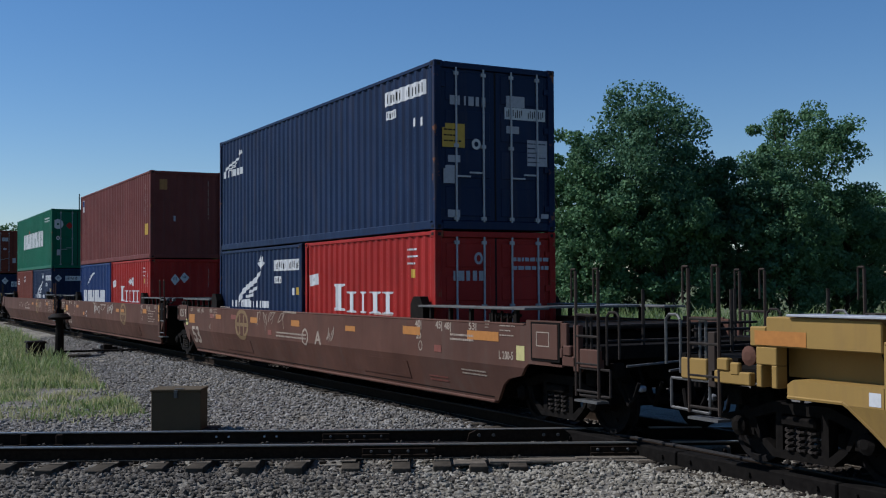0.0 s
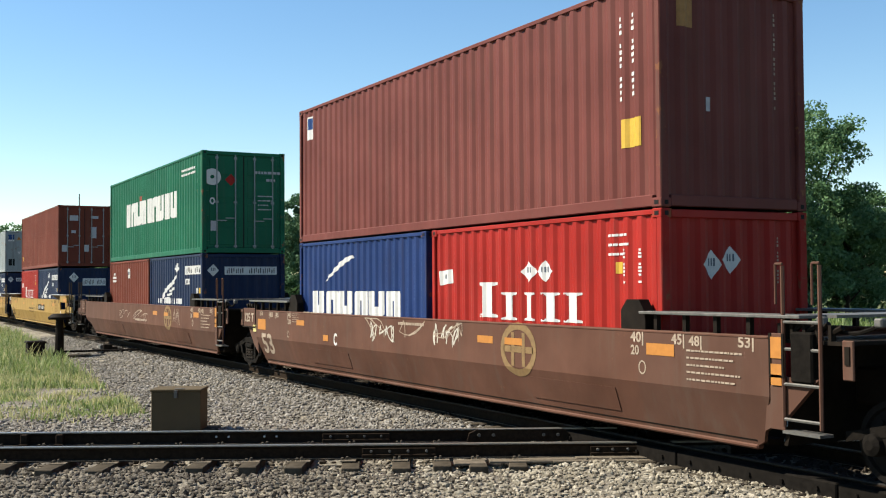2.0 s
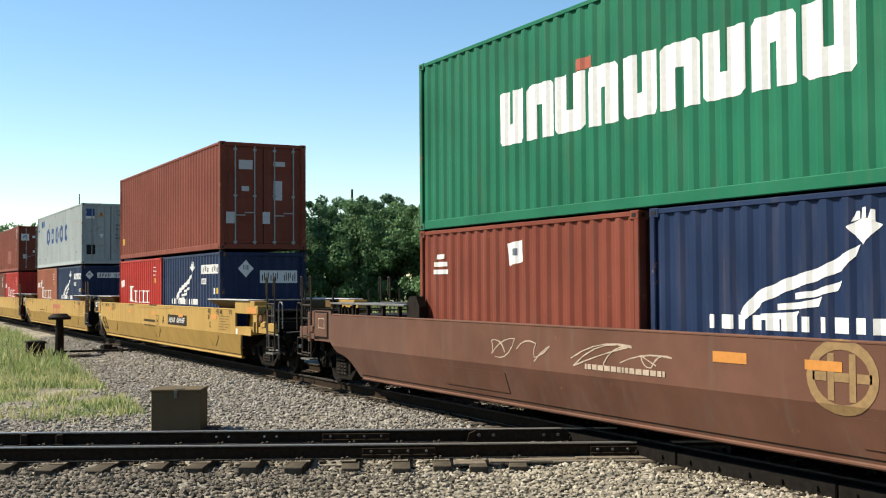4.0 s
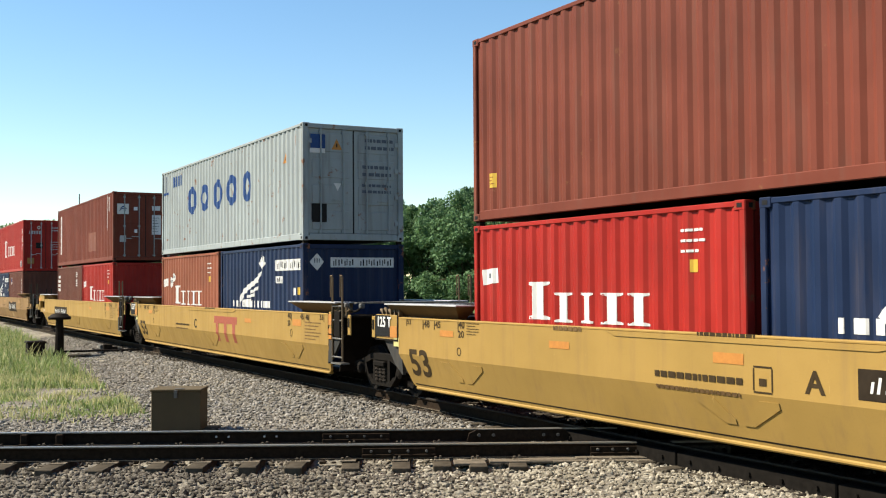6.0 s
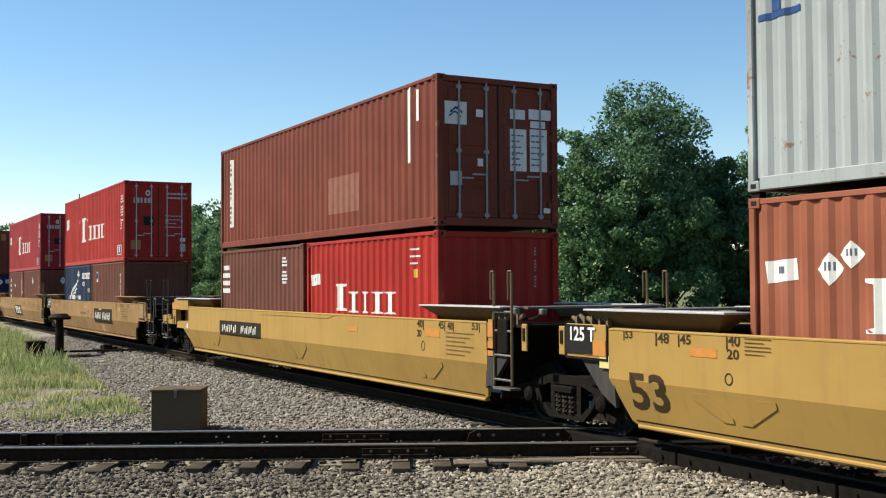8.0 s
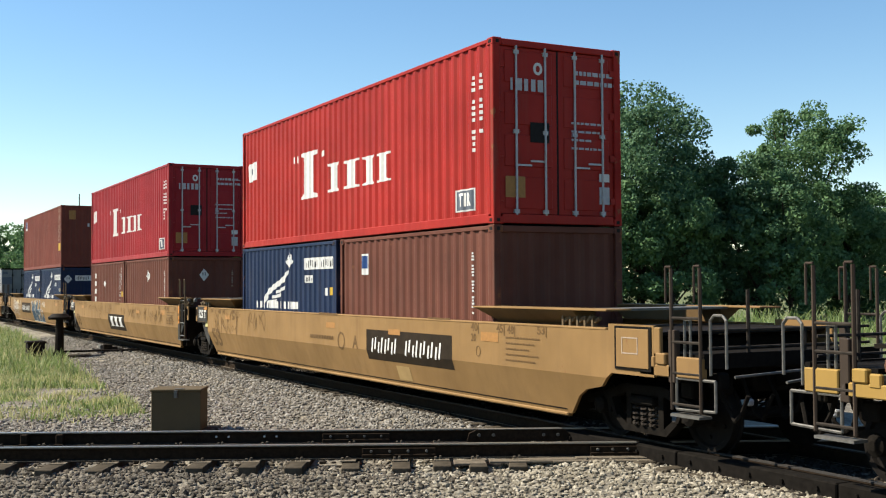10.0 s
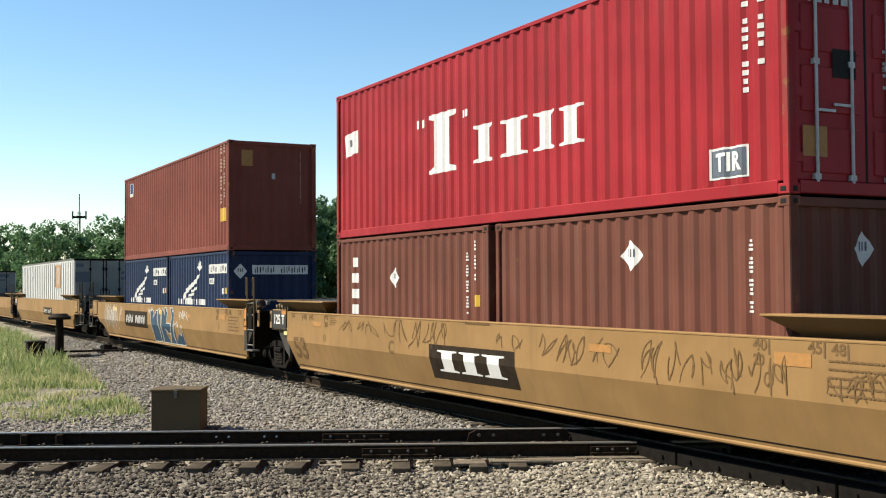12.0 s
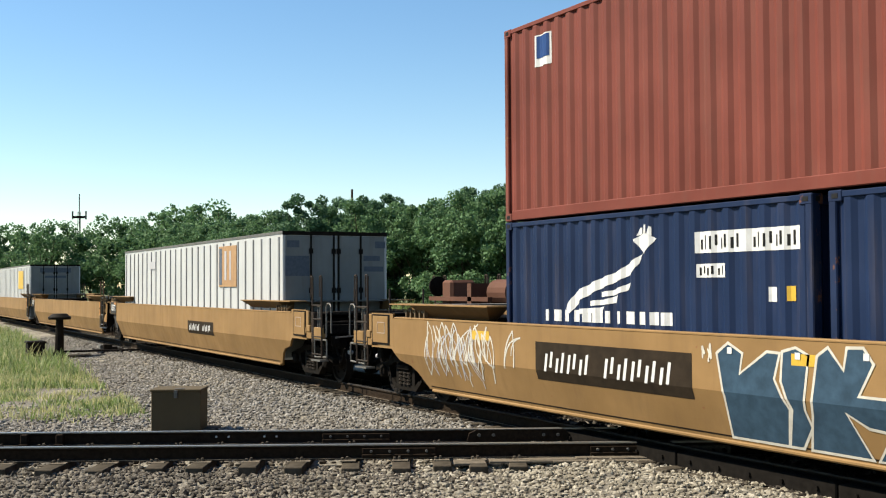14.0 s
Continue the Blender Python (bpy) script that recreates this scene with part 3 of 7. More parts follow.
def coupler_end(car, s, colour, style):
    """End platform with rails, stirrups, brake gear and coupler."""
    def bar(x0, x1, y0, y1, z0, z1):
        return (min(s * x0, s * x1), max(s * x0, s * x1), y0, y1, z0, z1)
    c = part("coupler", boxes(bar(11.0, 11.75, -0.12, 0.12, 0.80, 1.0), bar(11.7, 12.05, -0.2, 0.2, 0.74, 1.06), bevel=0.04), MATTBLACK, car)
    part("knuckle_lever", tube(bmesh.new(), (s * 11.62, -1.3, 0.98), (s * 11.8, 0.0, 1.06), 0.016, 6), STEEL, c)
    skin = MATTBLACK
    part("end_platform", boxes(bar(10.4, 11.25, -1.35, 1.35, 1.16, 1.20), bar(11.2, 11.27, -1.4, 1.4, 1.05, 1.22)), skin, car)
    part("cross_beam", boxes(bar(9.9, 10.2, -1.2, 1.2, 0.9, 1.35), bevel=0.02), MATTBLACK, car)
    for y in (-1, 1):
        # corner box, platform beam and stirrup
        y0, y1 = sorted((y * 1.36, y * 1.45))
        part("platform_beam", boxes(bar(10.12, 10.72, y0, y1, 0.92, 1.06), bar(10.80, 11.24, y0, y1, 0.93, 1.17), bevel=0.012), colour if style != "brown" else ENDBROWN, car)
        part("corner_post", boxes(bar(10.66, 10.78, y0, y1, 0.86, 1.48), bevel=0.01), ENDPOST if style != "brown" else ENDBROWN, car)
        bm = bmesh.new()
        for a, b in (((10.78, 0.92), (10.78, 0.56)), ((10.78, 0.56), (11.44, 0.58)), ((11.44, 0.58), (11.44, 0.92)), ((11.44, 0.92), (10.78, 0.92))):
            tube(bm, (s * a[0], y * 1.42, a[1]), (s * b[0], y * 1.42, b[1]), 0.018, 6)
        part("stirrup_step", bm, STEEL if style != "brown" else SPRING, car, "worn steel stirrup")
        bm = bmesh.new()
        for a, b in (((11.32, 0.98), (11.32, 1.60)), ((11.32, 1.60), (11.38, 1.66)), ((11.38, 1.66), (11.52, 1.66)), ((11.52, 1.66), (11.58, 1.60)), ((11.58, 1.60), (11.58, 1.07)),
                     ((10.88, 1.10), (10.88, 1.60)), ((10.88, 1.60), (10.98, 1.60)), ((10.98, 1.60), (10.98, 1.10))):
            tube(bm, (s * a[0], y * 1.38, a[1]), (s * b[0], y * 1.38, b[1]), 0.017, 6)
        part("end_handrail", bm, STEEL if style != "brown" else SPRING, car, "bent steel grab rail")
        part("hinge_bracket", boxes(bar(10.28, 10.42, *sorted((y * 1.40, y * 1.46)), 1.02, 1.16), bar(10.44, 10.62, *sorted((y * 1.38, y * 1.47)), 1.06, 1.20), bevel=0.015), ENDBROWN if style == "brown" else colour, car)
        if style == "yellow":
            y0, y1 = sorted((y * 1.10, y * 1.462))
            part("end_ledge", boxes(bar(8.37, 9.86, y0, y1, 1.352, 1.668), bar(9.86, 10.10, y0, y1, 1.352, 1.56), bevel=0.012), colour, car)
            part("orange_field", boxes(bar(9.30, 10.02, *sorted((y * 1.463, y * 1.467)), 1.37, 1.52)), ORANGETAG, car, "orange painted field")
            part("recess_panel", boxes(bar(8.37, 9.86, *sorted((y * 1.10, y * 1.14)), 1.03, 1.352)), colour, car)
            part("sill_band", slab(bmesh.new(), [(s * 8.37, 1.03), (s * 9.50, 1.03), (s * 9.58, 0.98), (s * 9.58, 0.86), (s * 8.86, 0.86), (s * 8.80, 0.832), (s * 8.37, 0.832)], *sorted((y * 1.12, y * 1.45))), colour, car)
            lip = bmesh.new()
            for a, b in (((9.58, 0.85), (8.86, 0.85)), ((8.86, 0.85), (8.80, 0.82)), ((8.80, 0.82), (8.68, 0.71)), ((8.68, 0.71), (8.55, 0.59)), ((8.55, 0.59), (8.44, 0.47)), ((8.44, 0.47), (8.35, 0.32))):
                tube(lip, (s * a[0], y * (outer(a[1]) - 0.01), a[1]), (s * b[0], y * (outer(b[1]) - 0.01), b[1]), 0.022, 6)
            part("arch_lip", lip, colour, car)
            b = part("jacking_bracket", boxes(bar(9.72, 10.02, *sorted((y * 1.30, y * 1.455)), 1.16, 1.35), bar(9.72, 9.80, *sorted((y * 1.30, y * 1.455)), 0.92, 1.16),
                                              bar(9.94, 10.02, *sorted((y * 1.30, y * 1.455)), 0.92, 1.16), bevel=0.01), colour, car)
            part("valve_wheel", lathe_y(bmesh.new(), [(y * 1.38, 0.10), (y * 1.42, 0.11), (y * 1.44, 0.05)], 12, s * 10.16, 1.24), RUSTBROWN, b, "rusty valve wheel")
            part("white_placard", boxes(bar(8.40, 8.54, *sorted((y * 1.445, y * 1.4525)), 0.85, 0.98)), WHITE, car, "white notice sheet")
        else:
            y0, y1 = sorted((y * 1.452, y * 1.462))
            part("door_frame", boxes(bar(9.64, 10.36, y0, y1, 0.96, 1.50)), MATTBLACK, car)
            y2, y3 = sorted((y * 1.456, y * 1.472))
            d = part("door_plate", boxes(bar(9.68, 10.32, y2, y3, 0.99, 1.47), bevel=0.006), colour if style != "brown" else ENDBROWN, car)
            y4, y5 = sorted((y * 1.470, y * 1.476))
            part("placard_frame", boxes(bar(9.80, 10.12, y4, y5, 1.35, 1.365), bar(9.80, 10.12, y4, y5, 1.16, 1.175), bar(9.80, 9.815, y4, y5, 1.175, 1.35), bar(10.105, 10.12, y4, y5, 1.175, 1.35)), FADEDWHITE, d)
            part("slot_plate", boxes(bar(10.40, 10.52, *sorted((y * 1.40, y * 1.455)), 1.18, 1.50), bevel=0.01), colour if style != "brown" else ENDBROWN, car)
    bm = bmesh.new()
    for z in (1.28, 1.48):
        tube(bm, (s * 11.2, -1.3, z), (s * 11.2, 1.3, z), 0.018, 6)
    for y in (-0.7, 0.2, 0.9):
        tube(bm, (s * 11.2, y, 1.2), (s * 11.2, y, 1.95 if y != 0.2 else 1.5), 0.022, 6)
    part("cross_rail", bm, SPRING, car)
    # air hoses, brake rigging and brackets below the platform
    rng = random.Random(int(10 + s))
    for k in range(6):
        y = -1.1 + 0.4 * k
        bm = bmesh.new()
        pts = [(s * (11.1 + 0.1 * i), y + rng.uniform(-0.05, 0.05), 0.95 - 0.5 * math.sin(i * 0.55)) for i in range(6)]
        for p, q in zip(pts, pts[1:]):
            tube(bm, p, q, 0.025, 6)
        part("air_hose", bm, MATTBLACK, car)
    for x, y, z, w in ((10.55, -1.1, 0.66, 0.22), (10.9, -0.9, 0.72, 0.18), (11.15, -1.15, 0.80, 0.14), (10.35, -0.8, 0.60, 0.26)):
        part("brake_bracket", boxes(bar(x, x + w, y - 0.08, y + 0.08, z, z + 0.20), bevel=0.02), SIDEFRAME, car)
    part("glad_hand", boxes(bar(11.32, 11.42, -0.92, -0.82, 0.62, 0.70), bevel=0.02), GALV, car, "bright steel hose coupling")
    if s < 0 and style == "ochre":
        part("brake_valve_box", boxes((-10.95, -10.55, 0.3, 0.85, 1.45, 2.12), bevel=0.05), RUSTBROWN, car)
        part("valve_bracket", boxes((-11.3, -9.0, 0.2, 0.3, 1.72, 1.80), (-9.75, -9.6, 0.2, 0.9, 1.45, 2.05)), RUSTBROWN, car)
        part("air_reservoir", tube(bmesh.new(), (-9.40, 0.65, 1.88), (-8.75, 0.65, 1.88), 0.24, 16), RUSTBROWN, car, "rusty brown air tank")
        part("brake_wheel", tube(bmesh.new(), (-11.3, 0.4, 2.0), (-11.26, 0.4, 2.0), 0.20, 16), MATTBLACK, car)


def ladders(car, front, rear, colour):
    spots = []
    if front == "joint":
        spots += [8.50]
    else:
        spots += [10.72]
    if rear == "end":
        spots += [-11.1]
    for x0 in spots:
        for y in (-1.44, 1.44):
            l = part("ladder", bmesh.new(), ENDPOST if abs(x0) > 10 else LADDER if colour != CARBROWN else ENDBROWN, car)
            bm = bmesh.new()
            for x in (x0, x0 + 0.50):
                tube(bm, (x, y, 0.55), (x, y, 2.20), 0.022, 6)
                tube(bm, (x - 0.10, y, 1.80), (x - 0.10, y, 2.22), 0.014, 6)
                tube(bm, (x - 0.10, y, 2.22), (x, y, 2.22), 0.014, 6)
            bm.to_mesh(l.data)
            bm.free()
            for z in (0.62, 0.98, 1.34, 1.62):
                part("rung", tube(bmesh.new(), (x0, y, z), (x0 + 0.5, y, z), 0.018, 6), STEEL if abs(x0) < 10 else SPRING, l)
            if abs(x0) < 10:
                part("gear_case", boxes((x0 + 0.10, x0 + 0.40, y - 0.02, y + 0.12, 1.0, 1.52), bevel=0.02), MATTBLACK, l, "dark gear case behind the rungs")
            part("step", boxes((x0 + 0.02, x0 + 0.52, y - 0.05, y + 0.14, 0.48, 0.51)), STEEL, l, "pale steel foot step")


def coil(bm, x, y, z0, z1, r, turns=4, wire=0.017, n=10):
    """A spring as stacked hoops of wire."""
    for t in range(turns):
        z = z0 + (t + 0.5) * (z1 - z0) / turns
        ring_a = [(x + r * math.cos(k * math.tau / n), y + r * math.sin(k * math.tau / n), z + 0.02 * math.sin(k * math.tau / n)) for k in range(n)]
        for p, q in zip(ring_a, ring_a[1:] + ring_a[:1]):
            tube(bm, p, q, wire, 4)
    return bm


def truck(car, x0):
    """Cast sideframes with openings, coil springs, bolster, brake beams and two wheelsets round x0."""
    for s in (-1, 1):
        y0, y1 = sorted((s * 0.95, s * 1.09))
        bm = bmesh.new()
        slab(bm, [(x0 - 1.24, 0.52), (x0 - 0.72, 0.64), (x0 - 0.40, 0.74), (x0 + 0.40, 0.74), (x0 + 0.72, 0.64), (x0 + 1.24, 0.52),
                  (x0 + 1.24, 0.42), (x0 + 0.74, 0.52), (x0 + 0.40, 0.62), (x0 - 0.40, 0.62), (x0 - 0.74, 0.52), (x0 - 1.24, 0.42)], y0, y1)
        slab(bm, [(x0 - 0.62, 0.30), (x0 - 0.42, 0.14), (x0 + 0.42, 0.14), (x0 + 0.62, 0.30), (x0 + 0.52, 0.33), (x0 + 0.38, 0.23), (x0 - 0.38, 0.23), (x0 - 0.52, 0.33)], y0, y1)
        for d in (-1, 1):
            slab(bm, [(x0 + d * 0.27, 0.18), (x0 + d * 0.37, 0.18), (x0 + d * 0.37, 0.68), (x0 + d * 0.27, 0.68)], y0 + 0.004, y1 - 0.004)
            slab(bm, [(x0 + d * 0.56, 0.28), (x0 + d * 0.64, 0.33), (x0 + d * 0.80, 0.58), (x0 + d * 0.70, 0.58)], y0 + 0.004, y1 - 0.004)
            slab(bm, [(x0 + d * 0.70, 0.34), (x0 + d * 0.76, 0.34), (x0 + d * 0.80, 0.52), (x0 + d * 0.72, 0.56)], y0 + 0.008, y1 - 0.008)
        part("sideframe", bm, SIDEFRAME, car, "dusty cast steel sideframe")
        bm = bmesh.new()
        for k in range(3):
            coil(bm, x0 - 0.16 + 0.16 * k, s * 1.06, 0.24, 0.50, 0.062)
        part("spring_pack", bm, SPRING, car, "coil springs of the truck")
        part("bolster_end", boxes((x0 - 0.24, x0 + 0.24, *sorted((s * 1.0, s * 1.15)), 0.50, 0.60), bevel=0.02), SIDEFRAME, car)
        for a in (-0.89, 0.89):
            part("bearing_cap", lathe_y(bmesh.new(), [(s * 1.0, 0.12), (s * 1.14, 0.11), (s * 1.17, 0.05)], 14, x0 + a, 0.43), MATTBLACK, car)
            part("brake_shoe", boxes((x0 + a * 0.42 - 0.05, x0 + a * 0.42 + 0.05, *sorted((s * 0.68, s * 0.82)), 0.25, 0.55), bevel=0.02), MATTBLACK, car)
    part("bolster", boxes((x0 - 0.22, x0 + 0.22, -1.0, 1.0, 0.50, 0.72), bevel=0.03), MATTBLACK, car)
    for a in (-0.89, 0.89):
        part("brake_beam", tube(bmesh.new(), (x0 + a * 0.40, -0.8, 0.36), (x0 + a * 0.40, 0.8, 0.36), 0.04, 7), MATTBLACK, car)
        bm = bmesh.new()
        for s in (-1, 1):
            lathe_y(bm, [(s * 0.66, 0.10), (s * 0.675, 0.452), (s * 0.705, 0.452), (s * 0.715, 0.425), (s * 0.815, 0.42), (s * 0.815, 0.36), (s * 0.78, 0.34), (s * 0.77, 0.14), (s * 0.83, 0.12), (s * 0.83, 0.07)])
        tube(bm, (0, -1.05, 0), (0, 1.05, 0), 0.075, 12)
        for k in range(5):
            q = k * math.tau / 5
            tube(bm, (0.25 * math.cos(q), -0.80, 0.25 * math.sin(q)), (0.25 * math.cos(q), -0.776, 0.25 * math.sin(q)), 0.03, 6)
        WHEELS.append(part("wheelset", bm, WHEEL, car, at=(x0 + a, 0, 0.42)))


WHEELS, TRAIN, FRONTS = [], [], {}


# ---- containers ----
def corrugation(x, pitch=0.283, depth=0.030):
    """Depth of the pressed sheet behind its outer face at x."""
    f = (x / pitch) % 1.0
    if f < 0.27:
        return 0.0
    if f < 0.5:
        return depth * (f - 0.27) / 0.23
    if f < 0.77:
        return depth
    return depth * (1 - (f - 0.77) / 0.23)


def breaks(a, b, pitch=0.283):
    out = [a]
    k = math.floor(a / pitch)
    while k * pitch < b:
        for f in (0, 0.27, 0.5, 0.77):
            x = (k + f) * pitch
            if a + 0.005 < x < b - 0.005:
                out.append(x)
        k += 1
    return out + [b]


def corrugated(a, b, z0, z1, face, depth=0.030, pitch=0.283):
    """A pressed wall, solid, from a to b; its outer face looks to -y at y = -face."""
    bm = bmesh.new()
    rows = []
    for x in breaks(a, b, pitch):
        yo = -face + corrugation(x, pitch, depth)
        rows.append([bm.verts.new(c) for c in ((x, yo, z0), (x, yo, z1), (x, -face + depth + 0.02, z1), (x, -face + depth + 0.02, z0))])
    for p, q in zip(rows, rows[1:]):
        for i in range(4):
            bm.faces.new((p[i], p[(i + 1) % 4], q[(i + 1) % 4], q[i]))
    bm.faces.new(rows[0])
    bm.faces.new(rows[-1][::-1])
    return bm


def spun(bm, m):
    bmesh.ops.transform(bm, matrix=m, verts=bm.verts[:])
    return bm


HALF_TURN = Matrix.Rotation(math.pi, 4, "Z")
QUARTER = Matrix.Rotation(math.pi / 2, 4, "Z")


def container(at, z, length, height, colour, label, doors=False, rods=None):
    """A steel shipping container; its front looks along +x."""
    c = root("shipping_container", (at, 0, z), label, "container", "containers on the train")
    L, W, H = length / 2, 1.219, height
    for a in (-1, 1):
        for s in (-1, 1):
            x0, x1 = sorted((a * L, a * (L - 0.10)))
            y0, y1 = sorted((s * W, s * (W - 0.13)))
            part("corner_post", boxes((x0, x1, y0, y1, 0.10, H - 0.10), bevel=0.012), worn(colour), c)
            for zz in (0.0, H - 0.118):
                x0, x1 = sorted((a * (L + 0.002), a * (L - 0.178)))
                y0, y1 = sorted((s * (W + 0.003), s * (W - 0.162)))
                cc = part("corner_casting", boxes((x0, x1, y0, y1, zz, zz + 0.118), bevel=0.01), worn(colour), c)
                if s < 0:
                    part("casting_hole", boxes((a * (L - 0.089) - 0.04, a * (L - 0.089) + 0.04, -W - 0.006, -W, zz + 0.035, zz + 0.085)), BLACK, cc)
                if a > 0:
                    part("casting_hole", boxes((L, L + 0.005, s * (W - 0.08) - 0.03, s * (W - 0.08) + 0.03, zz + 0.03, zz + 0.085)), BLACK, cc)
    for s in (-1, 1):
        y0, y1 = sorted((s * (W - 0.004), s * (W - 0.08)))
        part("bottom_rail", boxes((-L + 0.17, L - 0.17, y0, y1, 0.012, 0.16), bevel=0.01), colour, c)
        part("top_rail", boxes((-L + 0.17, L - 0.17, y0, y1, H - 0.075, H - 0.01), bevel=0.008), colour, c)
        bm = corrugated(-L + 0.09, L - 0.09, 0.15, H - 0.06, W - 0.012)
        part("side_panel", spun(bm, HALF_TURN) if s > 0 else bm, colour, c)
    part("roof", boxes((-L + 0.05, L - 0.05, -W + 0.05, W - 0.05, H - 0.05, H - 0.02)), colour, c)
    part("underframe", boxes((-L + 0.1, L - 0.1, -W + 0.06, W - 0.06, 0.03, 0.15)), BLACKISH, c)
    for a in (-1, 1):
        x0, x1 = sorted((a * (L - 0.005), a * (L - 0.11)))
        part("end_sill", boxes((x0, x1, -W + 0.16, W - 0.16, 0.012, 0.155), bevel=0.01), colour, c)
        part("end_header", boxes((x0, x1, -W + 0.16, W - 0.16, H - 0.115, H - 0.012), bevel=0.01), colour, c)
    rear = spun(corrugated(-W + 0.12, W - 0.12, 0.15, H - 0.11, L - 0.03, 0.030, 0.29), Matrix.Rotation(-math.pi / 2, 4, "Z"))
    part("rear_wall", rear, colour, c)
    if not doors:
        part("front_wall", spun(corrugated(-W + 0.12, W - 0.12, 0.15, H - 0.11, L - 0.03, 0.030, 0.29), QUARTER), colour, c)
    else:
        for s in (-1, 1):
            y0, y1 = sorted((s * 0.012, s * (W - 0.125)))
            d = part("door", boxes((L - 0.085, L - 0.045, y0, y1, 0.16, H - 0.12), bevel=0.008), colour, c)
            for k in range(4):
                zz = 0.24 + k * (H - 0.52) / 3.6
                part("door_panel", boxes((L - 0.05, L - 0.030, y0 + 0.10, y1 - 0.10, zz, zz + (H - 0.52) / 3.6 - 0.16), bevel=0.01), colour, d)
            for q in (0.28, 0.78):
                yy = y0 + q * (y1 - y0)
                r = part("lock_rod", tube(bmesh.new(), (L - 0.012, yy, 0.14), (L - 0.012, yy, H - 0.10), 0.019, 8), rods or (GALV if colour in (NAVY, RED, CRIMSON) else colour if colour == GREY else DULLROD), d, "galvanised door lock rod")
                for zz in (0.20, H * 0.5, H - 0.2):
                    part("rod_bracket", boxes((L - 0.045, L - 0.002, yy - 0.045, yy + 0.045, zz - 0.03, zz + 0.03)), rods or (GALV if colour in (NAVY, RED, CRIMSON) else colour if colour == GREY else DULLROD), r)
                part("door_handle", boxes((L - 0.02, L - 0.004, yy - (0.28 if q > 0.5 else -0.02), yy + (0.0 if q > 0.5 else 0.28), H * 0.30 + 0.14 * q, H * 0.30 + 0.14 * q + 0.03)), rods or (GALV if colour in (NAVY, RED, CRIMSON) else colour if colour == GREY else DULLROD), r)
            for k in range(4):
                zz = 0.4 + k * (H - 0.8) / 3
                part("hinge", boxes((L - 0.07, L - 0.01, s * (W - 0.16) - 0.05, s * (W - 0.16) + 0.05, zz - 0.05, zz + 0.05)), colour, d)
        part("door_seal", boxes((L - 0.08, L - 0.042, -0.014, 0.014, 0.16, H - 0.12)), BLACK, c)
    TRAIN.append((c, at, z))
    FRONTS[c.name] = (L, doors)
    return c


def shape(*outlines):
    """Flat faces from outlines of (x, z)."""
    bm = bmesh.new()
    for o in outlines:
        bm.faces.new([bm.verts.new((x, 0, z)) for x, z in o])
    return bm


def rect(x, z, w, h):
    return [(x - w / 2, z - h / 2), (x + w / 2, z - h / 2), (x + w / 2, z + h / 2), (x - w / 2, z + h / 2)]


def ring(bm, x, z, rx, rz, t, n=22):
    a = [bm.verts.new((x + rx * math.cos(k * math.tau / n), 0, z + rz * math.sin(k * math.tau / n))) for k in range(n)]
    b = [bm.verts.new((x + (rx - t) * math.cos(k * math.tau / n), 0, z + (rz - t) * math.sin(k * math.tau / n))) for k in range(n)]
    for k in range(n):
        bm.faces.new((a[k], a[(k + 1) % n], b[(k + 1) % n], b[k]))
    return bm


# ---- ballast and grass ----
def random_stones(n, places, lo, hi, seed):
    """Angular stones at the given places."""
    rng = np.random.default_rng(seed)
    bm = bmesh.new()
    bmesh.ops.create_icosphere(bm, subdivisions=1, radius=1.0)
    bm.verts.ensure_lookup_table()
    base = np.array([v.co for v in bm.verts])
    tri = np.array([[v.index for v in f.verts] for f in bm.faces])
    bm.free()
    size = rng.uniform(lo, hi, (n, 1, 1)) * rng.uniform(0.6, 1.25, (n, 1, 3)) * np.array([1, 1, 0.8])
    shape_ = base[None] * (1 + rng.uniform(-0.28, 0.28, (n, len(base), 1))) * size
    ang = rng.uniform(0, math.tau, n)
    c, s = np.cos(ang)[:, None], np.sin(ang)[:, None]
    v = np.stack([shape_[..., 0] * c - shape_[..., 1] * s, shape_[..., 0] * s + shape_[..., 1] * c, shape_[..., 2]], -1) + places[:, None]
    f = (tri[None] + (np.arange(n) * len(base))[:, None, None]).reshape(-1, 3)
    return v.reshape(-1, 3), f


def mesh_thing(name, verts, faces, material, label, category, kind="stuff"):
    me = bpy.data.meshes.new(name)
    me.from_pydata(verts.tolist(), [], faces.tolist())
    me.materials.append(material)
    return tagged(new(name, me), label, category, kind=kind)


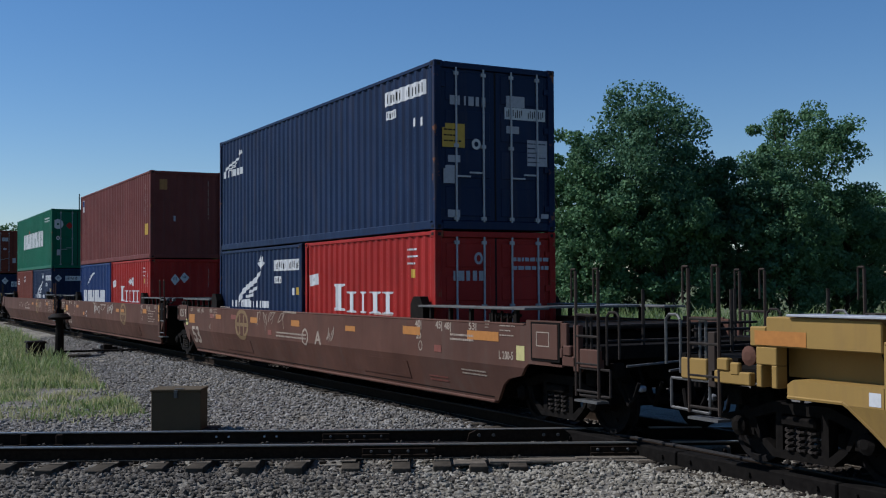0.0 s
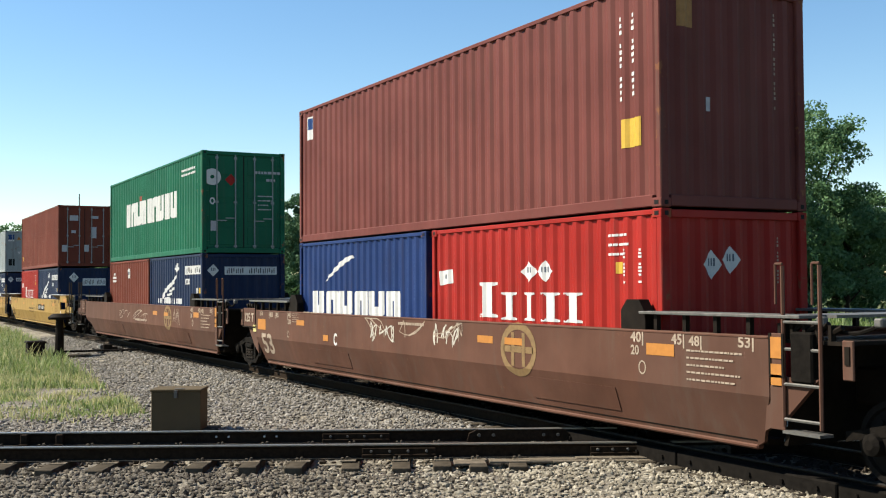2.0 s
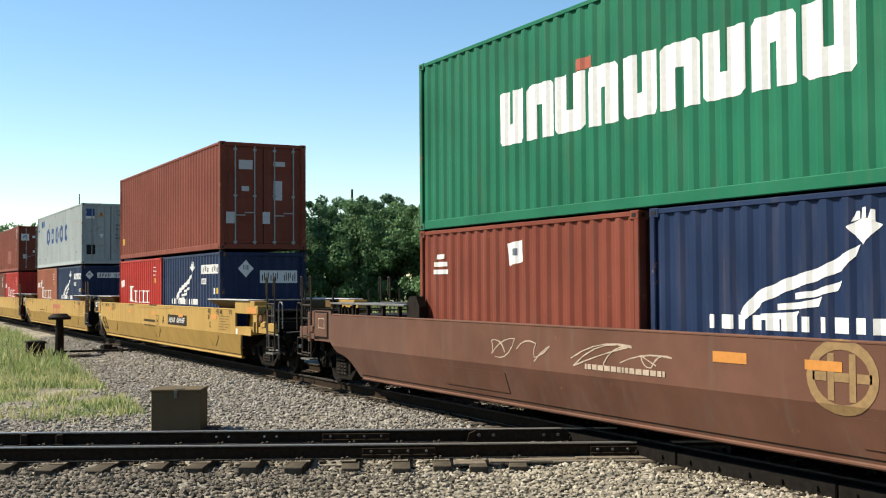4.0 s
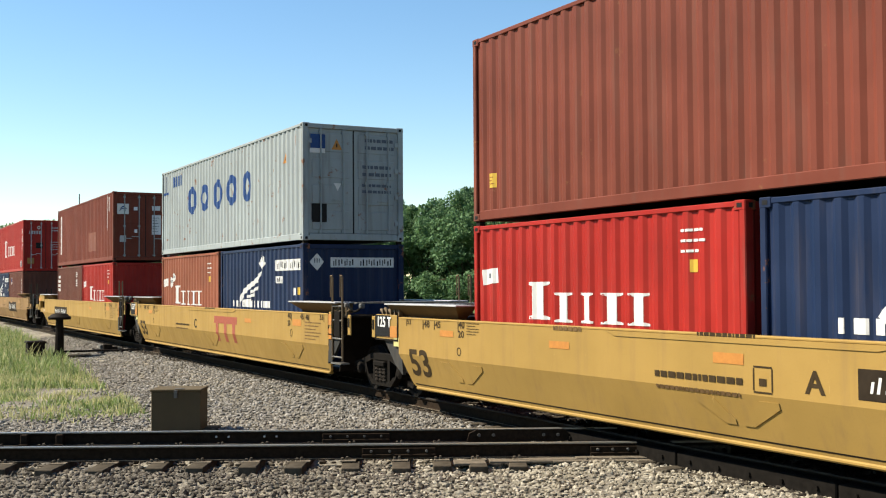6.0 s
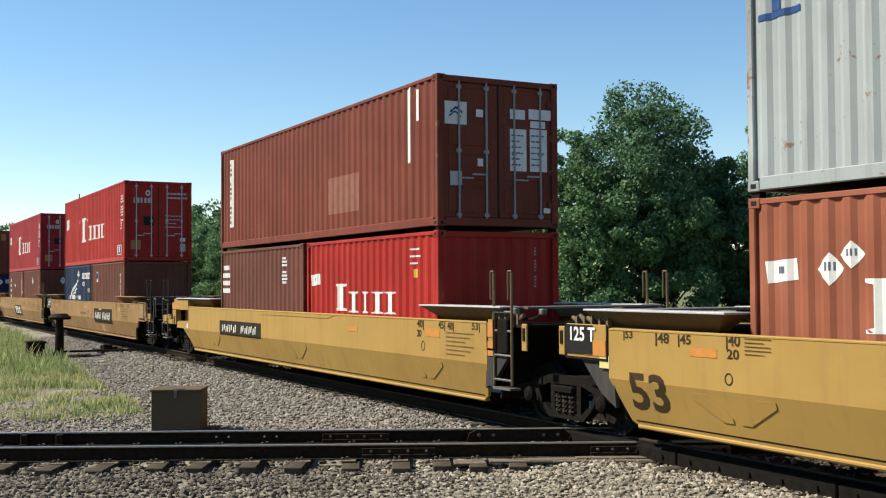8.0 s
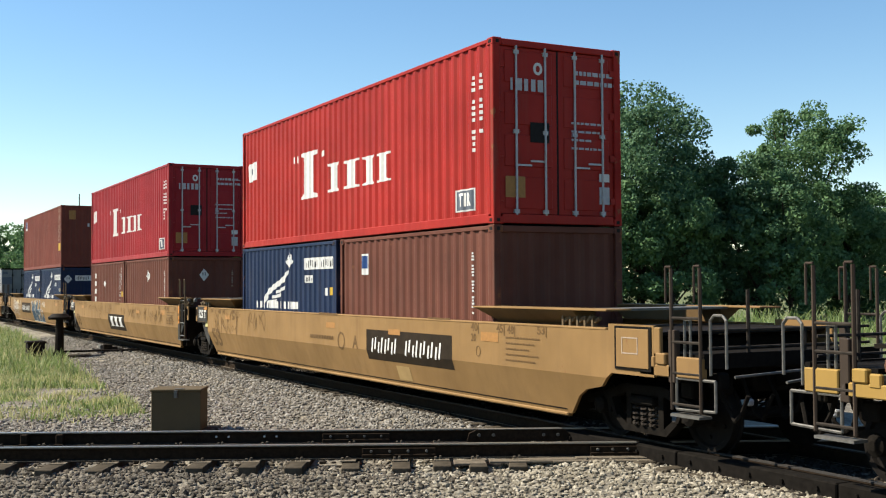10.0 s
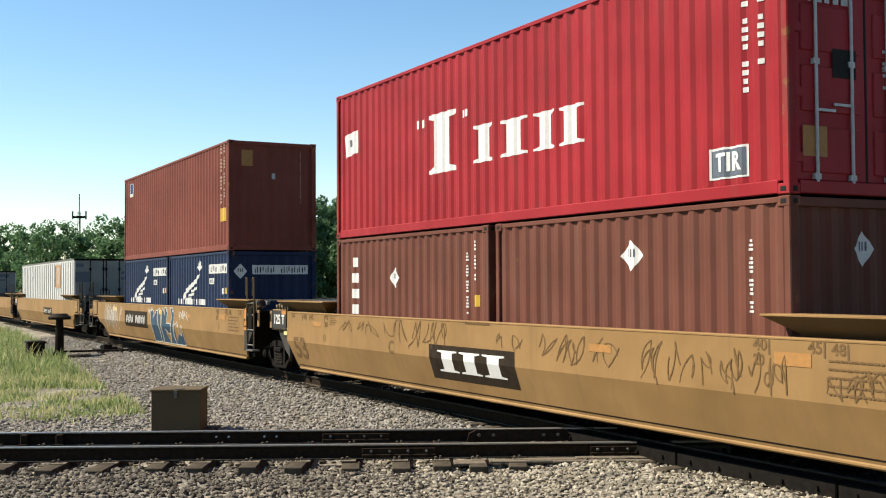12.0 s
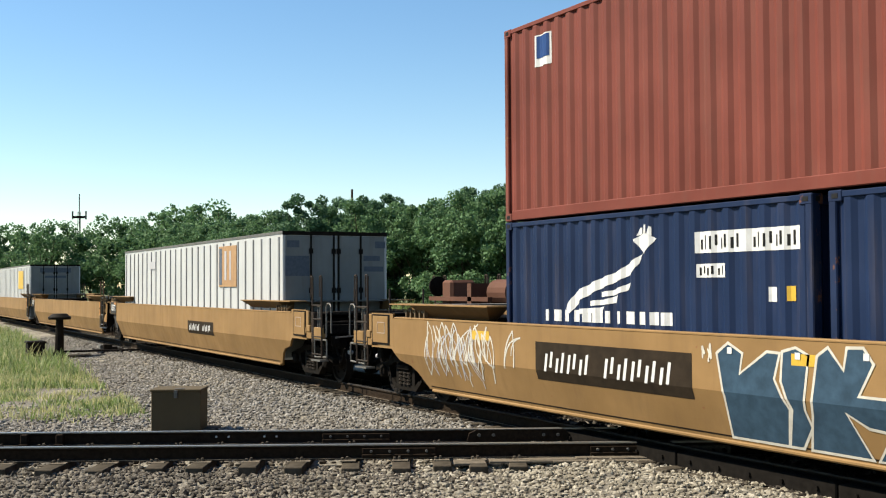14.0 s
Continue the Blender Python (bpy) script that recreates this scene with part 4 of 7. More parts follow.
def ballast():
    rng = np.random.default_rng(3)
    near, tan, dark = [], [], []
    # before and between the crossing rails; paler and dustier towards the diamond
    for a0, a1, b0, b1, per in ((-19, -2, -4.2, -0.10, 300), (-19, -6, 0.1, 1.35, 150)):
        n = int((a1 - a0) * (b1 - b0) * per)
        a, b = rng.uniform(a0, a1, n), rng.uniform(b0, b1, n)
        p = np.outer(a, np.array(CROSS)) + np.outer(b, np.array(CROSS_N)) + np.array(CROSS_AT)
        dusty = a + rng.normal(0, 0.8, n) > -9.2
        near.append(p[(p[:, 1] < -1.02) & ~dusty])
        tan.append(p[(p[:, 1] < -1.02) & dusty])
    # under the train, between and beside its rails; the cars' shade is in the colour
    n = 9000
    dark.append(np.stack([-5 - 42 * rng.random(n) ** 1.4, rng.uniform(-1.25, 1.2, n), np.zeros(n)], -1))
    # between the crossing track and the train, thinner further off
    n = 60000
    x, y = -11 - 42 * rng.random(n) ** 1.5, -9.6 + 8.5 * rng.random(n)
    p = np.stack([x, y, 0 * x], -1)
    b = (p - np.array(CROSS_AT)) @ np.array(CROSS_N)
    keep = (b > 1.5) & ((y > -4.3 + 0.05 * (-25 - x) - rng.random(n) * 0.9) | (b < 5.0 + rng.random(n) * 4.0))
    for name, P, material, label, hi in (("ballast_stones", np.concatenate(near), STONES, "loose angular grey and tan ballast stones", 0.050),
                                         ("tan_ballast", np.concatenate(tan), TANSTONES, "sunlit dusty tan ballast stones before the diamond", 0.046),
                                         ("stained_ballast", np.concatenate(dark), DARKSTONES, "oily ballast stones, darkened for the shade under the train", 0.055),
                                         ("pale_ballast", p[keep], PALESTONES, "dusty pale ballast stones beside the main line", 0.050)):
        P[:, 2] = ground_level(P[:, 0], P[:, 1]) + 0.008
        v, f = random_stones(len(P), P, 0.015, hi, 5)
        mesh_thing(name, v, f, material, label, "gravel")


ballast()


def blades(n, places, lo, hi, width, seed, lean=0.35):
    rng = np.random.default_rng(seed)
    h = rng.uniform(lo, hi, n)
    a = rng.uniform(0, math.tau, n)
    dx, dy = np.cos(a) * width, np.sin(a) * width
    lx, ly = rng.normal(0, lean, n) * h, rng.normal(0, lean, n) * h
    x, y, z = places.T
    v = np.stack([np.stack([x - dx, y - dy, z], -1), np.stack([x + dx, y + dy, z], -1),
                  np.stack([x + dx * 0.7 + lx * 0.4, y + dy * 0.7 + ly * 0.4, z + h * 0.6], -1), np.stack([x - dx * 0.7 + lx * 0.4, y - dy * 0.7 + ly * 0.4, z + h * 0.6], -1),
                  np.stack([x + lx, y + ly, z + h], -1)], 1)
    q = np.arange(n)[:, None] * 5
    f = [list(map(int, r)) for r in np.concatenate([q, q + 1, q + 2, q + 3], 1)] + [list(map(int, r)) for r in np.concatenate([q + 3, q + 2, q + 4], 1)]
    return v.reshape(-1, 3), f


def grass_patch(name, n, x0, x1, y0, y1, lo, hi, width, material, label, seed, cut=0.0, front=5.4):
    rng = np.random.default_rng(seed)
    x, y = rng.uniform(x0, x1, n), rng.uniform(y0, y1, n)
    keep = patchy(x, y, seed) + rng.normal(0, 0.15, n) > cut
    b2 = (np.stack([x, y, 0 * x], -1) - np.array(CROSS_AT)) @ np.array(CROSS_N)
    keep &= (b2 > front + rng.random(n) ** 2 * 5.0) & ((y > 0) | (y < -4.1 + 0.07 * (-34 - x)))
    x, y = x[keep], y[keep]
    P = np.stack([x, y, ground_level(x, y) - 0.01], -1)
    v, f = blades(len(P), P, lo, hi, width, seed)
    rise = 0.45 + 0.75 * np.clip(0.5 + patchy(x * 1.6, y * 1.6, seed + 3), 0, 1)
    v = v.reshape(-1, 5, 3)
    v[:, :, 2] = P[:, None, 2] + (v[:, :, 2] - P[:, None, 2]) * rise[:, None]
    v = v.reshape(-1, 3)
    me = bpy.data.meshes.new(name)
    me.from_pydata(v.tolist(), [], f)
    me.materials.append(material)
    tagged(new(name, me), label, "grass", kind="stuff")


grass_patch("tall_grass", 46000, -78, -30, -9.5, -2.4, 0.12, 0.50, 0.015, GRASS, "tall green weeds gone to seed beside the track", 11, -0.12, 12.0)
grass_patch("seeding_grass", 11000, -70, -27, -9.5, -2.6, 0.20, 0.62, 0.010, DRYGRASS, "pale seed stalks among green weeds", 15, -0.1, 10.5)
grass_patch("dry_grass", 26000, -34, -19.6, -9.5, -4.0, 0.05, 0.26, 0.010, DRYGRASS, "short dry yellow grass in patches on gravel", 12, -0.08)
grass_patch("low_weeds", 24000, -36, -19.4, -9.0, -4.2, 0.05, 0.24, 0.016, GRASS, "low green weeds among gravel", 14, 0.06)
grass_patch("bank_weeds", 26000, -110, -30, 9, 34, 0.4, 1.3, 0.045, GRASS, "tall weeds on the bank behind the track", 13, -0.4)


# ---- trackside things ----
def relay_box():
    r = root("relay_box", (-18.32, -5.12, -0.34), "low olive brown steel trackside box with a hasp", "equipment box", turn=CROSS_TURN)
    part("body", boxes((-0.40, 0.40, -0.29, 0.29, 0.0, 0.66), bevel=0.008), BOXPAINT, r)
    lid = part("lid", boxes((-0.415, 0.415, -0.31, 0.31, 0.66, 0.70), bevel=0.01), BOXPAINT, r)
    part("hasp", boxes((-0.03, 0.03, -0.325, -0.305, 0.56, 0.69), (-0.025, 0.14, -0.30, -0.27, 0.70, 0.715), bevel=0.004), STEEL, lid, "worn steel hasp")
    part("footing", boxes((-0.40, 0.62, -0.28, 0.42, -0.03, 0.03)), BLACKISH, r)


def switch_stand():
    s = root("switch_stand", (-39.5, -3.6, -0.30), "dark steel switch stand with a broad cap", "switch stand")
    part("post", tube(bmesh.new(), (0, 0, 0), (0, 0, 1.30), 0.16, 14, 0.12), BLACKISH, s)
    part("collar", tube(bmesh.new(), (0, 0, 0.0), (0, 0, 0.16), 0.24, 14, 0.18), BLACKISH, s)
    bm = bmesh.new()
    tube(bm, (0, 0, 1.24), (0, 0, 1.32), 0.36, 18, 0.38)
    tube(bm, (0, 0, 1.32), (0, 0, 1.44), 0.38, 18, 0.22)
    part("cap", bm, BLACKISH, s)
    part("machine_box", boxes((-0.3, 0.3, -1.05, -0.50, 0.02, 0.52), (-0.34, 0.34, -1.09, -0.46, 0.46, 0.54), bevel=0.03), BLACKISH, s)
    part("throw_rod", tube(bmesh.new(), (0.1, 0.1, 0.16), (0.5, 2.6, 0.16), 0.035, 8), BLACKISH, s)
    for x in (-0.25, 0.45):
        part("head_tie", boxes((x - 0.12, x + 0.12, -0.5, 2.7, -0.12, 0.03), bevel=0.015), TIEWOOD, s)
    m = part("base_casting", boxes((-1.3, -0.2, 1.45, 1.95, 0.02, 0.16), bevel=0.03), SIDEFRAME, s, "dusty steel switch machine casting")
    for x, y, w, d, z in ((-1.15, 1.5, 0.34, 0.3, 0.30), (-0.72, 1.62, 0.26, 0.42, 0.24), (-0.40, 1.5, 0.2, 0.3, 0.34), (-1.0, 2.0, 0.5, 0.16, 0.22)):
        part("gear_box", boxes((x, x + w, y, y + d, 0.10, z), bevel=0.02), BLACKISH if w < 0.3 else STEEL, m)
    for y in (1.40, 2.02, 2.3):
        part("connecting_rod", tube(bmesh.new(), (-1.6, y, 0.13), (0.9, y - 0.12, 0.13), 0.03, 7), SIDEFRAME, m)


relay_box()
switch_stand()


def radio_mast():
    m = root("radio_mast", (-194.8, 24.6, -0.4), "slim grey lattice radio mast above the trees", "mast")
    bm = bmesh.new()
    for k in range(3):
        q = k * math.tau / 3
        tube(bm, (0.35 * math.cos(q), 0.35 * math.sin(q), 0), (0.2 * math.cos(q), 0.2 * math.sin(q), 15.2), 0.07, 5)
    for k in range(30):
        q = k * math.tau / 3
        tube(bm, (0.3 * math.cos(q), 0.3 * math.sin(q), 0.5 * k), (0.3 * math.cos(q + 2.09), 0.3 * math.sin(q + 2.09), 0.5 * k + 0.5), 0.03, 4)
    part("lattice", bm, BLACKISH, m)
    part("whip", tube(bmesh.new(), (0, 0, 15), (0, 0, 18.2), 0.09, 6), BLACKISH, m)
    for z in (14.2, 14.4):
        part("antenna_arm", tube(bmesh.new(), (-0.5, -1.0, z), (0.5, 1.0, z), 0.12, 5), BLACKISH, m)
    for s in (-1, 1):
        part("panel_antenna", boxes((s * 0.5 - 0.12, s * 0.5 + 0.12, s * 1.0 - 0.12, s * 1.0 + 0.12, 13.9, 15.3)), STEEL, m)


radio_mast()


def utility_pole(x, y, h):
    p = root("utility_pole", (x, y, -0.4), "weathered wooden pole among the trees", "pole", "poles")
    part("pole", tube(bmesh.new(), (0, 0, 0), (0, 0, h), 0.16, 8, 0.1), BARK, p)


utility_pole(-90.2, 29.2, 10.9)


# ---- trees ----
def crown_mesh(height, width, low, seed, material, leaf=0.30, clumps=70, per=85):
    """Leaves in uneven clumps round the limbs, open between them."""
    rng = np.random.default_rng(seed)
    cs, rs = [], []
    while len(cs) < clumps:
        p = rng.uniform(-1, 1, 3)
        q = float((np.abs(p) ** 2.6).sum() ** (1 / 2.6))
        if 0.25 < q < 1.0 + 0.10 * math.sin(5 * p[0] + seed) * (1 if p[2] > 0 else 0.3):
            z = low + (p[2] * 0.5 + 0.5) * (height - low)
            taper = 1.0 if p[2] < 0.1 else 1 - 0.25 * (p[2] - 0.1)
            cs.append((p[0] * width / 2 * taper, p[1] * width / 2 * taper, z))
            rs.append(rng.uniform(0.07, 0.15) * width * (1.2 if q < 0.7 else 0.9))
    cs, rs = np.array(cs), np.array(rs)
    n = clumps * per
    which = np.repeat(np.arange(clumps), per)
    d = rng.normal(0, 1, (n, 3))
    d /= np.linalg.norm(d, axis=1)[:, None]
    c = cs[which] + d * (rs[which] * rng.uniform(0.35, 1.12, n) ** 0.6)[:, None] * np.array([1, 1, 0.75])
    c[:, 2] = np.maximum(c[:, 2], 0.15)
    a = rng.normal(0, 1, (n, 3))
    a /= np.linalg.norm(a, axis=1)[:, None]
    b = np.cross(a, d + rng.normal(0, 0.55, (n, 3)))
    b /= np.linalg.norm(b, axis=1)[:, None] + 1e-9
    s = (leaf * rng.uniform(0.55, 1.25, n))[:, None]
    v = np.stack([c - a * s * 0.5, c + b * s * 0.32, c + a * s * 0.5, c - b * s * 0.32], 1).reshape(-1, 3)
    me = bpy.data.meshes.new("crown")
    me.from_pydata(v.tolist(), [], np.arange(4 * n).reshape(-1, 4).tolist())
    me.materials.append(material)
    return me, cs


def tree(x, y, height, width, low, seed, material, label, leaf=0.30, clumps=70, per=85, group="trees beyond the track"):
    t = root("tree", (x, y, -0.40), label, "tree", group)
    me, cs = crown_mesh(height, width, low, seed, material, leaf, clumps, per)
    rng = random.Random(seed)
    bm = bmesh.new()
    top = low + (height - low) * 0.55
    r = 0.022 * height
    tube(bm, (0, 0, -0.1), (rng.uniform(-0.2, 0.2), 0, low + 0.6), r, 9, r * 0.75)
    tube(bm, (0, 0, low + 0.4), (rng.uniform(-0.4, 0.4), rng.uniform(-0.4, 0.4), top), r * 0.75, 8, r * 0.35)
    for k in range(0, len(cs), max(1, len(cs) // 14)):
        z0 = low + rng.uniform(0.1, 0.6) * (top - low)
        tube(bm, (0, 0, z0), tuple(cs[k]), r * 0.33, 6, r * 0.1)
    part("trunk", bm, BARK, t)
    crown = new("crown", me)
    crown.parent = t
    return t
broad1 = tree(-58.3, 35.9, 15.3, 10.2, 1.2, 21, LEAVES_DARK, "tall broad-leaved tree with a dense dark green crown", 0.25, 190, 270)
broad2 = tree(-56.3, 48.2, 15.1, 8.2, 1.0, 22, LEAVES, "tall broad-leaved tree with an open ragged crown", 0.25, 150, 250)
broad3 = tree(-59.5, 31.6, 12.4, 6.0, 0.6, 23, LEAVES, "broad-leaved tree with drooping side limbs", 0.25, 100, 220)
bush1 = tree(-56.8, 40.8, 11.0, 7.0, 0.3, 24, LEAVES_DARK, "dense dark green bushy tree", 0.25, 120, 220)
bush2 = tree(-70.9, 31.5, 9.4, 7.0, 0.3, 25, LEAVES, "rounded green bushy tree", 0.26, 95, 190)
spiky = tree(-86.6, 23.4, 9.8, 5.6, 0.8, 26, LEAVES_DARK, "slender tree with a forked ragged top", 0.26, 135, 150)
# copies: the tree they repeat, place and turn
for src, x, y, turn in (
        (bush1, -54.0, 41.8, 120),
        (bush2, -57.3, 52.6, 155),
        (bush2, -55.0, 35.7, 52),
        (bush2, -56.7, 32.6, 202),
        (bush2, -52.2, 43.0, 245),
        (bush2, -58.9, 58.2, 79),
        (bush2, -56.0, 59.3, 46),
        (bush2, -55.5, 51.7, 34),
        (bush2, -65.8, 32.6, 10),
        (bush2, -73.4, 35.2, 205),
        (bush2, -73.4, 31.0, 281),
        (bush2, -81.1, 33.6, 148),
        (bush2, -80.2, 31.1, 30),
        (bush2, -84.0, 30.4, 113),
        (bush2, -84.4, 27.5, 266),
        (bush2, -91.0, 27.7, 274),
        (bush2, -98.8, 25.9, 184),
        (bush2, -103.8, 25.1, 141),
        (bush2, -108.6, 24.6, 88),
        (bush2, -115.7, 24.1, 54),
        (bush2, -120.8, 23.1, 134),
        (bush2, -55.8, 64.0, 109),
        (bush1, -79.3, 36.9, 13),
        (bush1, -95.9, 31.4, 328),
        (bush1, -91.7, 32.9, 133)):
    copy_thing(src, pose(x, y, -0.4, 0, 0, turn))
far1 = tree(-173.7, 25.8, 13.0, 9.0, 0.4, 31, LEAVES, "distant leafy tree in the wood's edge", 0.5, 70, 90, "wood at the far end")
far2 = tree(-183.2, 20.8, 12.0, 11.0, 0.4, 32, LEAVES, "distant rounded tree in the wood's edge", 0.5, 70, 90, "wood at the far end")
for src, x, y, turn in (
        (far1, -201.4, 16.5, 139),
        (far1, -205.1, 13.8, 99),
        (far1, -210.4, 10.2, 84),
        (far2, -178.6, 16.7, 158),
        (far2, -183.6, 24.3, 148),
        (far2, -170.1, 28.4, 321),
        (far1, -160.7, 29.1, 190),
        (far2, -149.7, 28.3, 44),
        (far1, -148.6, 30.3, 310),
        (far2, -138.1, 28.9, 172),
        (far2, -131.8, 29.9, 343),
        (far1, -218.2, 6.3, 198),
        (far2, -226.6, 1.2, 259)):
    copy_thing(src, pose(x, y, -0.4, 0, 0, turn))


# ---- the train, unit by unit, from the front ----
A_HEADS = (31.78, 11.75, -8.19)
B_HEADS = (-32.26, -52.09, -71.74)
C_HEADS = (-95.75, -115.38, -134.97)
ORIGIN = -48.45
LEN40, LEN20 = 12.33, 6.058
Z_LOWER, Z_UPPER = 0.36, 2.965
HC, STD = 2.896, 2.591


def stack(head, upper, low_rear, low_front):
    """Two short boxes in the well and a long one across them."""
    made = []
    mid = ORIGIN + head - LEN40 / 2
    lift = 0.055 if head in B_HEADS else 0.0
    for spec, at, z, ln in ((upper, mid, Z_UPPER + lift, LEN40), (low_rear, mid - LEN40 / 2 + LEN20 / 2, Z_LOWER, LEN20), (low_front, mid + LEN40 / 2 - LEN20 / 2, Z_LOWER, LEN20)):
        col, h, doors, label = spec
        made.append(container(at, z, ln, h, col, label, doors))
    gap = Z_UPPER + lift - Z_LOWER - STD
    for sx in (-1, 1):
        for sy in (-1, 1):
            part("twist_lock", boxes((-0.06, 0.06, -0.05, 0.05, -gap - 0.005, 0.01), bevel=0.006), BLACKISH, made[0], at=(sx * (LEN40 / 2 - 0.09), sy * 1.14, 0))
    return made


NAVY20 = (NAVY, STD, False, "small navy blue container with white wing emblem")
RED20 = (RED, STD, False, "small bright red container with white blocks of lettering")
BROWN_20 = (BROWN20, STD, False, "small brown container with streaked paint")
a1 = stack(A_HEADS[0], (NAVY, HC, True, "long navy blue container with white door rods, stacked on top"), NAVY20, (RED, STD, True, "small bright red container with doors to the front"))
a2 = stack(A_HEADS[1], (MAROON, HC, False, "long maroon container with a plain ribbed end"), (BLUE, STD, False, "small blue container with white arc and blocks"), RED20)
a3 = stack(A_HEADS[2], (GREEN, HC, True, "long bright green container with white block lettering"), (RUSTRED, STD, False, "small rust red container"), NAVY20)
b1 = stack(B_HEADS[0], (RUSTRED, HC, True, "long rust brown container with doors to the front"), RED20, NAVY20)
b2 = stack(B_HEADS[1], (GREY, STD, True, "long pale grey container with blue round lettering, rust stained"), (ORANGE, STD, False, "small salmon orange container with white blocks"), NAVY20)
b3 = stack(B_HEADS[2], (RUSTRED, STD, True, "long brown container with white papers on its doors"), BROWN_20, RED20)
c1 = stack(C_HEADS[0], (RED, HC, True, "long red container with big white block lettering"), NAVY20, BROWN_20)
c2 = stack(C_HEADS[1], (CRIMSON, HC, True, "long crimson container with big white block lettering"), BROWN_20, BROWN_20)
c3 = stack(C_HEADS[2], (BRICKRED, HC, False, "long brick red container with a plain ribbed end"), NAVY20, NAVY20)

CARS = []
U = -6.3
for heads, col, style, lab in ((A_HEADS, CARBROWN, "brown", "grimy brown well car unit with faded white markings"),
                               (B_HEADS, CARYELLOW, "yellow", "bright yellow well car unit with black markings"),
                               (C_HEADS, CAROCHRE, "ochre", "dusty ochre well car unit with sprayed scribbles")):
    for k, h in enumerate(heads):
        x = ORIGIN + h + U
        car = well_car(x, col, "end" if k == 0 else "joint", "end" if k == 2 else "joint", style, lab)
        CARS.append((car, x))
x = ORIGIN + A_HEADS[0] + U + 24.07
CARS.append((well_car(x, CARYELLOW, "joint", "end", "yellow", "yellow well car unit ahead of the brown ones"), x))
for back, front, rear, lab in ((24.1, "end", "joint", "dusty ochre well car unit carrying one long white container"), (43.72, "joint", "joint", "empty dusty ochre well car unit"),
                               (63.34, "joint", "end", "dusty ochre well car unit carrying one long white container"), (87.44, "end", "joint", "dusty ochre well car unit at the rear")):
    x = ORIGIN + C_HEADS[2] + U - back
    CARS.append((well_car(x, CAROCHRE, front, rear, "ochre", lab), x))



# ---- paint on containers and cars ----
FADEDGREY = plain("dull grey label", (0.312, 0.312, 0.3276), 0.6, 0, 14, 0.12, 0.03)
PAPER = plain("white paper label", (0.5148, 0.5148, 0.5304), 0.7, 0, 10, 0.1, 0.03)
SLATE = plain("slate grey lettering", (0.078, 0.0936, 0.117), 0.6, 0, 14, 0.15, 0.03)
DULLGOLD = plain("dull gold sticker", (0.2555, 0.1236, 0.0351), 0.6, 0, 14, 0.15, 0.03)
DULLRED = plain("dull red patch", (0.156, 0.0468, 0.0312), 0.6, 0, 14, 0.15, 0.03)
DARKMARK = plain("dark brown stencil", (0.0351, 0.0234, 0.0117), 0.6, 0, 14, 0.2, 0.03)
PALEPATCH = plain("paler repainted patch", (0.1638, 0.0562, 0.0351), 0.6, 0, 5, 0.15, 0.03)
CREAMPATCH = plain("paler repainted square", (0.2808, 0.1872, 0.078), 0.6, 0, 5, 0.1, 0.03)
FIELDBROWN = plain("dark stencil field", (0.0218, 0.0156, 0.0101), 0.7, 0, 6, 0.3, 0.03)
PALESPRAY = plain("pale grey spray paint", (0.4056, 0.3822, 0.3276), 0.7, 0, 6, 0.2, 0.03)


SMALL = {"number_marking", "small_print", "upright_marking", "sprayed_scribble", "sprayed_outline", "placard_row", "accent_mark"}


def cut_at(bm, cuts, axis):
    no = (1, 0, 0) if axis == 0 else (0, 0, 1)
    for c in cuts:
        bmesh.ops.bisect_plane(bm, geom=bm.verts[:] + bm.edges[:] + bm.faces[:], plane_co=tuple(c * k for k in no), plane_no=no)


def lay(thing, where, bm, material, name, lift=0.004, label=""):
    """Lay flat shapes in (x, z) on a side wall, an end or a car's side, following the sheet."""
    xs = [v.co.x for v in bm.verts]
    zs = [v.co.z for v in bm.verts]
    if where == "side":
        cut_at(bm, breaks(min(xs), max(xs))[1:-1], 0)
        for v in bm.verts:
            v.co.y = -1.207 + corrugation(v.co.x) - lift
    elif where == "car":
        if min(zs) < Z_BREAK < max(zs):
            cut_at(bm, [Z_BREAK], 2)
        for v in bm.verts:
            v.co.y += -outer(v.co.z) - lift
    else:
        half, doors = FRONTS[thing.name]
        if doors:
            for v in bm.verts:
                v.co = (half - 0.028 + lift, v.co.x, v.co.z)
        else:
            cut_at(bm, breaks(min(xs), max(xs), 0.29)[1:-1], 0)
            for v in bm.verts:
                v.co = (half - 0.03 - corrugation(v.co.x, 0.29, 0.030) + lift, v.co.x, v.co.z)
    if name in ("arc_emblem", "wing_emblem", "swoosh_mark", "sprayed_outline"):
        bmesh.ops.remove_doubles(bm, verts=bm.verts[:], dist=0.0004)
    ob = part(name, bm, material, thing, label)
    if name in SMALL:
        tagged(ob, kind="stuff")
    return ob


def patch(thing, where, x, z, w, h, material):
    lay(thing, where, shape(rect(x, z, w, h)), material, "label_patch", 0.0092 if material in (LOGOBLUE, SLATE) else 0.0052)


def strokes(x, z, w, h, n, slant=0.0, skip=()):
    """Two thin upright strokes, one short of the other, for each character."""
    step = w / n
    o = []
    for k in range(n):
        if k in skip:
            continue
        c = x - w / 2 + (k + 0.5) * step
        v = abs(math.sin(k * 1.9 + w))
        for d, a, b in ((-0.24, -0.5, 0.5 - 0.3 * v), (0.20, -0.5 + 0.35 * (1 - v), 0.5)):
            p, t = c + d * step, step * 0.10
            o.append([(p - t + a * h * slant, z + a * h), (p + t + a * h * slant, z + a * h), (p + t + b * h * slant, z + b * h), (p - t + b * h * slant, z + b * h)])
    return o


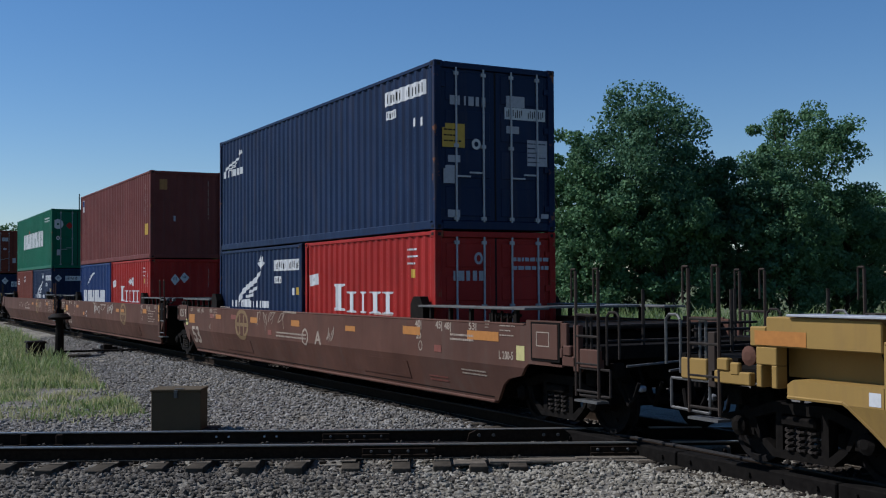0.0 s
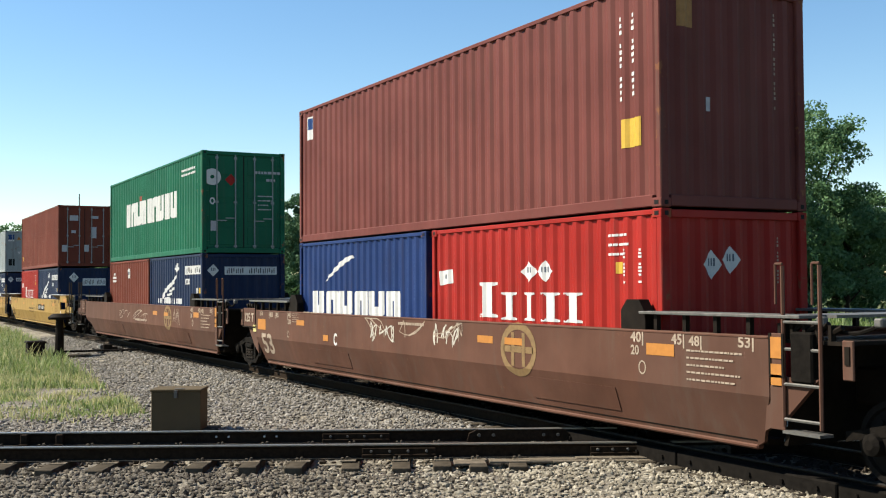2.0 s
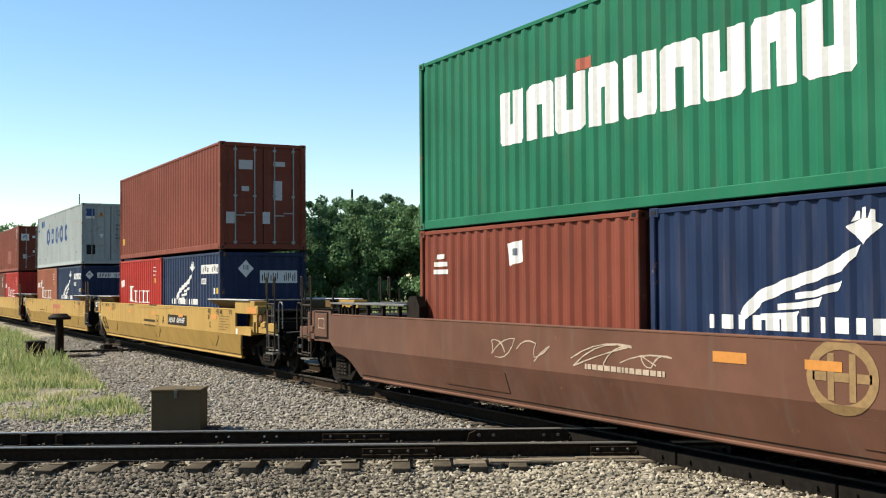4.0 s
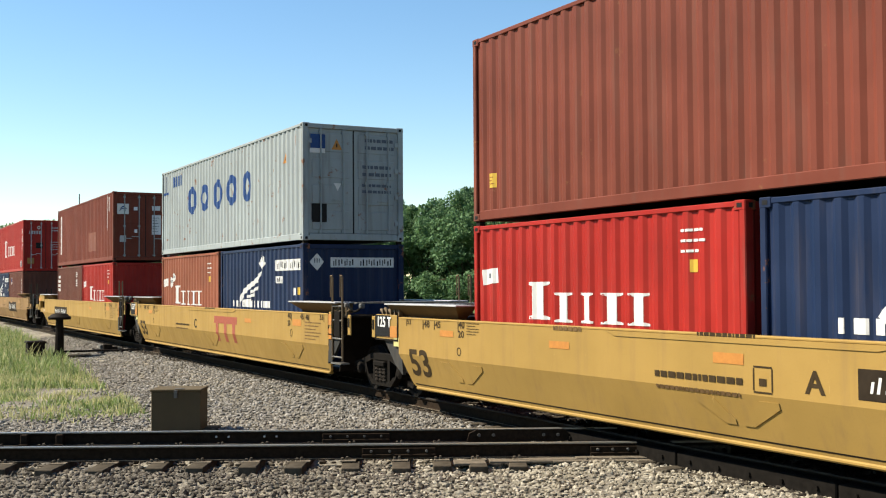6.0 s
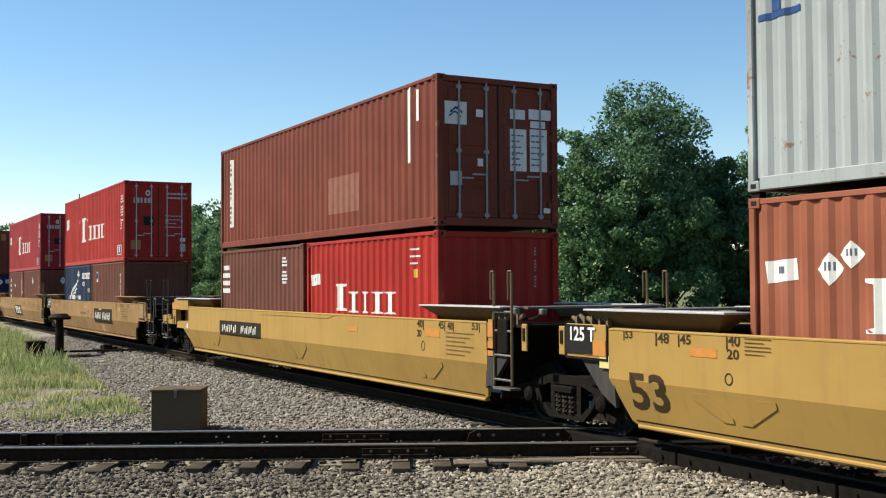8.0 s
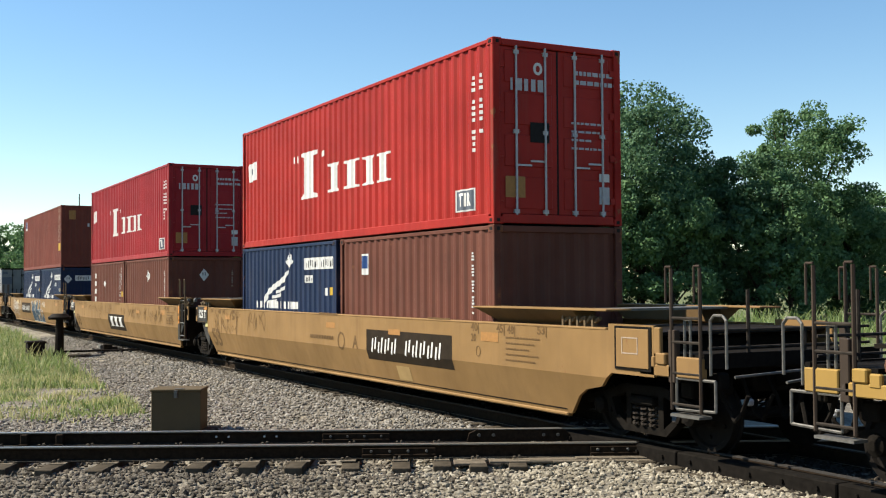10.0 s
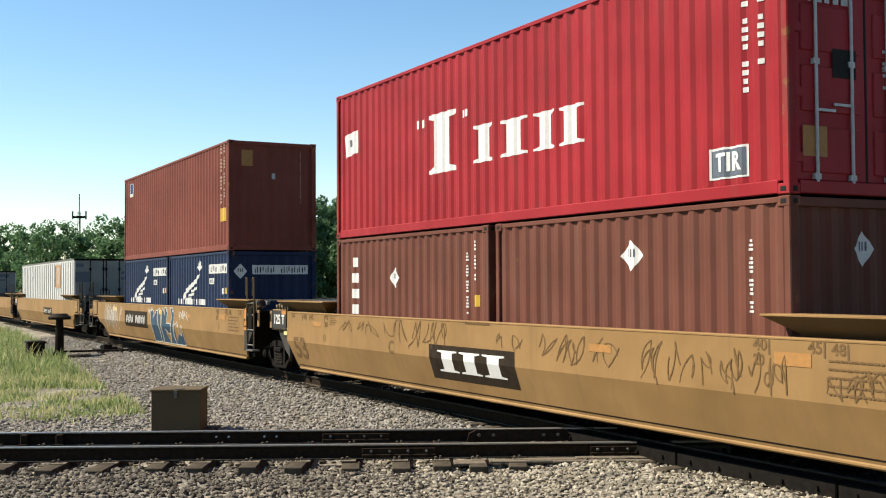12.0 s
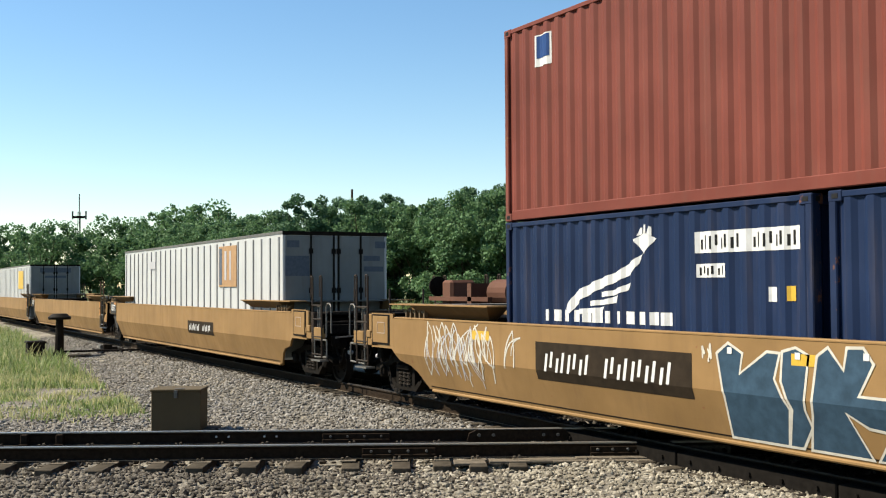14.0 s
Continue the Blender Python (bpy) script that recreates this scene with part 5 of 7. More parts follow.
def strip(thing, where, x, z, w, h, n):
    """A white number strip with dark bars in place of its characters."""
    lay(thing, where, shape(rect(x, z, w, h)), WHITE, "number_strip")
    lay(thing, where, shape(*strokes(x, z, w * 0.94, h * 0.66, n, 0.0, (4,) if n > 6 else ())), BLACK, "number_marking", 0.006)


def field(thing, where, x, z, w, h, n):
    """A dark field with pale bars in place of its characters."""
    lay(thing, where, shape(rect(x, z, w, h)), FIELDBROWN, "number_field", 0.003)
    if n == 3:
        for k in (-1, 0, 1):
            beam(thing, where, x + k * w * 0.27, z + h * 0.04, w * 0.24, h * 0.62, WHITE)
        return
    lay(thing, where, shape(*strokes(x - w * 0.02, z, w * 0.84, h * 0.52, n, 0.18, (4,))), WHITE, "number_marking", 0.006)


def blocks(thing, where, x, z, w, h, material, n):
    """Plain solid shapes in the rhythm of a line of bold lettering."""
    step = w / n
    for k in range(n):
        cx = x - w / 2 + (k + 0.5) * step
        if n == 1:
            beam(thing, where, x, z, w * 0.86, h, material)
        elif n == 5 and h > 0.3:
            beam(thing, where, cx - (0.12 * step if k == 0 else 0), z + (0.05 if k == 0 else -0.04), step * (0.98 if k == 0 else (0.72, 0.5, 0.8, 0.74)[k - 1]), h * (1.1 if k == 0 else 0.84), material)
        elif n == 9 or (n == 6 and h > 0.3):
            arch_block(thing, where, cx, z, step * 0.90, h, material, k)
        else:
            bw = step * (0.62, 0.86, 0.40, 0.78, 0.55, 0.30, 0.82)[(k * 3 + n) % 7]
            lay(thing, where, shape(rect(cx, z, bw, h)), material, "emblem_block")


def beam(thing, where, x, z, w, h, material):
    """A solid stem with a broad head and foot."""
    a, b, t = w / 2, w * 0.27, h * 0.11
    lay(thing, where, shape([(x - a, z - h / 2), (x + a, z - h / 2), (x + a, z - h / 2 + t * 0.6), (x + b, z - h / 2 + t), (x + b, z + h / 2 - t), (x + a, z + h / 2 - t * 0.6),
                             (x + a, z + h / 2), (x - a, z + h / 2), (x - a, z + h / 2 - t * 0.6), (x - b, z + h / 2 - t), (x - b, z - h / 2 + t), (x - a, z - h / 2 + t * 0.6)]), material, "emblem_block")


def arch_block(thing, where, x, z, w, h, material, k):
    """A solid block with one narrow slit from its head or its foot."""
    s = 1 if k % 2 else -1
    a, b = w / 2, w * 0.09
    lay(thing, where, shape([(x - a, z - s * h / 2), (x - b, z - s * h / 2), (x - b, z + s * h * 0.12), (x + b, z + s * h * 0.12), (x + b, z - s * h / 2), (x + a, z - s * h / 2),
                             (x + a, z + s * h * 0.42), (x + a * 0.8, z + s * h / 2), (x - a * 0.8, z + s * h / 2), (x - a, z + s * h * 0.42)]), material, "emblem_block")


def comb(thing, where, x, z, w, h, material):
    """A broad bar with three feet."""
    lay(thing, where, shape(rect(x, z + h * 0.36, w, h * 0.28), *[rect(x + d * w, z - h * 0.14, w * 0.12, h * 0.72) for d in (-0.36, 0.0, 0.36)]), material, "comb_emblem")


def hoop(thing, where, x, z, w, h, material):
    lay(thing, where, ring(bmesh.new(), x, z, w / 2, h / 2, min(w, h) * (0.13 if where == "car" else 0.27)), material, "round_mark")


def print_lines(thing, where, x, z, w, h, material, n):
    """Lines of small print as short bars."""
    o = []
    gap = h / n
    for k in range(n):
        zz = z + h / 2 - (k + 0.5) * gap
        at, i = x - w / 2, 0
        unit, tall = (gap * 0.55, 0.26) if n > 2 else (gap * 0.5, 0.45)
        end = x + w / 2 - (w * 0.42 * abs(math.sin(k * 2.1 + z * 9)) if n > 2 else 0)
        while at < end - unit * 0.3:
            d = min(unit * (0.5 + 1.1 * abs(math.sin(i * 2.7 + k * 1.3 + x))), end - at)
            o.append(rect(at + d / 2, zz, d, gap * tall))
            at += d + unit * 0.3
            i += 1
    lay(thing, where, shape(*o), material, "small_print", 0.0074)


def column(thing, where, x, z, w, h, material, n):
    """Characters one below the other, as bars."""
    n = n if n < 5 else int(n * 1.7)
    gap = h / n
    thin = 1.0 if n < 5 else 0.62
    lay(thing, where, shape(*[rect(x, z + h / 2 - (k + 0.5) * gap, w * thin * (0.6 + 0.4 * abs(math.sin(k * 2.3))), gap * 0.6) for k in range(n) if n < 5 or k % 5 != 3]), material, "upright_marking", 0.0058)


def diamond(thing, where, x, z, w, h, material=None):
    lay(thing, where, shape([(x, z - h / 2), (x + w / 2, z), (x, z + h / 2), (x - w / 2, z)]), material or WHITE, "diamond_placard")
    if material is None:
        lay(thing, where, shape(*[rect(x + dx * w, z + 0.08 * h, w * 0.07, h * 0.26) for dx in (-0.14, 0, 0.14)]), SLATE, "placard_row", 0.006)


def triangle(thing, where, x, z, w, h, material):
    lay(thing, where, shape([(x - w / 2, z - h / 2), (x + w / 2, z - h / 2), (x, z + h / 2)]), material, "warning_triangle")
    lay(thing, where, shape(rect(x, z - h * 0.1, w * 0.14, h * 0.35)), BLACK, "placard_row", 0.006)


def triangle_down(thing, where, x, z, w, h, material):
    lay(thing, where, shape([(x, z - h / 2), (x + w / 2, z + h / 2), (x - w / 2, z + h / 2)]), material, "warning_triangle")


def flag(thing, where, x, z, w, h):
    lay(thing, where, shape([(x - w * 0.36, z - h / 2), (x + w / 2, z - h * 0.36), (x + w * 0.46, z + h * 0.42), (x - w * 0.44, z + h * 0.32)]), WHITE, "flag_mark")
    lay(thing, where, shape(rect(x + w * 0.03, z, w * 0.22, h * 0.26)), SLATE, "flag_dot", 0.006)


def quote(thing, where, x, z, w, h, material):
    lay(thing, where, shape(rect(x - w * 0.26, z, w * 0.3, h), rect(x + w * 0.26, z, w * 0.3, h)), material, "accent_mark")


def ribbon(pts, lower):
    """Faces between an upper and a lower edge."""
    return [[pts[i], pts[i + 1], lower[i + 1], lower[i]] for i in range(len(pts) - 1)]


def wing(thing, where, x, z, w, h):
    def at(u, v):
        return x + (u - 0.5) * w, z + (v - 0.5) * h
    o = ribbon([at(*q) for q in ((0.0, 0.06), (0.14, 0.27), (0.38, 0.40), (0.62, 0.50), (0.78, 0.62), (0.86, 0.68))],
               [at(*q) for q in ((0.06, 0.0), (0.19, 0.17), (0.40, 0.29), (0.60, 0.38), (0.75, 0.46), (0.83, 0.58))])
    for d, l in ((0.0, 0.75), (0.13, 0.62), (0.25, 0.45)):
        o += ribbon([at(0.42 - d, 0.26 - d * 0.8), at(0.55 - d * 0.6, 0.28 - d * 0.8), at(l, 0.37 - d * 1.1)], [at(0.42 - d, 0.20 - d * 0.8), at(0.55 - d * 0.6, 0.22 - d * 0.8), at(l - 0.04, 0.28 - d * 1.1)])
    o += [[at(0.78, 0.84), at(0.88, 0.68), at(1.0, 0.84), at(0.89, 0.92)], [at(0.81, 0.88), at(0.84, 0.97), at(0.86, 0.97), at(0.86, 0.9)], [at(0.87, 0.9), at(0.88, 1.0), at(0.91, 1.0), at(0.91, 0.9)], [at(0.92, 0.9), at(0.94, 0.98), at(0.96, 0.97), at(0.96, 0.87)]]
    lay(thing, where, shape(*o), WHITE, "wing_emblem", 0.005, "white painted wing emblem")


def arc(thing, where, x, z, w, h):
    up = [(x - w / 2 + w * k / 6, z - h / 2 + h * math.sin(k / 6 * 1.57)) for k in range(7)]
    dn = [(px + 0.03 * w, pz - h * 0.20 * math.sin(k / 6 * 2.6)) for k, (px, pz) in enumerate(up)]
    lay(thing, where, shape(*ribbon(up, dn)), WHITE, "arc_emblem")


def sweep(thing, where, x, z, w, h, material=None):
    """A small S-like swoosh."""
    up = [(x - w / 2 + w * k / 5, z + h * (0.18 + 0.22 * math.sin(k * 1.25 - 1.6))) for k in range(6)]
    dn = [(px, pz - h * 0.24) for px, pz in up]
    up2 = [(px - 0.1 * w, pz - h * 0.40) for px, pz in up]
    lay(thing, where, shape(*ribbon(up, dn), *ribbon(up2, [(px, pz - h * 0.18) for px, pz in up2])), material or CREAM, "swoosh_mark", 0.007)


def label(thing, where, x, z, w, h, text, material):
    bm = words(text, h * 1.35)
    lo, hi = min(v.co.x for v in bm.verts), max(v.co.x for v in bm.verts)
    k = w / (hi - lo)
    for v in bm.verts:
        v.co.x = v.co.x * min(1.3, max(0.6, k)) + x
        v.co.z += z
    lay(thing, where, bm, material, "lettering", 0.004 if where == "car" else 0.013)


def frame_box(thing, where, x, z, w, h, material):
    """A thin square frame with a short bar in it."""
    t = 0.02
    lay(thing, where, shape(rect(x, z + h / 2, w, t), rect(x, z - h / 2, w, t), rect(x - w / 2, z, t, h - 0.03), rect(x + w / 2, z, t, h - 0.03), rect(x, z - h * 0.1, w * 0.4, h * 0.3)), material, "framed_mark")


def scribble(thing, where, x, z, w, h, material, n):
    """Loose sprayed strokes, up and down and across, some with a drip."""
    wide = 0.012 if material == PALESPRAY else 0.008
    rng = random.Random(int(abs(x) * 100) + n)
    cells = n
    for k in range(cells):
        c0 = x - w / 2 + k * w / cells
        cw = w / cells * rng.uniform(0.9, 1.35)
        knots = []
        for i in range(rng.randint(4, 6)):
            knots.append((c0 + cw * rng.uniform(0.0, 1.0), z + h * (rng.uniform(0.15, 0.5) if i % 2 else rng.uniform(-0.5, -0.05))))
        if rng.random() < 0.4:
            knots.append((knots[-1][0] + 0.02, z - h * 0.62))
        pts = []
        for i in range(len(knots) - 1):
            (ax, az), (bx, bz) = knots[i], knots[i + 1]
            bend = rng.uniform(-0.25, 0.25)
            for s in range(5):
                u = s / 5
                q = bend * 4 * u * (1 - u)
                pts.append((ax + (bx - ax) * u - (bz - az) * q, az + (bz - az) * u + (bx - ax) * q))
        pts = [(px, min(Z_TOP - 0.02, max(0.34, pz))) for px, pz in pts]
        bm = bmesh.new()
        for i, ((ax, az), (bx, bz)) in enumerate(zip(pts, pts[1:])):
            d = math.hypot(bx - ax, bz - az) + 1e-6
            t = wide * (0.75 + 0.5 * abs(math.sin(i * 0.6 + k)))
            nx, nz = -(bz - az) / d * t, (bx - ax) / d * t
            bm.faces.new([bm.verts.new((px, -0.00012 * i, pz)) for px, pz in ((ax + nx, az + nz), (ax - nx, az - nz), (bx - nx, bz - nz), (bx + nx, bz + nz))])
        lay(thing, where, bm, material, "sprayed_scribble", 0.0034 + 0.0007 * (k % 3))


def mitred(loop, t):
    """A closed outline of width t inside a loop of (x, z)."""
    n = len(loop)
    area = sum(loop[i][0] * loop[(i + 1) % n][1] - loop[(i + 1) % n][0] * loop[i][1] for i in range(n))
    turn = 1 if area > 0 else -1
    inner = []
    for i in range(n):
        p, q, r = Vector(loop[i - 1]), Vector(loop[i]), Vector(loop[(i + 1) % n])
        a, b = (q - p).normalized(), (r - q).normalized()
        na, nb = Vector((-a.y, a.x)) * turn, Vector((-b.y, b.x)) * turn
        m = na + nb
        k = min(1.8, 1 / max(0.35, (1 + na.dot(nb)) / 2) ** 0.5)
        inner.append(tuple(q + m.normalized() * t * k if m.length > 1e-4 else q + na * t))
    return [[loop[i], loop[(i + 1) % n], inner[(i + 1) % n], inner[i]] for i in range(n)]


def graffiti(thing):
    """Slate blue sprayed forms with pale outlines, no letters."""
    forms = (
        [(-1.19, 1.32), (-0.99, 1.47), (-0.75, 1.34), (-0.8, 1.1), (-0.41, 1.39), (-0.2, 1.38), (-0.29, 1.05), (-0.11, 0.72), (-0.25, 0.3), (-1.12, 0.3), (-1.09, 0.79)],
        [(-0.2, 1.4), (-0.0, 1.46), (0.19, 1.37), (0.1, 0.73), (0.15, 0.55), (-0.05, 0.3), (-0.27, 0.3), (-0.11, 0.72), (-0.23, 1.03)],
        [(0.27, 1.37), (0.43, 1.49), (0.61, 1.25), (0.65, 1.49), (0.87, 1.5), (1.0, 1.31), (0.82, 0.96), (1.24, 0.96), (1.44, 0.83), (1.27, 0.58), (0.86, 0.61), (0.64, 0.73), (0.85, 0.3), (0.03, 0.3), (0.16, 0.69)],
        [(1.28, 1.49), (1.58, 1.5), (1.77, 1.3), (1.7, 0.97), (1.44, 0.6), (1.52, 0.3), (0.87, 0.3), (1.25, 0.77), (1.45, 1.21)],
        [(1.7, 0.91), (2.08, 1.02), (2.2, 0.85), (2.16, 0.66), (2.35, 0.62), (2.43, 0.86), (2.52, 0.95), (2.63, 0.84), (2.56, 0.56), (2.55, 0.3), (1.53, 0.3), (1.45, 0.58)],
    )
    for k, form in enumerate(forms):
        form = [(a, b if b < 0.83 else 0.83 + (b - 0.83) * 0.87) for a, b in form]
        lay(thing, "car", shape(form), BLUETAG, "sprayed_block", 0.0034 + 0.0012 * k, "slate blue sprayed form")
        lay(thing, "car", shape(*mitred(form, 0.03)), PALESPRAY, "sprayed_outline", 0.0040 + 0.0012 * k, "pale sprayed outline")
        top = max(form, key=lambda p: p[1])
        lay(thing, "car", shape(rect(top[0] + 0.03, top[1] - 0.10, 0.07, 0.07)), WHITE, "sprayed_dot", 0.0110)


def emblem(thing, where, x, z, w, h):
    bm = ring(bmesh.new(), x, z, w / 2, h / 2, 0.105, 24)
    q = w * 0.15
    for o in (rect(x - q, z, 0.08, h * 0.62), rect(x + q, z, 0.08, h * 0.62), rect(x, z, 2 * q - 0.09, 0.09), rect(x - w * 0.31, z, 2 * (w * 0.16 - 0.055), 0.09), rect(x + w * 0.31, z, 2 * (w * 0.16 - 0.055), 0.09)):
        bm.faces.new([bm.verts.new((a, 0, b)) for a, b in o])
    lay(thing, where, bm, FADEDGOLD, "oval_emblem", 0.005, "faded gold oval emblem")




(a1_car, a2_car, a3_car, b1_car, b2_car, b3_car, c1_car, c2_car, c3_car) = [c for c, _ in CARS[:9]]
# first brown unit
strip(a1[0], "side", 4.96, 2.49, 1.68, 0.26, 9)
strip(a1[0], "side", 4.40, 2.18, 0.46, 0.16, 3)
patch(a1[0], "side", 5.36, 1.92, 0.13, 0.15, WHITE)
patch(a1[0], "side", 5.64, 1.90, 0.13, 0.15, WHITE)
wing(a1[0], "side", -5.05, 2.29, 1.43, 0.47)
blocks(a1[0], "side", -5.06, 1.99, 1.63, 0.17, WHITE, 6)
patch(a1[0], "end", -0.84, 1.62, 0.44, 0.41, YELLOWTAG)
print_lines(a1[0], "end", -0.84, 1.62, 0.38, 0.29, BLACK, 3)
patch(a1[0], "end", -0.83, 1.22, 0.24, 0.12, FADEDGREY)
patch(a1[0], "end", 0.35, 1.78, 0.26, 0.13, FADEDGREY)
patch(a1[0], "end", -0.84, 0.28, 0.24, 0.13, FADEDGREY)
patch(a1[0], "end", 1.01, 0.27, 0.16, 0.08, FADEDGREY)
patch(a1[0], "end", 0.41, 2.28, 0.38, 0.20, FADEDGREY)
patch(a1[0], "end", -0.93, 0.95, 0.22, 0.31, FADEDGREY)
patch(a1[0], "end", 0.86, 1.39, 0.42, 0.46, FADEDGREY)
print_lines(a1[0], "end", 0.85, 1.39, 0.38, 0.41, NAVY, 5)
hoop(a1[0], "end", -0.39, 1.49, 0.18, 0.19, WHITE)
strip(a1[0], "end", 0.61, 2.07, 0.85, 0.21, 9)
blocks(a1[0], "end", -0.55, 2.23, 0.74, 0.16, FADEDGREY, 6)
# white wing and tags of the navy box
wing(a1[1], "side", -0.51, 1.83, 1.97, 1.14)
blocks(a1[1], "side", -0.63, 1.23, 2.83, 0.16, WHITE, 12)
strip(a1[1], "side", 2.03, 2.14, 1.64, 0.25, 9)
strip(a1[1], "side", 1.47, 1.81, 0.49, 0.16, 3)
patch(a1[1], "side", 2.43, 1.54, 0.11, 0.16, WHITE)
patch(a1[1], "side", 2.70, 1.55, 0.11, 0.16, YELLOWTAG)
# flag and white blocks of the small box
flag(a1[2], "side", -2.58, 1.80, 0.48, 0.29)
blocks(a1[2], "side", -0.02, 1.38, 2.79, 0.49, WHITE, 5)
print_lines(a1[2], "side", 2.19, 2.17, 0.58, 0.37, WHITE, 3)
patch(a1[2], "side", 2.14, 1.87, 0.12, 0.15, YELLOWTAG)
hoop(a1[2], "end", -0.36, 2.12, 0.17, 0.21, FADEDGREY)
blocks(a1[2], "end", -0.57, 1.82, 0.67, 0.17, FADEDGREY, 5)
print_lines(a1[2], "end", 0.77, 2.03, 0.92, 0.30, FADEDGREY, 2)
patch(a2[0], "side", -5.57, 2.54, 0.29, 0.24, LOGOBLUE)
column(a2[0], "side", 5.37, 1.95, 0.12, 1.12, WHITE, 8)
column(a2[0], "side", 5.61, 1.98, 0.14, 1.09, WHITE, 8)
patch(a2[0], "side", 5.57, 0.98, 0.39, 0.37, YELLOWTAG)
patch(a2[0], "end", -0.78, 2.44, 0.26, 0.35, DULLGOLD)
column(a2[0], "end", 0.73, 1.96, 0.06, 1.29, FADEDWHITE, 12)
patch(a2[0], "end", -0.41, 1.32, 0.07, 0.18, FADEDGREY)
arc(a2[1], "side", -0.88, 2.01, 1.42, 0.50)
blocks(a2[1], "side", -0.15, 1.32, 4.36, 0.47, WHITE, 6)
# flag and white blocks of the small box
flag(a2[2], "side", -2.58, 1.80, 0.48, 0.29)
blocks(a2[2], "side", -0.02, 1.38, 2.79, 0.49, WHITE, 5)
print_lines(a2[2], "side", 2.19, 2.17, 0.58, 0.37, WHITE, 3)
patch(a2[2], "side", 2.14, 1.87, 0.12, 0.15, YELLOWTAG)
diamond(a2[2], "side", -0.01, 1.85, 0.42, 0.31)
diamond(a2[2], "side", 0.41, 1.85, 0.43, 0.31)
column(a2[2], "side", 2.26, 1.89, 0.09, 0.46, WHITE, 6)
column(a2[2], "side", 2.59, 1.89, 0.11, 0.45, WHITE, 6)
diamond(a2[2], "end", -0.39, 1.90, 0.30, 0.38)
diamond(a2[2], "end", -0.08, 1.96, 0.31, 0.36)
column(a2[2], "end", 0.74, 1.96, 0.05, 0.62, FADEDWHITE, 8)
blocks(a3[0], "side", -0.08, 1.56, 6.90, 0.80, WHITE, 9)
print_lines(a3[0], "side", 4.68, 2.42, 1.54, 0.27, WHITE, 2)
patch(a3[0], "side", 5.61, 2.08, 0.09, 0.13, WHITE)
patch(a3[0], "side", 5.61, 1.78, 0.09, 0.10, ORANGETAG)
patch(a3[0], "side", -1.29, 2.05, 0.40, 0.16, LOGORED)
hoop(a3[0], "end", -0.92, 2.15, 0.50, 0.47, WHITE)
hoop(a3[0], "end", -0.92, 2.15, 0.25, 0.24, WHITE)
diamond(a3[0], "end", -0.38, 2.08, 0.35, 0.34, RED)
hoop(a3[0], "end", -0.92, 1.47, 0.16, 0.20, WHITE)
print_lines(a3[0], "end", 0.72, 2.32, 0.83, 0.16, FADEDGREY, 1)
print_lines(a3[0], "end", 0.80, 2.11, 0.27, 0.16, FADEDGREY, 1)
print_lines(a3[0], "end", 0.68, 1.45, 0.53, 0.51, FADEDGREY, 4)
patch(a3[0], "end", -0.87, 0.77, 0.20, 0.28, FADEDGREY)
column(a3[1], "side", -2.30, 2.01, 0.46, 0.38, WHITE, 3)
flag(a3[1], "side", 0.05, 2.15, 0.49, 0.41)
# white wing and tags of the navy box
wing(a3[2], "side", -0.51, 1.83, 1.97, 1.14)
blocks(a3[2], "side", -0.63, 1.23, 2.83, 0.16, WHITE, 12)
strip(a3[2], "side", 2.03, 2.14, 1.64, 0.25, 9)
strip(a3[2], "side", 1.47, 1.81, 0.49, 0.16, 3)
patch(a3[2], "side", 2.43, 1.54, 0.11, 0.16, WHITE)
patch(a3[2], "side", 2.70, 1.55, 0.11, 0.16, YELLOWTAG)
diamond(a3[2], "end", -0.89, 2.12, 0.34, 0.34)
strip(a3[2], "end", 0.21, 2.11, 1.55, 0.23, 11)
# first yellow unit
patch(b1[0], "side", -5.61, 0.61, 0.21, 0.22, YELLOWTAG)
print_lines(b1[0], "side", -5.61, 0.61, 0.17, 0.15, RUSTRED, 3)
patch(b1[0], "end", -0.50, 2.29, 0.39, 0.25, FADEDGREY)
patch(b1[0], "end", -0.51, 1.64, 0.21, 0.13, FADEDGREY)
patch(b1[0], "end", 0.45, 2.34, 0.34, 0.13, FADEDGREY)
patch(b1[0], "end", -0.92, 0.85, 0.25, 0.31, FADEDGREY)
patch(b1[0], "end", 0.08, 0.86, 0.21, 0.32, FADEDGREY)
patch(b1[0], "end", 0.41, 1.61, 0.25, 0.53, FADEDGREY)
# flag and white blocks of the small box
flag(b1[1], "side", -2.58, 1.80, 0.48, 0.29)
blocks(b1[1], "side", -0.02, 1.38, 2.79, 0.49, WHITE, 5)
print_lines(b1[1], "side", 2.19, 2.17, 0.58, 0.37, WHITE, 3)
patch(b1[1], "side", 2.14, 1.87, 0.12, 0.15, YELLOWTAG)
# white wing and tags of the navy box
wing(b1[2], "side", -0.51, 1.83, 1.97, 1.14)
blocks(b1[2], "side", -0.63, 1.23, 2.83, 0.16, WHITE, 12)
strip(b1[2], "side", 2.03, 2.14, 1.64, 0.25, 9)
strip(b1[2], "side", 1.47, 1.81, 0.49, 0.16, 3)
patch(b1[2], "side", 2.43, 1.54, 0.11, 0.16, WHITE)
patch(b1[2], "side", 2.70, 1.55, 0.11, 0.16, YELLOWTAG)
diamond(b1[2], "end", -0.49, 2.14, 0.43, 0.48)
strip(b1[2], "end", 0.44, 1.92, 1.06, 0.34, 8)
hoop(b2[0], "side", -2.76, 1.49, 0.85, 0.81, LOGOBLUE)
hoop(b2[0], "side", -1.48, 1.48, 0.78, 0.76, LOGOBLUE)
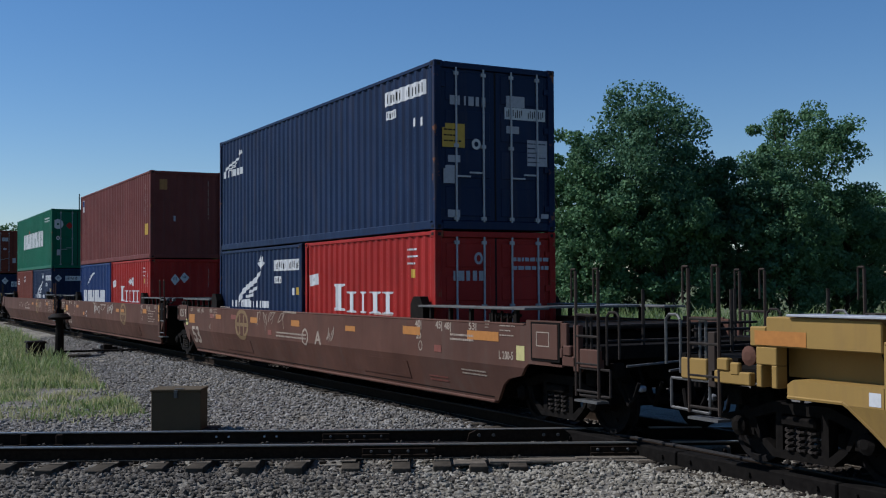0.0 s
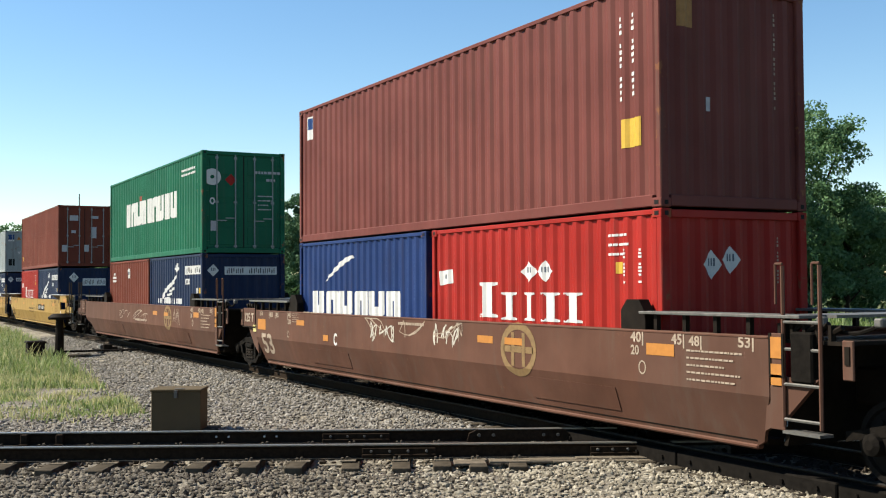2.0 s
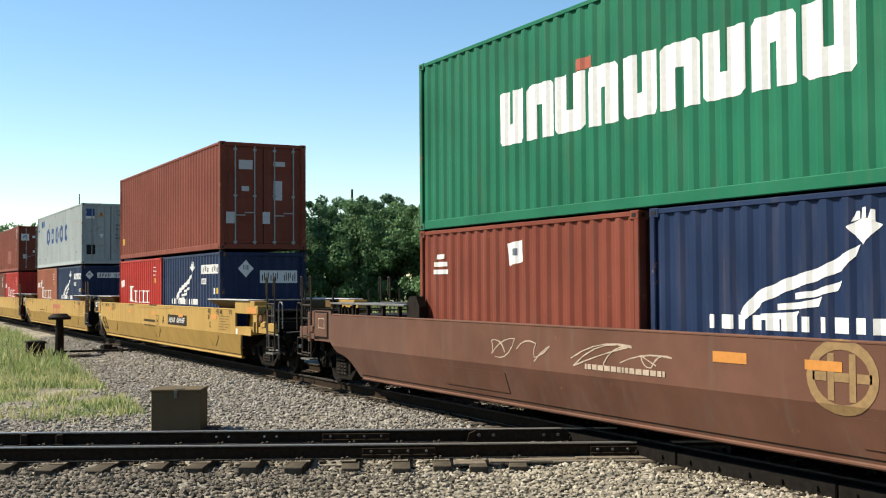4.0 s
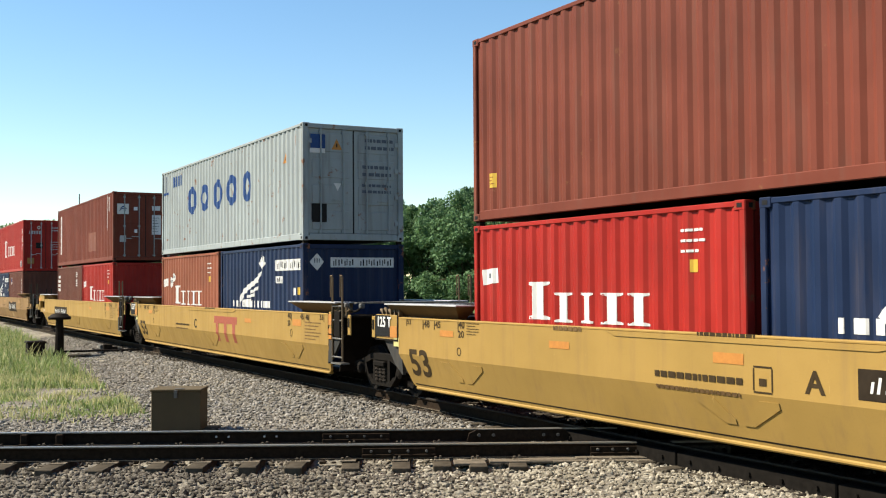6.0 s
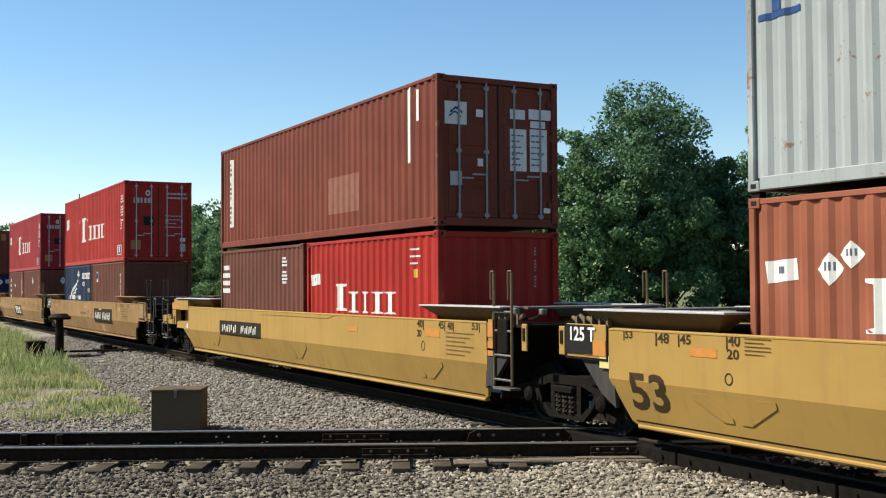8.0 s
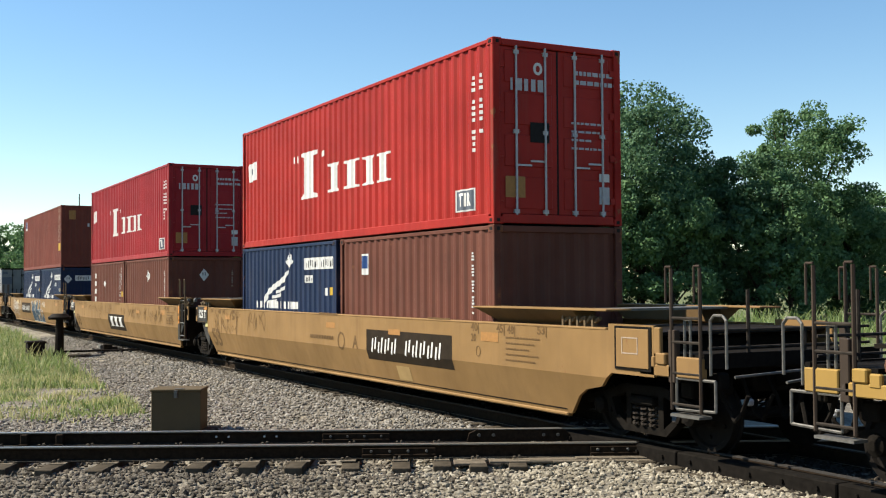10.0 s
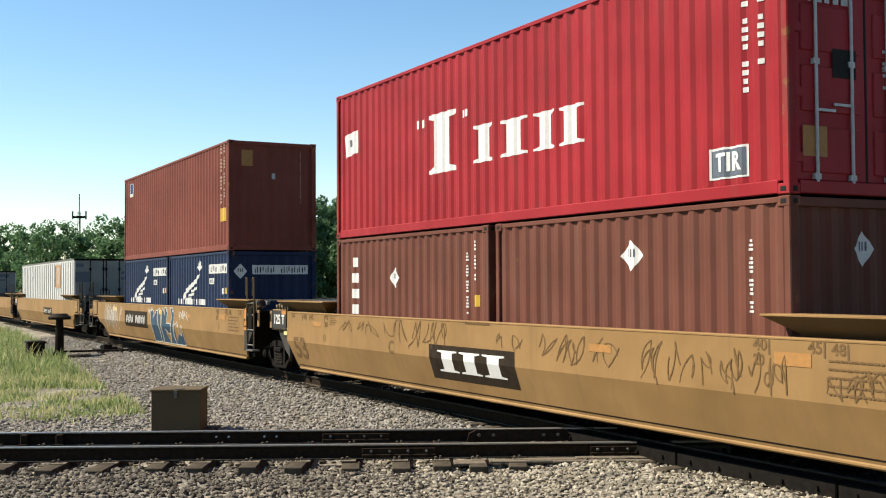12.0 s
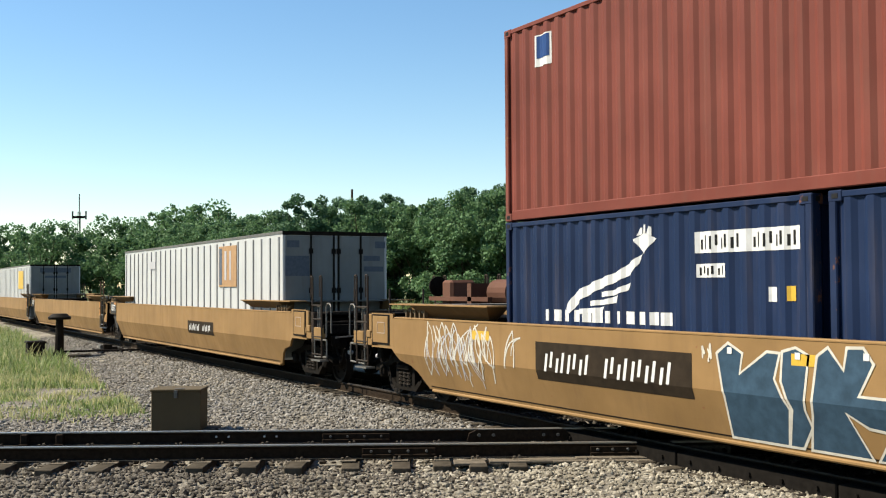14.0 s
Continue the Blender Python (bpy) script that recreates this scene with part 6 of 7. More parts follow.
hoop(b2[0], "side", -0.23, 1.48, 0.74, 0.81, LOGOBLUE)
hoop(b2[0], "side", 1.00, 1.50, 0.86, 0.80, LOGOBLUE)
hoop(b2[0], "side", 2.25, 1.49, 0.64, 0.78, LOGOBLUE)
blocks(b2[0], "side", -4.37, 2.18, 1.03, 0.31, LOGOBLUE, 4)
patch(b2[0], "side", -5.68, 1.89, 0.63, 0.07, LOGOBLUE)
triangle(b2[0], "side", 4.99, 1.92, 0.22, 0.24, ORANGETAG)
column(b2[0], "side", 5.33, 1.80, 0.07, 0.79, FADEDGREY, 10)
column(b2[0], "side", 5.56, 1.89, 0.06, 0.92, FADEDGREY, 10)
patch(b2[0], "end", -0.86, 2.19, 0.35, 0.31, LOGOBLUE)
patch(b2[0], "end", -0.87, 1.98, 0.36, 0.10, WHITE)
sweep(b2[0], "end", -0.85, 2.19, 0.27, 0.23)
triangle(b2[0], "end", -0.41, 2.14, 0.25, 0.24, ORANGETAG)
print_lines(b2[0], "end", 0.64, 2.18, 0.74, 0.33, SLATE, 2)
print_lines(b2[0], "end", 0.58, 1.58, 0.74, 0.33, SLATE, 2)
print_lines(b2[0], "end", 0.57, 1.18, 0.74, 0.28, SLATE, 2)
patch(b2[0], "end", -0.83, 0.61, 0.36, 0.41, BLACK)
triangle_down(b2[0], "end", -0.39, 1.19, 0.18, 0.17, WHITE)
# flag and white blocks of the small box
flag(b2[1], "side", -2.58, 1.80, 0.48, 0.29)
blocks(b2[1], "side", -0.02, 1.38, 2.79, 0.49, WHITE, 5)
print_lines(b2[1], "side", 2.19, 2.17, 0.58, 0.37, WHITE, 3)
patch(b2[1], "side", 2.14, 1.87, 0.12, 0.15, YELLOWTAG)
diamond(b2[1], "side", -1.90, 1.80, 0.36, 0.34)
diamond(b2[1], "side", -1.62, 1.94, 0.32, 0.28)
# white wing and tags of the navy box
wing(b2[2], "side", -0.51, 1.83, 1.97, 1.14)
blocks(b2[2], "side", -0.63, 1.23, 2.83, 0.16, WHITE, 12)
strip(b2[2], "side", 2.03, 2.14, 1.64, 0.25, 9)
strip(b2[2], "side", 1.47, 1.81, 0.49, 0.16, 3)
patch(b2[2], "side", 2.43, 1.54, 0.11, 0.16, WHITE)
patch(b2[2], "side", 2.70, 1.55, 0.11, 0.16, YELLOWTAG)
diamond(b2[2], "end", -0.88, 2.19, 0.34, 0.37)
strip(b2[2], "end", 0.21, 2.18, 1.55, 0.22, 11)
patch(b3[0], "side", -5.32, 1.40, 0.30, 1.75, WHITE)
column(b3[0], "side", -5.32, 1.40, 0.14, 1.6, RUSTRED, 8)
patch(b3[0], "side", 5.05, 1.85, 0.16, 1.35, WHITE)
column(b3[0], "side", 5.05, 1.85, 0.06, 1.20, RUSTRED, 10)
patch(b3[0], "side", 5.39, 2.15, 0.14, 0.55, WHITE)
patch(b3[0], "side", 2.07, 0.84, 1.63, 0.75, PALEPATCH)
patch(b3[0], "end", -0.85, 1.94, 0.43, 0.39, WHITE)
sweep(b3[0], "end", -0.84, 1.98, 0.24, 0.19, LOGOBLUE)
patch(b3[0], "end", -0.38, 1.96, 0.14, 0.13, PAPER)
patch(b3[0], "end", 0.39, 1.99, 0.31, 0.17, PAPER)
patch(b3[0], "end", 0.89, 2.01, 0.54, 0.18, PAPER)
patch(b3[0], "end", 0.81, 1.83, 0.31, 0.12, PAPER)
patch(b3[0], "end", 0.40, 1.36, 0.34, 0.74, PAPER)
patch(b3[0], "end", 0.82, 1.37, 0.36, 0.75, PAPER)
patch(b3[0], "end", -0.37, 1.11, 0.11, 0.13, PAPER)
patch(b3[0], "end", 0.99, 0.31, 0.14, 0.09, PAPER)
patch(b3[0], "end", -0.85, 0.82, 0.23, 0.24, FADEDGREY)
print_lines(b3[0], "end", 0.40, 1.36, 0.28, 0.62, SLATE, 6)
print_lines(b3[0], "end", 0.82, 1.37, 0.30, 0.62, SLATE, 6)
column(b3[1], "side", -2.58, 1.85, 0.63, 0.79, WHITE, 4)
column(b3[1], "side", 1.75, 2.02, 0.55, 0.63, WHITE, 5)
# flag and white blocks of the small box
flag(b3[2], "side", -2.58, 1.80, 0.48, 0.29)
blocks(b3[2], "side", -0.02, 1.38, 2.79, 0.49, WHITE, 5)
print_lines(b3[2], "side", 2.19, 2.17, 0.58, 0.37, WHITE, 3)
patch(b3[2], "side", 2.14, 1.87, 0.12, 0.15, YELLOWTAG)
column(b3[2], "end", 0.75, 1.97, 0.08, 0.73, FADEDWHITE, 8)
# second yellow unit
flag(c1[0], "side", -5.47, 1.87, 0.76, 0.55)
quote(c1[0], "side", -2.44, 1.85, 0.32, 0.14, WHITE)
blocks(c1[0], "side", -1.64, 1.45, 1.16, 1.01, WHITE, 1)
quote(c1[0], "side", -0.86, 1.83, 0.24, 0.12, WHITE)
blocks(c1[0], "side", -0.28, 1.28, 0.70, 0.59, WHITE, 1)
blocks(c1[0], "side", 0.61, 1.27, 0.89, 0.56, WHITE, 1)
blocks(c1[0], "side", 1.46, 1.26, 0.63, 0.55, WHITE, 1)
blocks(c1[0], "side", 2.12, 1.26, 0.69, 0.54, WHITE, 1)
column(c1[0], "side", 5.51, 1.78, 0.13, 1.25, WHITE, 8)
column(c1[0], "side", 5.76, 1.92, 0.12, 0.98, WHITE, 6)
hoop(c1[0], "end", -0.38, 2.46, 0.17, 0.20, WHITE)
blocks(c1[0], "end", -0.60, 2.19, 0.67, 0.19, FADEDGREY, 5)
print_lines(c1[0], "end", 0.75, 2.38, 0.91, 0.30, FADEDGREY, 2)
patch(c1[0], "end", -0.35, 1.45, 0.36, 0.32, BLACK)
patch(c1[0], "end", -0.81, 0.58, 0.36, 0.33, DULLGOLD)
print_lines(c1[0], "end", 0.62, 1.44, 0.74, 0.54, FADEDGREY, 4)
patch(c1[0], "end", 0.89, 0.78, 0.20, 0.13, WHITE)
patch(c1[0], "end", 0.89, 0.49, 0.20, 0.28, FADEDGREY)
flag(c2[0], "side", -5.47, 1.87, 0.76, 0.55)
quote(c2[0], "side", -2.44, 1.85, 0.32, 0.14, WHITE)
blocks(c2[0], "side", -1.64, 1.45, 1.16, 1.01, WHITE, 1)
quote(c2[0], "side", -0.86, 1.83, 0.24, 0.12, WHITE)
blocks(c2[0], "side", -0.28, 1.28, 0.70, 0.59, WHITE, 1)
blocks(c2[0], "side", 0.61, 1.27, 0.89, 0.56, WHITE, 1)
blocks(c2[0], "side", 1.46, 1.26, 0.63, 0.55, WHITE, 1)
blocks(c2[0], "side", 2.12, 1.26, 0.69, 0.54, WHITE, 1)
column(c2[0], "side", 5.51, 1.78, 0.13, 1.25, WHITE, 8)
column(c2[0], "side", 5.76, 1.92, 0.12, 0.98, WHITE, 6)
hoop(c2[0], "end", -0.38, 2.46, 0.17, 0.20, WHITE)
blocks(c2[0], "end", -0.60, 2.19, 0.67, 0.19, FADEDGREY, 5)
print_lines(c2[0], "end", 0.75, 2.38, 0.91, 0.30, FADEDGREY, 2)
patch(c2[0], "end", -0.35, 1.45, 0.36, 0.32, BLACK)
patch(c2[0], "end", -0.81, 0.58, 0.36, 0.33, DULLGOLD)
print_lines(c2[0], "end", 0.62, 1.44, 0.74, 0.54, FADEDGREY, 4)
patch(c2[0], "end", 0.89, 0.78, 0.20, 0.13, WHITE)
patch(c2[0], "end", 0.89, 0.49, 0.20, 0.28, FADEDGREY)
# white wing and tags of the navy box
wing(c1[1], "side", -0.51, 1.83, 1.97, 1.14)
blocks(c1[1], "side", -0.63, 1.23, 2.83, 0.16, WHITE, 12)
strip(c1[1], "side", 2.03, 2.14, 1.64, 0.25, 9)
strip(c1[1], "side", 1.47, 1.81, 0.49, 0.16, 3)
patch(c1[1], "side", 2.43, 1.54, 0.11, 0.16, WHITE)
patch(c1[1], "side", 2.70, 1.55, 0.11, 0.16, YELLOWTAG)
column(c2[1], "side", -2.11, 1.66, 0.36, 1.22, WHITE, 4)
diamond(c2[1], "side", -0.36, 1.80, 0.38, 0.38)
column(c2[1], "side", 2.34, 1.69, 0.10, 1.00, WHITE, 12)
column(c2[1], "side", 2.60, 2.05, 0.08, 0.65, WHITE, 7)
patch(c2[1], "side", 2.64, 1.41, 0.12, 0.18, YELLOWTAG)
diamond(c2[2], "side", 0.30, 2.02, 0.44, 0.40)
column(c2[2], "side", 2.41, 1.74, 0.09, 0.83, WHITE, 10)
diamond(c2[2], "end", -0.09, 2.03, 0.31, 0.39)
column(c2[2], "end", 0.82, 1.92, 0.08, 0.52, FADEDWHITE, 6)
column(c1[2], "side", 2.34, 1.69, 0.10, 1.00, WHITE, 12)
patch(c1[2], "side", -1.84, 2.11, 0.26, 0.24, LOGOBLUE)
sweep(c1[2], "side", -1.84, 2.11, 0.20, 0.21)
column(c3[0], "side", 5.46, 2.05, 0.13, 1.61, FADEDWHITE, 10)
column(c3[0], "side", 5.74, 2.12, 0.10, 1.44, FADEDWHITE, 10)
patch(c3[0], "side", 5.63, 0.96, 0.42, 0.35, YELLOWTAG)
patch(c3[0], "side", -5.13, 2.48, 0.31, 0.32, LOGOBLUE)
sweep(c3[0], "side", -5.12, 2.48, 0.26, 0.26)
patch(c3[0], "end", -0.71, 2.44, 0.30, 0.42, DULLGOLD)
column(c3[0], "end", 0.79, 1.98, 0.05, 1.42, FADEDWHITE, 12)
patch(c3[0], "end", 0.02, 1.98, 0.09, 0.15, FADEDGREY)
# white wing and tags of the navy box
wing(c3[1], "side", -0.51, 1.83, 1.97, 1.14)
blocks(c3[1], "side", -0.63, 1.23, 2.83, 0.16, WHITE, 12)
strip(c3[1], "side", 2.03, 2.14, 1.64, 0.25, 9)
strip(c3[1], "side", 1.47, 1.81, 0.49, 0.16, 3)
patch(c3[1], "side", 2.43, 1.54, 0.11, 0.16, WHITE)
patch(c3[1], "side", 2.70, 1.55, 0.11, 0.16, YELLOWTAG)
# white wing and tags of the navy box
wing(c3[2], "side", -0.51, 1.83, 1.97, 1.14)
blocks(c3[2], "side", -0.63, 1.23, 2.83, 0.16, WHITE, 12)
strip(c3[2], "side", 2.03, 2.14, 1.64, 0.25, 9)
strip(c3[2], "side", 1.47, 1.81, 0.49, 0.16, 3)
patch(c3[2], "side", 2.43, 1.54, 0.11, 0.16, WHITE)
patch(c3[2], "side", 2.70, 1.55, 0.11, 0.16, YELLOWTAG)
diamond(c3[2], "end", -0.89, 2.06, 0.38, 0.39)
strip(c3[2], "end", 0.21, 2.10, 1.56, 0.24, 10)
# marks on the well cars
label(b1_car, "car", -7.55, 0.68, 0.72, 0.46, "53", DARKMARK)
label(b1_car, "car", -7.90, 1.39, 0.32, 0.09, "|53", DARKMARK)
label(b1_car, "car", -7.25, 1.37, 0.30, 0.12, "|48", DARKMARK)
label(b1_car, "car", -6.85, 1.37, 0.24, 0.11, "|45", DARKMARK)
label(b1_car, "car", -6.05, 1.39, 0.22, 0.13, "|40", DARKMARK)
label(b1_car, "car", -6.05, 1.24, 0.20, 0.11, "20", DARKMARK)
patch(b1_car, "car", -6.53, 1.24, 0.45, 0.10, ORANGETAG)
print_lines(b1_car, "car", -5.62, 1.34, 0.49, 0.21, DARKMARK, 5)
hoop(b1_car, "car", -6.12, 0.97, 0.13, 0.14, DARKMARK)
patch(b1_car, "car", -8.39, 1.03, 0.21, 0.16, CREAM)
label(b1_car, "car", 7.97, 1.38, 0.24, 0.12, "53|", DARKMARK)
label(b1_car, "car", 7.16, 1.36, 0.22, 0.12, "48|", DARKMARK)
label(b1_car, "car", 6.86, 1.37, 0.23, 0.13, "45|", DARKMARK)
label(b1_car, "car", 6.10, 1.37, 0.25, 0.13, "40|", DARKMARK)
label(b1_car, "car", 6.05, 1.21, 0.16, 0.12, "20", DARKMARK)
patch(b1_car, "car", 6.53, 1.24, 0.51, 0.14, ORANGETAG)
print_lines(b1_car, "car", 7.54, 1.09, 1.07, 0.41, FADED, 6)
hoop(b1_car, "car", 6.19, 1.01, 0.14, 0.17, DARKMARK)
patch(b1_car, "car", 3.22, 1.20, 0.48, 0.10, ORANGETAG)
label(b2_car, "car", -7.55, 0.68, 0.72, 0.46, "53", DARKMARK)
label(b2_car, "car", -7.90, 1.39, 0.32, 0.09, "|53", DARKMARK)
label(b2_car, "car", -7.25, 1.37, 0.30, 0.12, "|48", DARKMARK)
label(b2_car, "car", -6.85, 1.37, 0.24, 0.11, "|45", DARKMARK)
label(b2_car, "car", -6.05, 1.39, 0.22, 0.13, "|40", DARKMARK)
label(b2_car, "car", -6.05, 1.24, 0.20, 0.11, "20", DARKMARK)
patch(b2_car, "car", -6.53, 1.24, 0.45, 0.10, ORANGETAG)
print_lines(b2_car, "car", -5.62, 1.34, 0.49, 0.21, DARKMARK, 5)
hoop(b2_car, "car", -6.12, 0.97, 0.13, 0.14, DARKMARK)
patch(b2_car, "car", -8.39, 1.03, 0.21, 0.16, CREAM)
label(b2_car, "car", 7.97, 1.38, 0.24, 0.12, "53|", DARKMARK)
label(b2_car, "car", 7.16, 1.36, 0.22, 0.12, "48|", DARKMARK)
label(b2_car, "car", 6.86, 1.37, 0.23, 0.13, "45|", DARKMARK)
label(b2_car, "car", 6.10, 1.37, 0.25, 0.13, "40|", DARKMARK)
label(b2_car, "car", 6.05, 1.21, 0.16, 0.12, "20", DARKMARK)
patch(b2_car, "car", 6.53, 1.24, 0.51, 0.14, ORANGETAG)
print_lines(b2_car, "car", 7.54, 1.09, 1.07, 0.41, FADED, 6)
hoop(b2_car, "car", 6.19, 1.01, 0.14, 0.17, DARKMARK)
patch(b2_car, "car", 3.22, 1.20, 0.48, 0.10, ORANGETAG)
label(b3_car, "car", 7.97, 1.38, 0.24, 0.12, "53|", DARKMARK)
label(b3_car, "car", 7.16, 1.36, 0.22, 0.12, "48|", DARKMARK)
label(b3_car, "car", 6.86, 1.37, 0.23, 0.13, "45|", DARKMARK)
label(b3_car, "car", 6.10, 1.37, 0.25, 0.13, "40|", DARKMARK)
label(b3_car, "car", 6.05, 1.21, 0.16, 0.12, "20", DARKMARK)
patch(b3_car, "car", 6.53, 1.24, 0.51, 0.14, ORANGETAG)
print_lines(b3_car, "car", 7.54, 1.09, 1.07, 0.41, FADED, 6)
hoop(b3_car, "car", 6.19, 1.01, 0.14, 0.17, DARKMARK)
patch(b3_car, "car", 3.22, 1.20, 0.48, 0.10, ORANGETAG)
label(c1_car, "car", -7.55, 0.68, 0.72, 0.46, "53", FADED)
label(c1_car, "car", -7.90, 1.39, 0.32, 0.09, "|53", FADED)
label(c1_car, "car", -7.25, 1.37, 0.30, 0.12, "|48", FADED)
label(c1_car, "car", -6.85, 1.37, 0.24, 0.11, "|45", FADED)
label(c1_car, "car", -6.05, 1.39, 0.22, 0.13, "|40", FADED)
label(c1_car, "car", -6.05, 1.24, 0.20, 0.11, "20", FADED)
patch(c1_car, "car", -6.53, 1.24, 0.45, 0.10, DULLGOLD)
print_lines(c1_car, "car", -5.62, 1.34, 0.49, 0.21, FADED, 5)
hoop(c1_car, "car", -6.12, 0.97, 0.13, 0.14, FADED)
patch(c1_car, "car", -8.39, 1.03, 0.21, 0.16, CREAM)
label(c1_car, "car", 7.97, 1.38, 0.24, 0.12, "53|", FADED)
label(c1_car, "car", 7.16, 1.36, 0.22, 0.12, "48|", FADED)
label(c1_car, "car", 6.86, 1.37, 0.23, 0.13, "45|", FADED)
label(c1_car, "car", 6.10, 1.37, 0.25, 0.13, "40|", FADED)
label(c1_car, "car", 6.05, 1.21, 0.16, 0.12, "20", FADED)
patch(c1_car, "car", 6.53, 1.24, 0.51, 0.14, DULLGOLD)
print_lines(c1_car, "car", 7.54, 1.09, 1.07, 0.41, FADED, 5)
hoop(c1_car, "car", 6.19, 1.01, 0.14, 0.17, FADED)
patch(c1_car, "car", 3.22, 1.20, 0.48, 0.10, DULLGOLD)
label(c2_car, "car", -7.55, 0.68, 0.72, 0.46, "53", FADED)
label(c2_car, "car", -7.90, 1.39, 0.32, 0.09, "|53", FADED)
label(c2_car, "car", -7.25, 1.37, 0.30, 0.12, "|48", FADED)
label(c2_car, "car", -6.85, 1.37, 0.24, 0.11, "|45", FADED)
label(c2_car, "car", -6.05, 1.39, 0.22, 0.13, "|40", FADED)
label(c2_car, "car", -6.05, 1.24, 0.20, 0.11, "20", FADED)
patch(c2_car, "car", -6.53, 1.24, 0.45, 0.10, DULLGOLD)
print_lines(c2_car, "car", -5.62, 1.34, 0.49, 0.21, FADED, 5)
hoop(c2_car, "car", -6.12, 0.97, 0.13, 0.14, FADED)
patch(c2_car, "car", -8.39, 1.03, 0.21, 0.16, CREAM)
label(c2_car, "car", 7.97, 1.38, 0.24, 0.12, "53|", FADED)
label(c2_car, "car", 7.16, 1.36, 0.22, 0.12, "48|", FADED)
label(c2_car, "car", 6.86, 1.37, 0.23, 0.13, "45|", FADED)
label(c2_car, "car", 6.10, 1.37, 0.25, 0.13, "40|", FADED)
label(c2_car, "car", 6.05, 1.21, 0.16, 0.12, "20", FADED)
patch(c2_car, "car", 6.53, 1.24, 0.51, 0.14, DULLGOLD)
print_lines(c2_car, "car", 7.54, 1.09, 1.07, 0.41, FADED, 5)
hoop(c2_car, "car", 6.19, 1.01, 0.14, 0.17, FADED)
patch(c2_car, "car", 3.22, 1.20, 0.48, 0.10, DULLGOLD)
label(c3_car, "car", 7.97, 1.38, 0.24, 0.12, "53|", FADED)
label(c3_car, "car", 7.16, 1.36, 0.22, 0.12, "48|", FADED)
label(c3_car, "car", 6.86, 1.37, 0.23, 0.13, "45|", FADED)
label(c3_car, "car", 6.10, 1.37, 0.25, 0.13, "40|", FADED)
label(c3_car, "car", 6.05, 1.21, 0.16, 0.12, "20", FADED)
patch(c3_car, "car", 6.53, 1.24, 0.51, 0.14, DULLGOLD)
print_lines(c3_car, "car", 7.54, 1.09, 1.07, 0.41, FADED, 5)
hoop(c3_car, "car", 6.19, 1.01, 0.14, 0.17, FADED)
patch(c3_car, "car", 3.22, 1.20, 0.48, 0.10, DULLGOLD)
patch(a2[0], "side", -5.57, 2.45, 0.40, 0.49, WHITE)
patch(b2[0], "side", -5.72, 2.18, 0.15, 0.50, LOGOBLUE)
patch(c1[0], "side", 5.22, 0.42, 0.62, 0.36, WHITE)
patch(c1[0], "side", 5.22, 0.42, 0.56, 0.31, SLATE)
label(c1[0], "side", 5.22, 0.42, 0.44, 0.22, "TIR", WHITE)
patch(c2[0], "side", 5.22, 0.42, 0.62, 0.36, WHITE)
patch(c2[0], "side", 5.22, 0.42, 0.56, 0.31, SLATE)
label(c2[0], "side", 5.22, 0.42, 0.44, 0.22, "TIR", WHITE)
patch(c1[2], "side", -1.84, 2.07, 0.34, 0.40, WHITE)
patch(c3[0], "side", -5.13, 2.43, 0.39, 0.46, WHITE)
label(a1_car, "car", -7.55, 0.68, 0.72, 0.46, "53", FADEDWHITE)
label(a1_car, "car", -7.90, 1.39, 0.32, 0.09, "|53", FADEDWHITE)
label(a1_car, "car", -7.25, 1.37, 0.30, 0.12, "|48", FADEDWHITE)
label(a1_car, "car", -6.85, 1.37, 0.24, 0.11, "|45", FADEDWHITE)
label(a1_car, "car", -6.05, 1.39, 0.22, 0.13, "|40", FADEDWHITE)
label(a1_car, "car", -6.05, 1.24, 0.20, 0.11, "20", FADEDWHITE)
patch(a1_car, "car", -7.88, 1.14, 0.54, 0.24, ORANGETAG)
patch(a1_car, "car", -5.38, 1.24, 0.45, 0.11, ORANGETAG)
print_lines(a1_car, "car", -5.62, 1.34, 0.49, 0.21, FADEDWHITE, 5)
hoop(a1_car, "car", -6.12, 0.97, 0.13, 0.14, FADEDWHITE)
patch(a1_car, "car", -8.39, 1.03, 0.21, 0.16, CREAM)
label(a1_car, "car", 6.12, 1.17, 0.20, 0.11, "20", FADEDWHITE)
label(a1_car, "car", 7.97, 1.38, 0.24, 0.12, "53|", FADEDWHITE)
label(a1_car, "car", 7.16, 1.36, 0.22, 0.12, "48|", FADEDWHITE)
label(a1_car, "car", 6.86, 1.37, 0.23, 0.13, "45|", FADEDWHITE)
label(a1_car, "car", 6.12, 1.37, 0.23, 0.13, "40|", FADEDWHITE)
hoop(a1_car, "car", 6.19, 1.01, 0.14, 0.17, FADEDWHITE)
patch(a1_car, "car", 3.22, 1.20, 0.48, 0.10, ORANGETAG)
label(a2_car, "car", -7.55, 0.68, 0.72, 0.46, "53", FADEDWHITE)
label(a2_car, "car", -7.90, 1.39, 0.32, 0.09, "|53", FADEDWHITE)
label(a2_car, "car", -7.25, 1.37, 0.30, 0.12, "|48", FADEDWHITE)
label(a2_car, "car", -6.85, 1.37, 0.24, 0.11, "|45", FADEDWHITE)
label(a2_car, "car", -6.05, 1.39, 0.22, 0.13, "|40", FADEDWHITE)
label(a2_car, "car", -6.05, 1.24, 0.20, 0.11, "20", FADEDWHITE)
patch(a2_car, "car", -7.88, 1.14, 0.54, 0.24, ORANGETAG)
patch(a2_car, "car", -5.38, 1.24, 0.45, 0.11, ORANGETAG)
print_lines(a2_car, "car", -5.62, 1.34, 0.49, 0.21, FADEDWHITE, 5)
